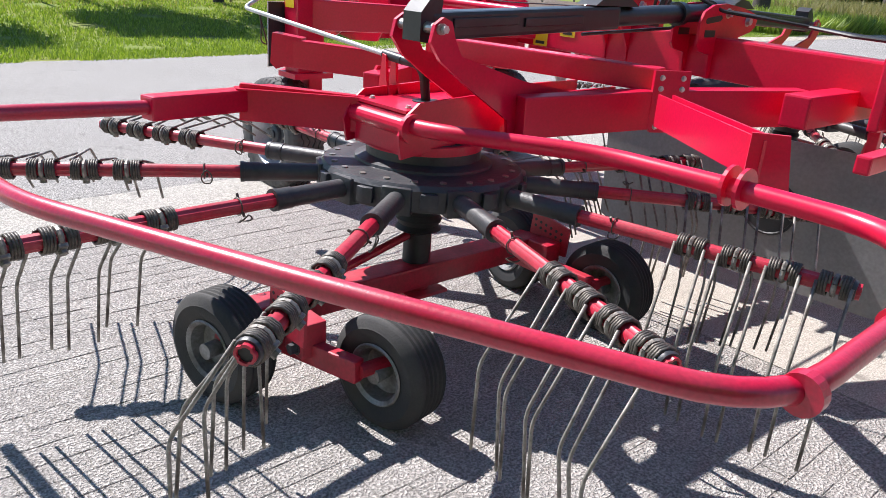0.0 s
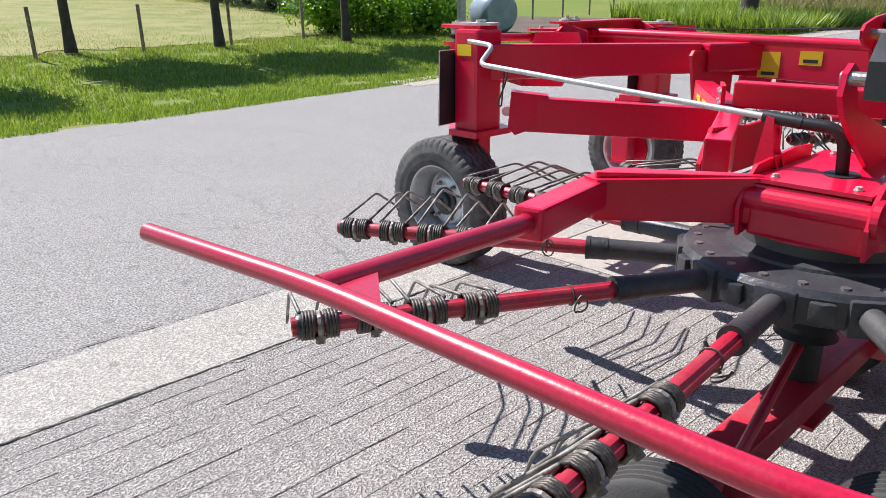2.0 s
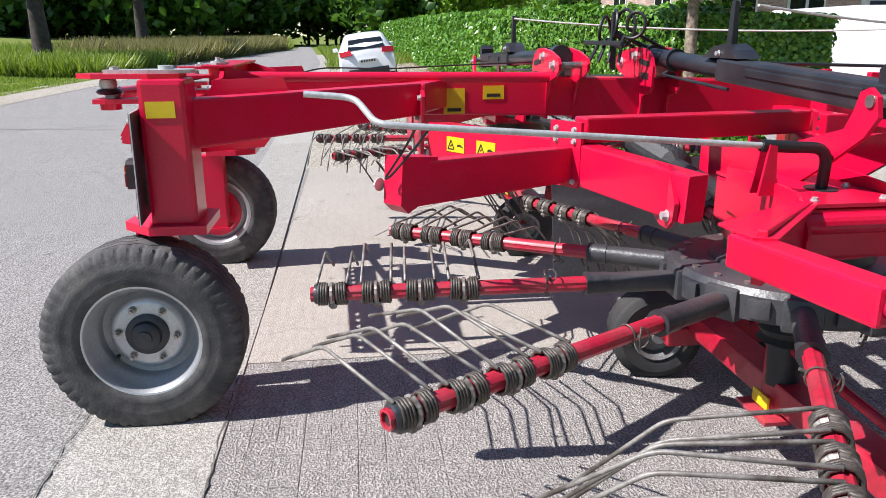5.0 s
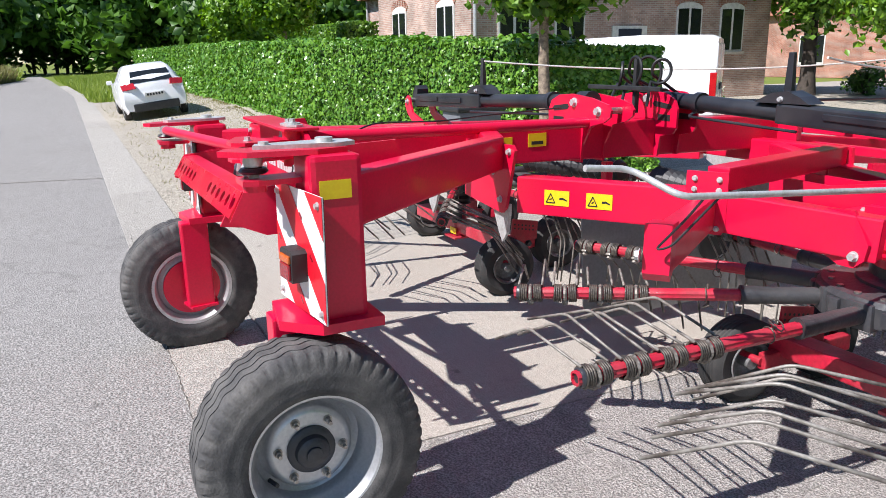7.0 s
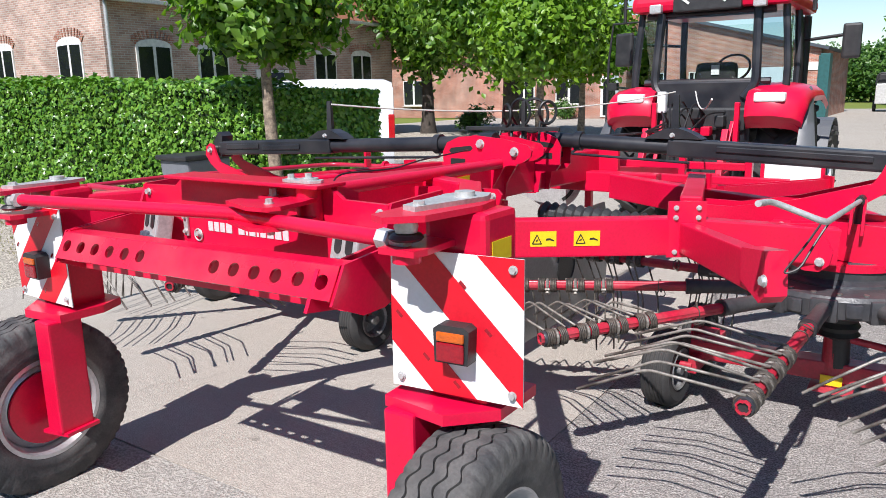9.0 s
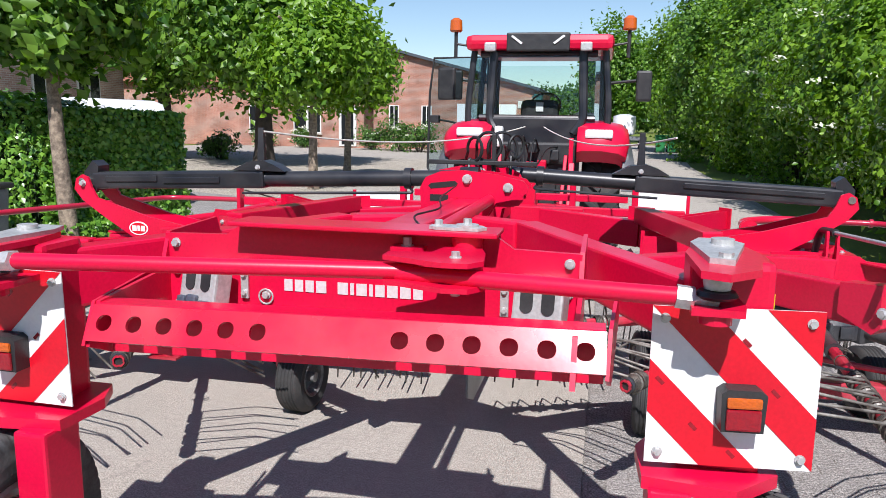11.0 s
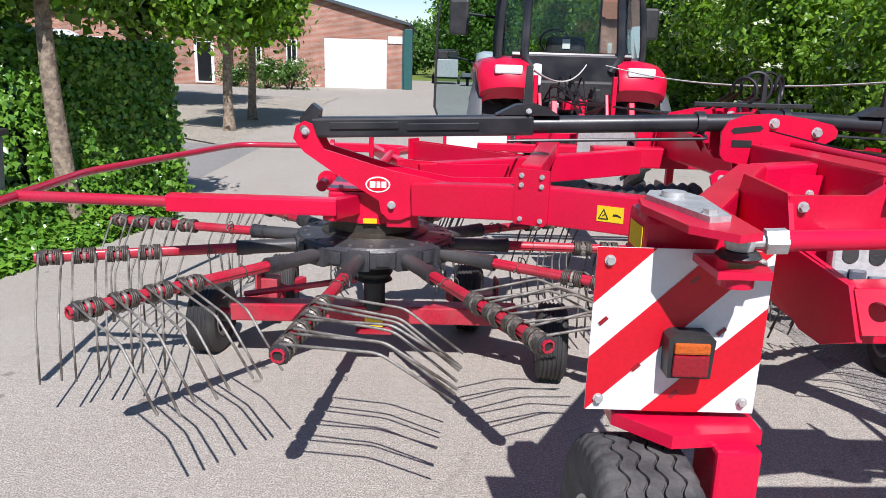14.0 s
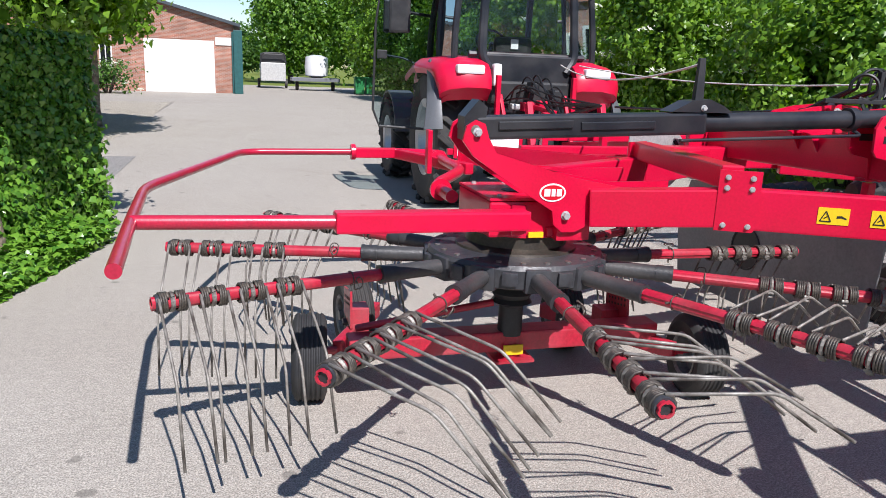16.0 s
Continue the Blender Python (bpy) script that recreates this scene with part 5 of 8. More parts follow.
def ag_wheel(x, y, R, W, lugs, side):
    m = Matrix.Translation((x, y, R)) @ Matrix.Rotation(radians(90), 4, "Y")
    bm = B()
    tyre(bm, R - 0.04, W, R * 0.56, 64, m)
    bmesh.ops.recalc_face_normals(bm, faces=bm.faces)
    ty = part("wheel", bm, TREAD, tractor, "large lugged tractor tyre")
    lug_me = None
    for k in range(lugs):
        for s in (-1, 1):
            a = 2 * math.pi * (k + (0.5 if s > 0 else 0)) / lugs
            mm = m @ Matrix.Rotation(a, 4, "Z") @ Matrix.Translation((R - 0.03, 0, s * W * 0.25)) @ Matrix.Rotation(radians(40 * s), 4, "X")
            if lug_me is None:
                bm = B()
                box(bm, -0.03, 0.035, -0.03, 0.03, -W * 0.32, W * 0.32, None, 0.008)
                lug = part("lug", bm, TREAD, ty)
                lug_me = lug.data
            else:
                lug = new("lug", lug_me)
                lug.parent = ty
            lug.matrix_basis = mm
    bm = B()
    lathe(bm, [(0.05, -W * 0.1), (R * 0.42, -W * 0.12), (R * 0.5, -W * 0.4), (R * 0.57, -W * 0.45), (R * 0.57, W * 0.45), (R * 0.5, W * 0.4), (R * 0.42, W * 0.0), (0.05, W * 0.02)], 44, m)
    part("rim", bm, RIM, ty, smooth=True)


for sx in (-1, 1):
    ag_wheel(sx * 0.78, 1.0, 0.80, 0.46, 20, sx)
    ag_wheel(sx * 0.82, 3.35, 0.58, 0.36, 18, sx)
    # rear fender with lamp
    bm = B()
    prof = [(0.06, 1.37), (-0.01, 1.44), (0.0, 1.56), (0.05, 1.65), (0.13, 1.71), (0.28, 1.75), (0.6, 1.78), (1.2, 1.78), (1.6, 1.66)]
    across = ((0.50, 0.0, 0.0), (0.56, -0.02, 0.02), (0.78, -0.025, 0.025), (0.95, 0.02, -0.02), (1.02, 0.08, -0.08), (1.035, 0.11, -0.13))
    rows_ = [[bm.verts.new((sx * (xa + 0.05 * min(1, i_ / 3) * (xa > 0.9)), a + dy, b + dz * (0.45 + 0.55 * min(1, i_ / 3)))) for i_, (a, b) in enumerate(prof)] for xa, dy, dz in across]
    under = [[bm.verts.new(v.co + Vector((-sx * 0.03 * (k > 3), 0.06, -0.06))) for v in r] for k, r in enumerate(rows_)]
    loop = rows_ + under[::-1]
    for p, q in zip(loop, loop[1:] + loop[:1]):
        for i in range(len(prof) - 1):
            bm.faces.new((p[i], p[i + 1], q[i + 1], q[i]))
    for e in (0, -1):
        bm.faces.new([r[e] for r in loop])
    bmesh.ops.recalc_face_normals(bm, faces=bm.faces)
    fd = part("rear_fender", bm, RED, tractor, "glossy red rear mudguard", smooth=True)
    bm = B()
    box(bm, sx * 0.74 - 0.155, sx * 0.74 + 0.155, -0.03, 0.08, 1.60, 1.70, None, 0.025)
    part("fender_lamp", bm, WHITE, fd, "pale lamp lens")
    bm = B()
    rows_ = []
    for a in np.linspace(radians(168), radians(112), 15):
        wd = 0.04 + 0.15 * (a - radians(112)) / radians(56)
        cs, sn = math.cos(a), math.sin(a)
        rows_.append([bm.verts.new((sx * (1.02 + u), 1.02 + r * cs, 0.76 + r * sn)) for u, r in ((0.0, 1.03), (wd * 0.5, 1.02), (wd, 0.95), (wd, 0.92), (wd * 0.5, 0.985), (0.0, 0.99))])
    for p, q in zip(rows_, rows_[1:]):
        bridge(bm, p, q)
    bm.faces.new(rows_[0])
    bm.faces.new(rows_[-1][::-1])
    bmesh.ops.recalc_face_normals(bm, faces=bm.faces)
    part("fender_flare", bm, FLARE, tractor, "grey plastic mudguard extension", smooth=True)
    bm = B()
    f = plate_frame((sx * 0.82, 3.35, 0), (0, 1, 0), (0, 0, 1))
    ar = [(0.66 * math.cos(a), 0.62 + 0.66 * math.sin(a)) for a in np.linspace(-0.1, math.pi * 0.95, 12)]
    prism(bm, ar + [(a * 0.95, 0.62 + (b - 0.62) * 0.95) for a, b in ar[::-1]], f, 0.34)
    part("front_fender", bm, FLARE, tractor, "dark front mudguard")

# body and cab
bm = B()
box(bm, -0.42, 0.42, 0.3, 1.9, 0.55, 1.25, None, 0.05)
box(bm, -0.30, 0.30, 1.9, 4.1, 0.55, 1.0, None, 0.05)
box(bm, -0.48, 0.48, 0.15, 1.7, 1.25, 1.5, None, 0.03)
body = part("chassis", bm, PLASTIC, tractor)
bm = B()
vs = box(bm, -0.42, 0.42, 2.15, 4.35, 1.0, 1.68, None, 0.12)
for v in vs:
    if v.co.y > 3.5:
        v.co.z -= (v.co.y - 3.5) * 0.15 if v.co.z > 1.4 else 0
        v.co.x *= 0.92
part("bonnet", bm, RED, tractor, smooth=True)
bm = B()
for sx in (-1, 1):
    pipe(bm, bent([(sx * 0.74, 0.34, 1.45), (sx * 0.76, 0.36, 1.95), (sx * 0.70, 0.40, 2.62)], 0.3), 0.035, 8)
    pipe(bm, bent([(sx * 0.40, 0.20, 1.64), (sx * 0.50, 0.23, 1.80), (sx * 0.47, 0.30, 2.60)], 0.12), 0.045, 8)
    pipe(bm, bent([(sx * 0.72, 1.05, 1.4), (sx * 0.74, 1.1, 2.0), (sx * 0.70, 1.15, 2.62)], 0.3), 0.035, 8)
    pipe(bm, bent([(sx * 0.62, 1.95, 1.3), (sx * 0.66, 1.9, 2.0), (sx * 0.62, 1.75, 2.62)], 0.3), 0.04, 8)
pipe(bm, [(-0.62, 0.30, 1.82), (0.62, 0.30, 1.82)], 0.04, 8)
pipe(bm, [(-0.62, 0.34, 2.58), (0.62, 0.34, 2.58)], 0.04, 8)
box(bm, -0.48, 0.48, 0.2, 0.26, 1.15, 1.83, None, 0.02)
part("cab_frame", bm, BLACK, tractor, "black cab frame")
bm = B()
vs = box(bm, -0.78, 0.78, 0.22, 1.95, 2.62, 2.80, None, 0.07)
roof = part("cab_roof", bm, RED, tractor, "red cab roof")
bm = B()
box(bm, -0.33, 0.33, 0.18, 0.5, 2.60, 2.815, None, 0.02)
part("roof_panel", bm, PLASTIC, roof)
for sx in (-1, 1):
    m = Matrix.Translation((sx * 0.22, 0.172, 2.73)) @ Matrix.Rotation(radians(-40 * sx), 4, "Y")
    bm = B()
    box(bm, -0.07, 0.07, -0.004, 0.004, -0.012, 0.012, m)
    part("roof_mark", bm, WHITE, roof)
for sx in (-1, 1):
    bm = B()
    box(bm, sx * 0.5 - 0.06, sx * 0.5 + 0.06, 0.15, 0.24, 2.60, 2.70, None, 0.015)
    part("work_lamp", bm, ZINC, roof, "square work lamp")
    bm = B()
    rod(bm, (sx * 0.93, 0.5, 2.55), (sx * 0.93, 0.5, 2.86), 0.02, 8)
    rod(bm, (sx * 0.93, 0.5, 2.72), (sx * 0.70, 0.5, 2.68), 0.014, 8)
    part("beacon_stalk", bm, PLASTIC, roof)
    bm = B()
    lathe(bm, [(0.055, 2.86), (0.07, 2.88), (0.065, 3.0), (0.03, 3.03)], 18, Matrix.Translation((sx * 0.93, 0.5, 0)))
    part("beacon", bm, AMBER, roof, "orange warning beacon", smooth=True)
    bm = B()
    rod(bm, (sx * 0.70, 1.85, 2.25), (sx * 1.25, 1.75, 2.3), 0.02, 8)
    box(bm, sx * 1.27 - 0.1, sx * 1.27 + 0.1, 1.68, 1.76, 2.02, 2.42, None, 0.03)
    part("mirror", bm, PLASTIC, tractor, "black wing mirror")
for name, pts, g in (("rear_window", [(-0.48, 0.24, 1.86), (0.48, 0.24, 1.86), (0.46, 0.30, 2.56), (-0.46, 0.30, 2.56)], GLASS),
                     ("corner_window", [(0.50, 0.24, 1.68), (0.74, 0.35, 1.68), (0.70, 0.40, 2.56), (0.48, 0.31, 2.56)], GLASS_DOOR),
                     ("corner_window", [(-0.50, 0.24, 1.68), (-0.74, 0.35, 1.68), (-0.70, 0.40, 2.56), (-0.48, 0.31, 2.56)], GLASS_DOOR),
                     ("side_window", [(0.74, 0.37, 1.68), (0.75, 1.05, 1.5), (0.70, 1.12, 2.55), (0.69, 0.42, 2.55)], GLASS),
                     ("side_window", [(-0.74, 0.37, 1.68), (-0.75, 1.05, 1.5), (-0.70, 1.12, 2.55), (-0.69, 0.42, 2.55)], GLASS),
                     ("cab_door", [(0.73, 1.1, 1.2), (0.65, 1.9, 1.2), (0.63, 1.78, 2.55), (0.70, 1.15, 2.55)], GLASS),
                     ("windscreen", [(-0.6, 1.95, 1.65), (0.6, 1.95, 1.65), (0.6, 1.78, 2.55), (-0.6, 1.78, 2.55)], GLASS)):
    bm = B()
    vs = [bm.verts.new(p) for p in pts]
    bm.faces.new(vs)
    w = part(name, bm, g, tractor)
    w.visible_shadow = False
# open glass door hinged at the rear post, swung out
hinge = Vector((-0.70, 1.12, 0))
door_dir = Vector((-0.95, 0.22, 0)).normalized()
bm = B()
out = [(0, 1.0), (0.25, 0.88), (0.80, 0.9), (0.88, 1.1), (0.86, 2.1), (0.80, 2.55), (0.02, 2.55)]
f = plate_frame(hinge, door_dir, (0, 0, 1))
bm.faces.new([bm.verts.new(f @ Vector((a, b, 0))) for a, b in out])
dg = part("cab_door", bm, GLASS_DOOR, tractor, "open tinted glass door")
bm = B()
pipe(bm, [f @ Vector((a, b, 0)) for a, b in out + out[:1]], 0.016, 8)
pipe(bm, bent([f @ Vector((a, b, 0.03)) for a, b in ((0.82, 1.75), (0.4, 1.7), (0.1, 1.35), (0.05, 1.1))], 0.2), 0.014, 8)
box(bm, 0.72, 0.84, 1.7, 1.8, -0.03, 0.05, f, 0.01)
part("door_frame", bm, PLASTIC, dg)
bm = B()
box(bm, 0.45, 0.70, 2.0, 2.42, -0.10, -0.04, f, 0.03)
part("door_mirror", bm, PLASTIC, dg)
# seat, wheel, exhaust, hitch
bm = B()
box(bm, -0.26, 0.26, 0.75, 1.25, 1.45, 1.6, None, 0.05)
box(bm, -0.235, 0.235, 0.72, 0.83, 1.55, 2.0, None, 0.07)
part("seat", bm, PLASTIC, tractor, "black driver's seat")
bm = B()
box(bm, -0.045, 0.045, 0.705, 0.718, 1.86, 1.97)
part("seat_label", bm, WHITE, tractor)
bm = B()
m = Matrix.Translation((0.0, 1.55, 1.95)) @ Matrix.Rotation(radians(55), 4, "X")
pipe(bm, [m @ Vector((0.2 * math.cos(a / 12 * math.pi), 0.2 * math.sin(a / 12 * math.pi), 0)) for a in range(25)], 0.016, 6)
rod(bm, (0, 1.55, 1.95), (0, 1.75, 1.5), 0.03, 8)
part("steering_wheel", bm, PLASTIC, tractor)
bm = B()
rod(bm, (0.72, 2.1, 1.3), (0.72, 2.1, 2.55), 0.055, 16)
pipe(bm, bent([(0.72, 2.1, 2.5), (0.72, 2.1, 2.75), (0.80, 2.05, 2.85)], 0.1), 0.035, 10)
part("exhaust", bm, PLASTIC, tractor)
for sx in (-1, 1):
    for a, b2, w, hh in (((sx * 0.30, 0.3, 0.75), (sx * 0.42, -0.75, 0.72), 0.05, 0.09), ((sx * 0.36, -0.30, 0.78), (sx * 0.38, 0.05, 1.35), 0.04, 0.05), ((sx * 0.44, -0.05, 1.0), (sx * 0.44, -0.05, 1.56), 0.05, 0.06)):
        bm = B()
        beam(bm, a, b2, w, hh, 0.008)
        part("hitch_arm", bm, RED, tractor, "red lift arm of the hitch")
bm = B()
beam(bm, (0, 0.2, 1.25), (0, -0.6, 1.2), 0.05, 0.05, 0.01)
part("top_link", bm, RED, tractor)
bm = B()
box(bm, -0.28, 0.28, 0.0, 0.2, 0.5, 1.12, None, 0.03)
part("rear_axle_housing", bm, PLASTIC, tractor)
for x0, x1, z0, z1, mt in ((-0.12, 0.02, 1.18, 1.28, RED), (0.06, 0.16, 1.2, 1.3, RED), (-0.26, -0.16, 1.2, 1.26, ZINC), (0.2, 0.3, 1.3, 1.42, PLASTIC), (-0.05, 0.05, 1.38, 1.5, PLASTIC)):
    bm = B()
    box(bm, x0, x1, -0.02, 0.12, z0, z1, None, 0.015)
    part("valve_block", bm, mt, tractor)
rng = random.Random(9)
for k in range(9):
    bm = B()
    x0 = rng.uniform(-0.35, 0.35)
    pipe(bm, bent([(x0, 0.15, rng.uniform(1.1, 1.5)), (x0 + rng.uniform(-0.1, 0.1), -0.25, rng.uniform(1.3, 1.7)), (x0 * 0.4, -0.7, rng.uniform(1.1, 1.4)), (0.0, -1.6, 1.33)], 0.2, 5), 0.010, 6)
    part("hose", bm, CABLE, tractor, "black hydraulic hose")
bm = B()
box(bm, -0.46, -0.36, 0.06, 0.17, 1.44, 1.68, None, 0.03)
part("white_canister", bm, WHITE, tractor, "white plastic canister")

for ob in list(tractor.children):
    kind = ob.name.split(".")[0]
    if kind in ("cab_frame", "cab_roof", "rear_window", "corner_window", "side_window", "windscreen"):
        ob.scale = (1.10, 1.0, 0.975)
    elif kind == "rear_fender":
        ob.scale = (1.0, 1.0, 0.975)


# ---- the rotary rake ----
rake = thing("rotary_rake", "large red two-rotor hay rake parked on the yard behind a tractor", "farm machine", (0.04, 1.5, 0))
rake_origin = Matrix.Translation((-0.04, -1.5, 0))


def rp(name, bm, material, parent=None, label="", smooth=False):
    """A part of the rake, given in world coordinates."""
    top = parent is None
    ob = part(name, bm, material, rake if top else parent, label, smooth)
    if top:
        ob.matrix_basis = rake_origin
    return ob


CX = 0.04


def bolts(points, d, r=0.014, h=0.012, parent=None, material=None, name="bolt"):
    """One bolt object at each point."""
    for q in points:
        bm = B()
        bolt(bm, q, d, r, h)
        rp(name, bm, material or ZINC, parent)


# main beam and centre tower
bm = B()
beam(bm, (0.03, 0.02, 1.26), (0.03, 3.26, 1.182), 0.17, 0.21, 0.012)
main_beam = rp("main_beam", bm, RED, label="long red box-section main beam")
for y0, y1, z0, z1 in ((1.095, 1.21, 1.135, 1.27), (1.31, 1.425, 1.21, 1.282)):
    bm = B()
    box(bm, 0.1155, 0.118, y0, y1, z0, z1)
    rp("sticker", bm, YELLOW, main_beam, "yellow warning sticker")
    bm = B()
    box(bm, 0.1182, 0.119, y0 + 0.02, y1 - 0.02, z0 + 0.012, z0 + 0.03)
    rp("print", bm, INK, main_beam)


def tower(y, x_lo, x_hi, pins):
    """Pair of lift brackets on the main beam with their pins."""
    for dy in (-0.075, 0.075):
        bm = B()
        f = plate_frame((0, y + dy, 0), (1, 0, 0), (0, 0, 1))
        out = [(-0.06, 1.10), (0.12, 1.10), (0.13, 1.20), (0.20, 1.31), (0.31, 1.335), (0.36, 1.365), (0.368, 1.40), (0.34, 1.43), (0.2, 1.46), (0.02, 1.477), (-0.10, 1.468), (-0.18, 1.435), (-0.21, 1.38), (-0.205, 1.27), (-0.18, 1.24), (-0.08, 1.22)]
        slots = ([(-0.165, 1.39), (-0.15, 1.405), (-0.02, 1.42), (-0.005, 1.405), (-0.02, 1.39), (-0.15, 1.375)], [(-0.155, 1.345), (-0.055, 1.345), (-0.055, 1.31), (-0.155, 1.31)])
        if x_hi < 0:
            out = [(2 * CX - a, b) for a, b in out][::-1]
            slots = [[(2 * CX - a, b) for a, b in q][::-1] for q in slots]
        prism(bm, out, f, 0.014)
        pl = rp("lift_bracket", bm, RED)
        for q in slots:
            bm = B()
            prism(bm, q, f, 0.018)
            rp("slot", bm, INK, pl, "dark slot")
        s = -1 if dy < 0 else 1
        bolts([(px, y + dy + s * 0.007, pz) for px, pz in pins], (0, s, 0), 0.022, 0.018, pl)
    for px, pz in pins:
        bm = B()
        rod(bm, (px, y - 0.07, pz), (px, y + 0.07, pz), 0.018, 10)
        rp("pin", bm, STEEL)


tower(1.74, -0.15, 0.34, ((0.045, 1.43), (0.262, 1.391)))
tower(2.27, 0.15, -0.34, ((0.035, 1.43), (-0.182, 1.391)))

# lift cylinders: a square guarded barrel, a round rod end and a rope post
for sx, y, x_in, xo in ((-1, 1.745, 0.045, -2.262), (1, 2.27, 0.035, 2.05)):
    o, i = Vector((xo, y, 1.345)), Vector((x_in, y, 1.43))
    d = (i - o).normalized()
    bm = B()
    beam(bm, o + d * 0.02, o + d * 1.13, 0.105, 0.10, 0.014)
    cyl = rp("cylinder_guard", bm, BLACK, label="black square cylinder guard")
    bm = B()
    beam(bm, o + d * 0.12 + Vector((0, sx * 0.056, 0.01)), o + d * 0.46 + Vector((0, sx * 0.056, 0.01)), 0.012, 0.035, 0.004)
    beam(bm, o + d * 0.5 + Vector((0, sx * 0.056, 0.0)), o + d * 0.86 + Vector((0, sx * 0.056, 0.0)), 0.012, 0.035, 0.004)
    beam(bm, o + d * 0.12 - Vector((0, sx * 0.056, -0.01)), o + d * 0.86 - Vector((0, sx * 0.056, -0.01)), 0.012, 0.03, 0.004)
    rp("guard_rail", bm, BLACK, cyl)
    bm = B()
    prism(bm, [(-0.03, -0.05), (0.05, -0.06), (0.07, 0.09), (0.03, 0.12), (-0.03, 0.05)], plate_frame(o + Vector((0, 0.0, 0)), (sx * -1, 0, 0), (0, 0, 1)), 0.1)
    rp("end_cap", bm, BLACK, cyl)
    bm = B()
    rod(bm, o + d * 1.1, i, 0.044, 18)
    barrel = rp("cylinder_barrel", bm, BLACK, label="black round hydraulic barrel", smooth=True)
    bm = B()
    rod(bm, i - d * 0.36, i - d * 0.32, 0.058, 18)
    rp("collar", bm, BLACK, barrel, smooth=True)
    bm = B()
    rod(bm, i - d * 0.05, i + d * 0.05, 0.06, 18)
    rp("collar", bm, BLACK, barrel, smooth=True)
    bm = B()
    pipe(bm, bent([i - d * 0.34 + Vector((0, 0, -0.04)), i - d * 0.3 + Vector((0, -0.05, -0.075)), o + d * 1.0 + Vector((0, -0.05, -0.075))], 0.03), 0.008, 8)
    rp("hose_pipe", bm, BLACK, barrel, smooth=True)
    q = o + d * 1.1
    bm = B()
    beam(bm, q + Vector((0, 0, 0.04)), q + Vector((0, 0, 0.29)), 0.035, 0.05, 0.004, (1, 0, 0), 0.02, 0.03)
    prism(bm, [(-0.16, 0.0), (0.16, 0.0), (0.1, 0.035), (0.03, 0.06), (-0.06, 0.05)], plate_frame(q + Vector((0, 0, 0.05)), (1, 0, 0), (0, 0, 1)), 0.11)
    post = rp("rope_post", bm, BLACK, label="black upright post for the pull rope")
    bm = B()
    bolt(bm, q + Vector((0, -0.056, 0.07)), (0, -1, 0), 0.012)
    rp("bolt", bm, ZINC, post)

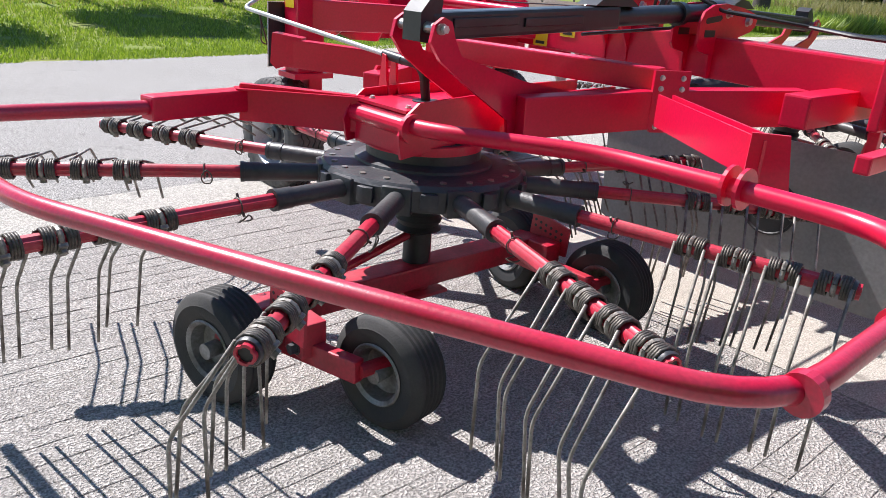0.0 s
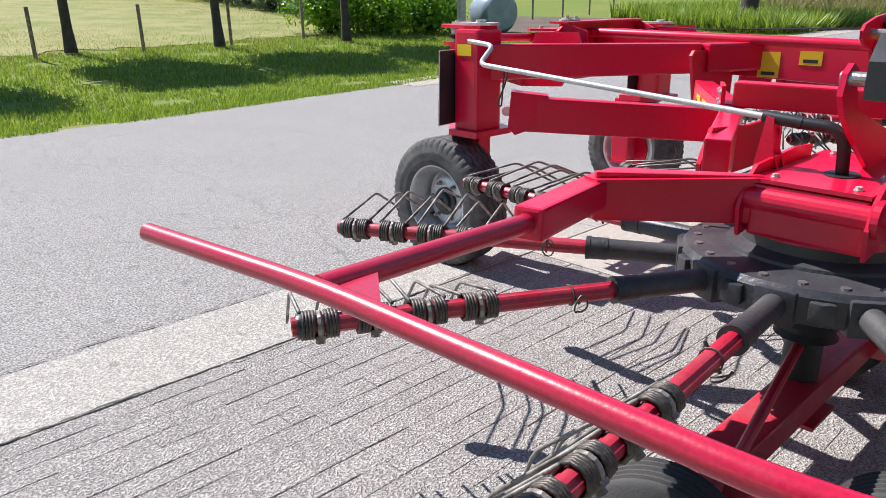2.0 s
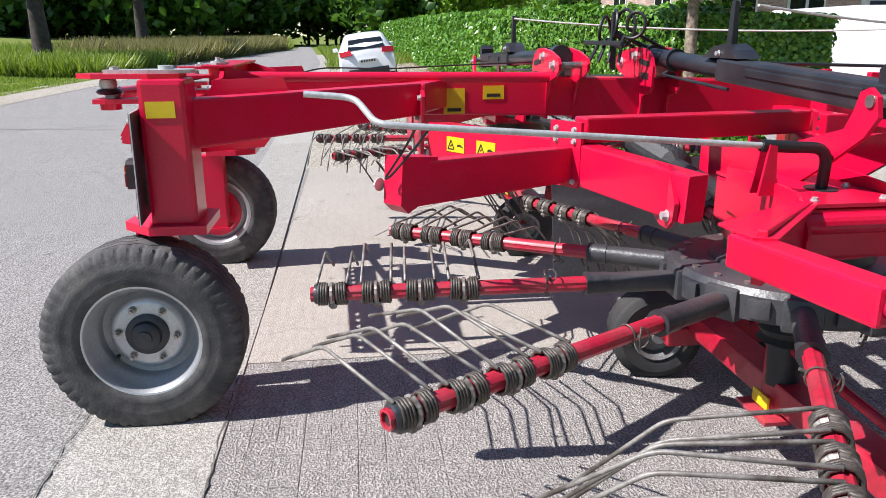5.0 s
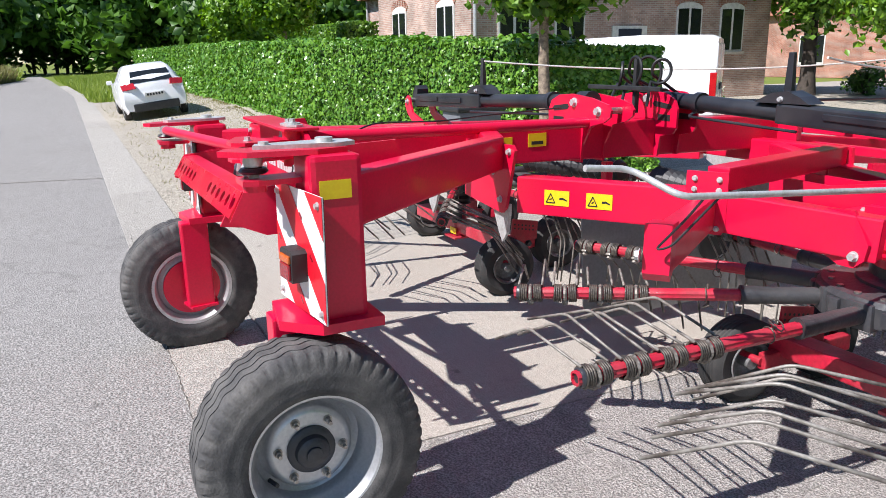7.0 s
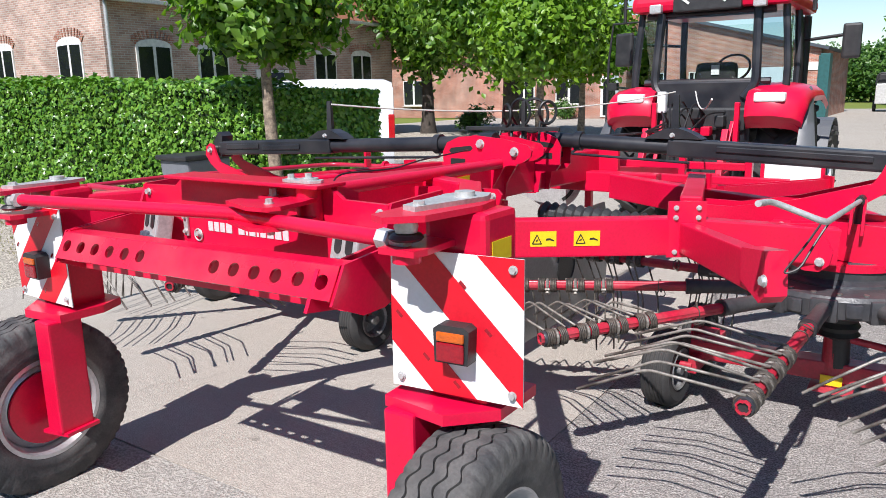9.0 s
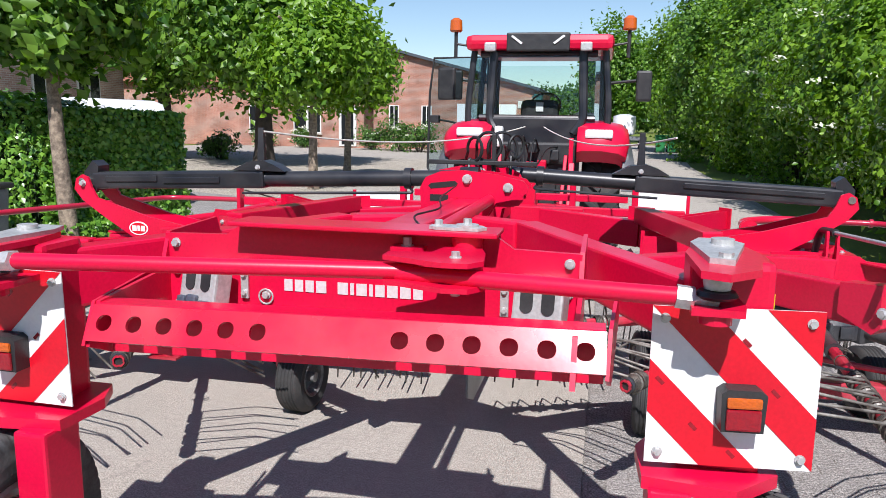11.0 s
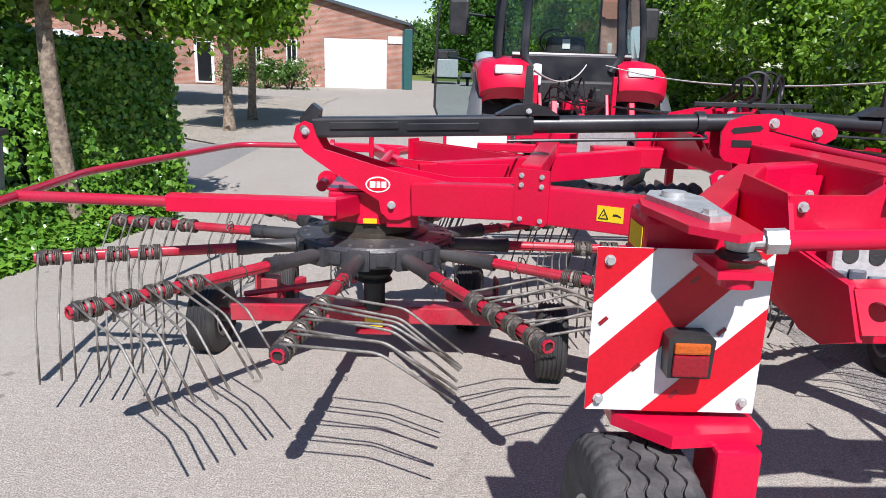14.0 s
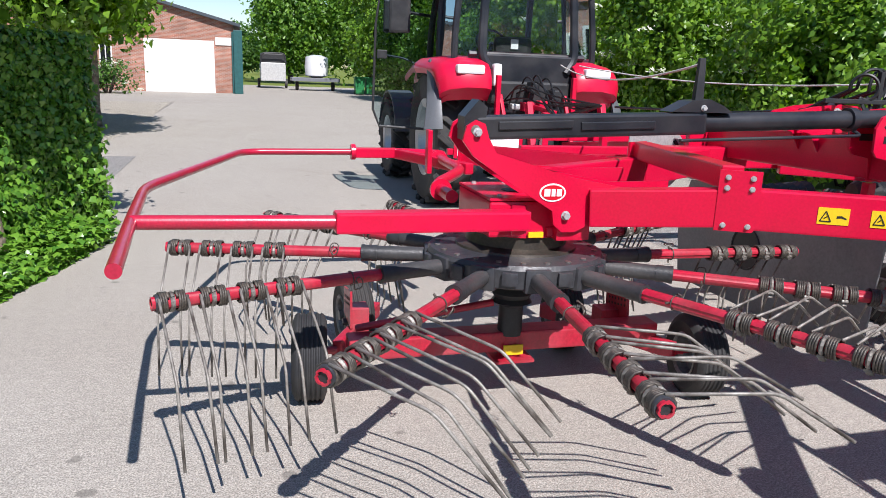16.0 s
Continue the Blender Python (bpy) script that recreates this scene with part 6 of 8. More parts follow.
# rear carrying frame: posts, arms, text plate, bumper
for s, xc, yc in ((1, 1.085, -0.10), (-1, -1.005, -0.17)):
    bm = B()
    box(bm, xc - 0.105, xc + 0.105, yc - 0.10, yc + 0.08, 0.815, 1.39 if s > 0 else 1.342, None, 0.02)
    pst = rp("steering_post", bm, RED, label="red square steering post")
    bm = B()
    prism(bm, [(-0.2, -0.17), (0.03, -0.2), (0.15, -0.08), (0.15, 0.14), (-0.15, 0.14), (-0.21, 0.02)] if s > 0 else [(0.2, -0.17), (0.21, 0.02), (0.15, 0.14), (-0.15, 0.14), (-0.15, -0.08), (-0.03, -0.2)],
          plate_frame((xc, yc - 0.02, 0.812), (1, 0, 0), (0, 1, 0)), 0.035)
    rp("flange", bm, RED, pst)
    # sticker on the outer face
    bm = B()
    xf = xc + s * 0.1065
    box(bm, min(xf, xf + s * 0.002), max(xf, xf + s * 0.002), yc - 0.072, yc + 0.037, 1.246, 1.308)
    rp("sticker", bm, YELLOW, pst, "yellow warning sticker")
    # arm from the post forward to the main beam
    bm = B()
    a, b2 = Vector((xc - s * 0.03, yc + 0.02, 1.207)), Vector((CX + s * 0.40, 0.92, 1.245))
    beam(bm, a, b2, 0.10, 0.20, 0.012, h2=0.155)
    beam(bm, b2 - Vector((s * 0.02, 0, 0)), Vector((CX + s * 0.05, 1.07, 1.245)), 0.10, 0.15, 0.012)
    rp("frame_arm", bm, RED, label="red tapering frame arm")
    # long bolted pivot plate for the side arm
    bm = B()
    f = plate_frame((CX, 0.94, 0), (s, 0, 0), (0, 0, 1))
    prism(bm, [(0.06, 0.99), (0.44, 0.955), (0.475, 0.985), (0.555, 1.265), (0.53, 1.29), (0.06, 1.28)], f, 0.016)
    pv = rp("pivot_plate", bm, RED)
    bolts([(CX + s * u, 0.931, v) for u, v in ((0.51, 1.257), (0.357, 1.148), (0.148, 1.206), (0.43, 1.022))], (0, -1, 0), 0.014, 0.012, pv)
    bm = B()
    prism(bm, [(0.30, 0.98), (0.47, 1.0), (0.45, 0.86), (0.40, 0.80), (0.36, 0.86)], plate_frame((CX, 0.965, 0), (s, 0, 0), (0, 0, 1)), 0.014)
    rp("latch_plate", bm, ZINC, pv, "galvanised latch plate")
    # steering lever, cover and rod end
    dz = 0.0 if s > 0 else -0.048
    bm = B()
    px, py, pz = xc - 0.02, yc - 0.08, 1.365
    prism(bm, [(-0.09, -0.25), (-0.03, -0.28), (0.05, -0.2), (0.09, 0.02), (0.07, 0.13), (-0.07, 0.13), (-0.1, 0.0)] if s > 0 else [(0.09, -0.25), (0.1, 0.0), (0.07, 0.13), (-0.07, 0.13), (-0.09, 0.02), (-0.05, -0.2), (0.03, -0.28)],
          plate_frame((px, py, 1.399 + dz), (1, 0, 0), (0, 1, 0)), 0.018)
    lev = rp("steering_lever", bm, RED)
    bm = B()
    prism(bm, [(-0.06 * s, -0.2), (-0.005 * s, -0.22), (0.06 * s, 0.05), (0.03 * s, 0.12), (-0.05 * s, 0.12), (-0.08 * s, 0.04)], plate_frame((px, py + 0.05, 1.415 + dz), (1, 0, 0), (0, 1, 0)), 0.014)
    rod(bm, (px, py + 0.07, 1.42 + dz), (px, py + 0.07, 1.437 + dz), 0.03, 18)
    rod(bm, (px - s * 0.02, py - 0.13, 1.42 + dz), (px - s * 0.02, py - 0.13, 1.433 + dz), 0.018, 6)
    rp("cover_plate", bm, ZINC, lev, "galvanised cover plate", smooth=True)
    e = Vector((xc - s * 0.06, yc - 0.245, 1.352 + dz))
    bm = B()
    lathe(bm, [(0.015, -0.028), (0.042, -0.024), (0.05, -0.016), (0.042, -0.006), (0.02, -0.002)], 20, Matrix.Translation(e))
    rp("ball_boot", bm, BLACK, lev, smooth=True)
    bm = B()
    lathe(bm, [(0.012, -0.006), (0.03, -0.002), (0.034, 0.014), (0.03, 0.032), (0.012, 0.036)], 20, Matrix.Translation(e))
    rp("ball_joint", bm, ZINC, lev, smooth=True)
    bm = B()
    prism(bm, [(-0.06, -0.05), (0.06, -0.05), (0.07, 0.0), (0.06, 0.2), (-0.06, 0.2)], plate_frame((e.x, e.y, e.z - 0.05), (1, 0, 0), (0, 1, 0)), 0.018)
    rod(bm, (e.x, e.y, e.z - 0.085), (e.x, e.y, e.z - 0.06), 0.04, 18)
    rp("lower_lug", bm, RED, lev)
# text plate with flared head
bm = B()
f = plate_frame((CX, 0.0, 0), (1, 0, 0), (0, 0, 1))
prism(bm, [(-0.69, 1.06), (0.66, 1.06), (0.66, 1.355), (0.46, 1.36), (0.40, 1.40), (-0.41, 1.40), (-0.47, 1.36), (-0.69, 1.355)], f, 0.02)
tp = rp("rear_plate", bm, RED, label="red rear plate with white lettering")
bm = B()
beam(bm, (CX - 0.42, -0.02, 1.408), (CX + 0.42, -0.02, 1.408), 0.15, 0.014, 0.004)
prism(bm, [(0, 0), (0.16, 0.03), (0.16, 0.30), (0, 0.35)], plate_frame((CX - 0.42, 0.01, 1.06), (0.25, 1, 0), (0, 0, 1)), 0.014)
prism(bm, [(0, 0), (0.16, 0.03), (0.16, 0.30), (0, 0.35)], plate_frame((CX + 0.41, 0.01, 1.06), (-0.25, 1, 0), (0, 0, 1)), 0.014)
rp("head_rail", bm, RED, tp)
x = -0.232
for w in (0.028, 0.028, 0.028, 0.034, -0.022, 0.034, 0.012, 0.034, 0.012, 0.03, 0.034, 0.034, 0.03):
    if w > 0:
        bm = B()
        box(bm, x, x + w, -0.0125, -0.0105, 1.188, 1.226)
        rp("letter_block", bm, WHITE_PRINT, tp, "white print block")
    x += abs(w) + 0.008
for xs in (-0.645, 0.70):
    bm = B()
    prism(bm, [(-0.42, 1.09), (-0.36, 1.21), (-0.05, 1.24), (0.0, 1.36), (0.3, 1.37), (0.35, 1.25), (0.2, 1.06), (-0.1, 1.04)], plate_frame((xs, 0, 0), (0, 1, 0), (0, 0, 1)), 0.014)
    sp = rp("side_plate", bm, RED)
    bolts([(xs + (0.035 if xs < 0 else -0.035), -0.011, zz) for zz in (1.325, 1.235, 1.12)], (0, -1, 0), 0.013, 0.012, tp)
    # hatch with two slots and hanging straps beside it
    hx = xs + (0.17 if xs < 0 else -0.115)
    tw = radians(-16 if xs < 0 else -14)
    m = Matrix.Translation((hx, -0.095, 1.19)) @ Matrix.Rotation(tw, 4, "Z") @ Matrix.Rotation(radians(-12), 4, "X")
    bm = B()
    box(bm, -0.075, 0.075, -0.02, 0.05, -0.085, 0.085, m, 0.008)
    ch = rp("wheel_chock_box", bm, ZINC, label="galvanised wheel chock in its holder")
    bm = B()
    for u in (-0.032, 0.032):
        for k in range(2):
            prism(bm, [(u + 0.02 * math.cos(t * math.pi / 7), 0.02 + (0.045 if math.sin(t * math.pi / 7) > 0 else -0.0) + 0.02 * math.sin(t * math.pi / 7)) for t in range(14)], m @ plate_frame((0, -0.0215 - k * 0.0006, 0), (1, 0, 0), (0, 0, 1)), 0.002)
    rp("slot", bm, PLASTIC, ch, "dark slot")
    bm = B()
    for u, w, z0 in ((-0.055, 0.018, -0.020), (-0.012, 0.022, -0.014), (0.038, 0.024, -0.028)):
        box(bm, u - w, u + w, -0.034, -0.012, -0.105, z0, m, 0.008)
    rp("pad", bm, CHOCK_PAD, ch, "dark blue-grey plastic pad")
    bm = B()
    bx = hx + (0.108 if xs < 0 else -0.108)
    box(bm, bx - 0.013, bx + 0.013, -0.022, -0.0105, 1.155, 1.255, None, 0.003)
    br_ = rp("chock_bracket", bm, ZINC, tp, "small galvanised bracket")
    bolts([(bx, -0.022, zz) for zz in (1.175, 1.235)], (0, -1, 0), 0.009, 0.008, tp)
bm = B()
m = Matrix.Translation((-0.295, -0.016, 1.165)) @ Matrix.Rotation(radians(90), 4, "X")
pipe(bm, [m @ Vector((0.024 * math.cos(a / 8 * math.pi), 0.024 * math.sin(a / 8 * math.pi), 0)) for a in range(17)], 0.003, 6)
bolt(bm, (-0.295, -0.011, 1.17), (0, -1, 0), 0.012)
rp("split_ring", bm, ZINC, tp)


def holed_strip(bm, p0, p1, up, holes, r, t, w):
    """Strip from p0 to p1 with round holes through it."""
    p0, p1, up = Vector(p0), Vector(p1), Vector(up).normalized()
    L = (p1 - p0).length
    m = plate_frame(p0, p1 - p0, up)
    cells = []
    for h in holes:
        cells.append((h - r * 1.5, h + r * 1.5, h))
    cur = 0.0
    k = 24

    def quad(a, b):
        for z in (-t / 2, t / 2):
            v = [bm.verts.new(m @ Vector(q)) for q in ((a, -w / 2, z), (b, -w / 2, z), (b, w / 2, z), (a, w / 2, z))]
            bm.faces.new(v if z > 0 else v[::-1])
        for y in (-w / 2, w / 2):
            v = [bm.verts.new(m @ Vector(q)) for q in ((a, y, -t / 2), (b, y, -t / 2), (b, y, t / 2), (a, y, t / 2))]
            bm.faces.new(v)
    for a, b, h in cells:
        quad(cur, a)
        cur = b
        hw, hh = (b - a) / 2, w / 2
        inner, outer = [], []
        for i in range(k):
            an = 2 * math.pi * i / k
            c, s_ = math.cos(an), math.sin(an)
            sc = 1 / max(abs(c), abs(s_))
            lobe = r * (0.98 + 0.02 * math.cos(4 * an + math.pi))
            inner.append((h + lobe * c, lobe * s_))
            outer.append((h + c * sc * hw, s_ * sc * hh))
        for z in (-t / 2, t / 2):
            vi = [bm.verts.new(m @ Vector((*q, z))) for q in inner]
            vo = [bm.verts.new(m @ Vector((*q, z))) for q in outer]
            for i in range(k):
                j = (i + 1) % k
                bm.faces.new((vi[i], vi[j], vo[j], vo[i]) if z < 0 else (vi[i], vo[i], vo[j], vi[j]))
        lo = [bm.verts.new(m @ Vector((*q, -t / 2))) for q in inner]
        hi = [bm.verts.new(m @ Vector((*q, t / 2))) for q in inner]
        bridge(bm, lo, hi)
        for y in (-w / 2, w / 2):
            bm.faces.new([bm.verts.new(m @ Vector(q)) for q in ((a, y, -t / 2), (b, y, -t / 2), (b, y, t / 2), (a, y, t / 2))])
    quad(cur, L)
    for x in (0.0, L):
        bm.faces.new([bm.verts.new(m @ Vector(q)) for q in ((x, -w / 2, -t / 2), (x, w / 2, -t / 2), (x, w / 2, t / 2), (x, -w / 2, t / 2))])
    bmesh.ops.remove_doubles(bm, verts=bm.verts, dist=1e-5)
    bmesh.ops.recalc_face_normals(bm, faces=bm.faces)


bl, br = Vector((-0.648, -0.398, 1.155)), Vector((0.778, -0.368, 1.176))
holes = [0.047 + 0.0925 * k for k in range(6)] + [0.903 + 0.0945 * k for k in range(6)]
bm = B()
holed_strip(bm, bl, br, (0, 0.60, 1), holes, 0.0245, 0.010, 0.108)
bump = rp("bumper_face", bm, RED_GLOSS, label="scuffed red bumper plate with round holes")
# folded channel behind the face
bm = B()
beam(bm, bl + Vector((0.004, 0.09, -0.048)), br + Vector((-0.004, 0.09, -0.048)), 0.010, 0.125, 0.002)
beam(bm, bl + Vector((0.004, 0.062, 0.046)), br + Vector((-0.004, 0.062, 0.046)), 0.075, 0.010, 0.002)
rp("bumper_channel", bm, RED, bump)
for s_, p in ((1, br), (-1, bl)):
    bm = B()
    prism(bm, [(-0.03, -0.06), (0.03, 0.055), (0.36, 0.09), (0.42, -0.02), (0.2, -0.115), (0.1, -0.118)], plate_frame(p + Vector((s_ * 0.006, 0, 0)), (s_ * 0.06, 1, 0), (0, 0, 1)), 0.010)
    rp("bumper_end", bm, RED, bump)
# tie rods and centre lever
bm = B()
rod(bm, (-0.885, -0.428, 1.325), (0.26, -0.205, 1.318), 0.024, 16)
rp("tie_rod", bm, RED, smooth=True)
bm = B()
rod(bm, (0.20, -0.215, 1.312), (0.965, -0.345, 1.325), 0.024, 16)
rp("tie_rod", bm, RED, smooth=True)
for p, q in (((-0.955, -0.415, 1.318), (-0.875, -0.427, 1.325)), ((1.03, -0.345, 1.318), (0.955, -0.345, 1.325))):
    bm = B()
    rod(bm, p, q, 0.017, 12)
    v = Vector(q) - Vector(p)
    rod(bm, Vector(q) - v * 0.25, Vector(q) + v * 0.3, 0.03, 6)
    rp("rod_end_nut", bm, ZINC)
bm = B()
for zz in (1.292, 1.36):
    prism(bm, [(-0.20, -0.005), (-0.02, -0.075), (0.05, -0.07), (0.085, -0.02), (0.07, 0.10), (0.03, 0.24), (-0.05, 0.24), (-0.08, 0.08), (-0.20, 0.05)], plate_frame((0.365, -0.235, zz), (1, 0, 0), (0, 1, 0)), 0.014)
lev = rp("centre_lever", bm, RED, label="red steering lever")
bm = B()
rod(bm, (0.363, -0.032, 1.25), (0.363, -0.032, 1.412), 0.047, 18)
rp("lever_pivot", bm, RED, lev, smooth=True)
bm = B()
prism(bm, [(-0.115, -0.02), (-0.09, -0.035), (0.035, -0.035), (0.055, 0.0), (0.035, 0.035), (-0.09, 0.035), (-0.115, 0.02)], plate_frame((0.365, -0.03, 1.4205), (1, 0, 0), (0, 1, 0)), 0.009)
rod(bm, (0.363, -0.032, 1.425), (0.363, -0.032, 1.432), 0.034, 18)
rp("keeper_plate", bm, ZINC, lev, "galvanised keeper plate", smooth=False)
bolts([(0.368, -0.228, 1.367), (0.363, -0.032, 1.432), (0.275, -0.03, 1.425)], (0, 0, 1), 0.014, 0.014, lev)
bolts([(0.368, -0.228, 1.285)], (0, 0, -1), 0.015, 0.02, lev)
bm = B()
prism(bm, [(-0.045, -0.035), (0.03, -0.05), (0.055, -0.02), (0.055, 0.10), (-0.045, 0.12)], plate_frame((0.18, -0.03, 1.352), (1, 0, 0), (0, 1, 0)), 0.014)
lug = rp("rod_lug", bm, RED)
bolts([(0.18, -0.033, 1.359)], (0, 0, 1), 0.016, 0.024, lug)
bm = B()
rod(bm, (0.182, -0.01, 1.345), (0.165, 1.70, 1.325), 0.028, 14)
rp("steering_rod", bm, RED, smooth=True)
bm = B()
pipe(bm, bent([(0.0, 1.6, 1.40), (0.02, 1.1, 1.385), (0.10, 0.8, 1.375), (0.06, 0.45, 1.385), (0.16, 0.3, 1.35)], 0.1, 5), 0.004, 6)
rp("hose", bm, CABLE, main_beam, "thin black hose on the beam", smooth=True)


# warning panels with lamps
def panel(xc, yc, zc, yaw, lean, mirror):
    m = Matrix.Translation((xc, yc, zc)) @ Matrix.Rotation(radians(yaw), 4, "Z") @ Matrix.Rotation(radians(lean), 4, "X")
    S = 0.2115
    bm = B()
    box(bm, -S, S, -0.002, 0.002, -S, S, m)
    pn = rp("warning_panel", bm, WHITE, label="square red and white striped warning panel")

    bm = B()
    box(bm, -S + 0.004, S - 0.004, 0.0025, 0.006, -S + 0.004, S - 0.004, m)
    rp("panel_back", bm, PLASTIC, pn, "dark steel back of the panel")

    def clip(poly, a, b, c):
        out = []
        for i, p in enumerate(poly):
            q = poly[i - 1]
            dp, dq = a * p[0] + b * p[1] - c, a * q[0] + b * q[1] - c
            if (dp >= 0) != (dq >= 0):
                t = dq / (dq - dp)
                out.append((q[0] + t * (p[0] - q[0]), q[1] + t * (p[1] - q[1])))
            if dp >= 0:
                out.append(p)
        return out
    st = S * 2 / 3
    sg = 1 if mirror else -1
    for k in (0, 2, 4):
        poly = [(-S, -S), (S, -S), (S, S), (-S, S)]
        poly = clip(poly, sg, -1, -2 * S + k * st)
        poly = clip(poly, -sg, 1, 2 * S - (k + 1) * st)
        if len(poly) > 2:
            bm = B()
            prism(bm, poly, m @ plate_frame((0, -0.0035, 0), (1, 0, 0), (0, 0, 1)), 0.001)
            rp("red_stripe", bm, FILM_RED, pn)
    bolts([m @ Vector((u, -0.004, v)) for u in (-0.18, 0.18) for v in (-0.18, 0.18)], m.to_3x3() @ Vector((0, -1, 0)), 0.011, 0.008, pn)
    for u, v in ((-0.1, -0.1), (0.02, 0.13), (0.1, 0.0), (0.0, -0.17), (-0.19, 0.02)):
        w = plate_frame((u, -0.0046, v), (1, 0, sg), (0, 0, 1))
        bm = B()
        prism(bm, [(-0.004, -0.005), (0.022, -0.005), (0.022, 0.005), (-0.004, 0.005)], m @ w, 0.0006)
        rp("print_mark", bm, REDLENS, pn)
    # lamp
    lm = m @ Matrix.Translation((0.02 if mirror else 0.015, -0.004, -0.045))
    bm = B()
    prism(bm, [(-0.052, -0.05), (0.052, -0.05), (0.056, 0.048), (0.04, 0.06), (-0.04, 0.06), (-0.056, 0.048)], lm @ plate_frame((0, -0.027, 0), (1, 0, 0), (0, 0, 1)), 0.054)
    lamp = rp("rear_lamp", bm, PLASTIC, pn, "black rear lamp with amber and red lens")
    bm = B()
    box(bm, -0.043, 0.043, -0.064, -0.052, 0.014, 0.042, lm, 0.006)
    rp("amber_lens", bm, AMBER, pn, "amber lens")
    bm = B()
    box(bm, -0.043, 0.043, -0.064, -0.052, -0.044, 0.012, lm, 0.006)
    rp("red_lens", bm, REDLENS, pn, "red lens")


panel(1.10, -0.225, 1.065, 6, -1, False)
panel(-1.02, -0.298, 1.06, -1, 1, True)


# wheels
def road_wheel(xc, yc, s):
    """Carrying wheel: zigzag-grooved tyre on a silver six-stud rim. s: the side its dish faces."""
    R, W = 0.394, 0.255
    m = Matrix.Translation((xc, yc, 0.374)) @ Matrix.Rotation(radians(90) * s, 4, "Y")
    bm = B()
    n = 300
    half = W / 2
    side = [(0.222, -half * 0.78), (0.24, -half * 0.92), (0.262, -half * 0.975), (0.268, -half * 0.965), (0.30, -half), (0.322, -half), (0.326, -half * 0.985), (R - 0.04, -half * 0.97), (R - 0.022, -half * 0.93), (R - 0.008, -half * 0.84)]
    cross = [(R - 0.003, -0.100)]
    for c in (-0.066, -0.022, 0.022, 0.066):
        bow = 0.003 * (1 - (c / 0.08) ** 2)
        cross += [(R + bow, c - 0.0042), (R - 0.010, c - 0.0028), (R - 0.010, c + 0.0028), (R + bow, c + 0.0042)]
    cross.append((R - 0.003, 0.100))
    ns = len(side)
    full = side + cross + [(r, -z) for r, z in side[::-1]]
    rings = []
    for i in range(n):
        a = 2 * math.pi * i / n
        wob = 0.009 * math.sin(2 * math.pi * i / 10)
        cut = i % 6 < 2
        ringv = []
        for j, (r, z) in enumerate(full):
            edge = min(j, len(full) - 1 - j)
            zz = z + (wob if edge > ns else 0)
            rr = r
            if cut and ns - 3 <= edge <= ns:
                rr -= (0.0, 0.006, 0.009, 0.005)[edge - ns + 3]
                zz *= 0.985
            p = m @ Vector((rr * math.cos(a), rr * math.sin(a), zz))
            p.z = max(p.z, 0.003)
            ringv.append(bm.verts.new(p))
        rings.append(ringv)
    k = len(full)
    for i in range(n):
        p, q = rings[i], rings[(i + 1) % n]
        for j in range(k - 1):
            bm.faces.new((p[j], q[j], q[j + 1], p[j + 1]))
        bm.faces.new((p[k - 1], q[k - 1], q[0], p[0]))
    bmesh.ops.recalc_face_normals(bm, faces=bm.faces)
    ty = rp("tyre", bm, RUBBER_OLD, label="dusty black tyre with zigzag grooves", smooth=True)
    bm = B()
    lathe(bm, [(0.226, -0.10), (0.232, -0.112), (0.215, -0.112), (0.205, -0.10), (0.196, -0.05), (0.19, -0.02), (0.192, 0.03), (0.208, 0.055), (0.212, 0.085), (0.226, 0.110), (0.234, 0.112), (0.236, 0.106), (0.227, 0.092), (0.218, 0.05), (0.206, 0.0), (0.21, -0.08)], 64, m, closed=True)
    lathe(bm, [(0.02, 0.0), (0.128, 0.0), (0.142, -0.012), (0.150, -0.05), (0.166, -0.068), (0.194, -0.05), (0.194, -0.035), (0.172, -0.052), (0.162, -0.042), (0.154, 0.0), (0.142, 0.014), (0.128, 0.018), (0.02, 0.018)], 64, m, closed=True)
    bmesh.ops.recalc_face_normals(bm, faces=bm.faces)
    rp("rim", bm, RIM, ty, "silver steel rim", smooth=True)
    bm = B()
    lathe(bm, [(0.086, 0.018), (0.086, 0.032), (0.078, 0.038), (0.062, 0.040), (0.058, 0.062), (0.048, 0.07), (0.02, 0.072)], 32, m)
    lathe(bm, [(0.03, 0.07), (0.03, 0.082), (0.018, 0.085)], 20, m)
    rp("hub", bm, GREASY, ty, "black greasy hub", smooth=True)
    for i in range(6):
        a = radians(60 * i + 25)
        p = m @ Vector((0.116 * math.cos(a), 0.116 * math.sin(a), 0.018))
        d = m.to_3x3() @ Vector((0, 0, 1))
        bm = B()
        bolt(bm, p, d, 0.014, 0.018)
        rod(bm, p + d * 0.017, p + d * 0.038, 0.0075, 8)
        rp("wheel_nut", bm, STEEL, ty)
    bm = B()
    rod(bm, m @ Vector((0.182 * math.cos(-0.9), 0.182 * math.sin(-0.9), -0.03)), m @ Vector((0.165 * math.cos(-0.9), 0.165 * math.sin(-0.9), 0.035)), 0.008, 8)
    rp("valve", bm, PLASTIC, ty)
    bm = B()
    lathe(bm, [(0.01, -0.075), (0.165, -0.075), (0.165, -0.09), (0.01, -0.095)], 48, m)
    rp("brake_disc", bm, RED, ty, "red wheel disc", smooth=True)
    return ty


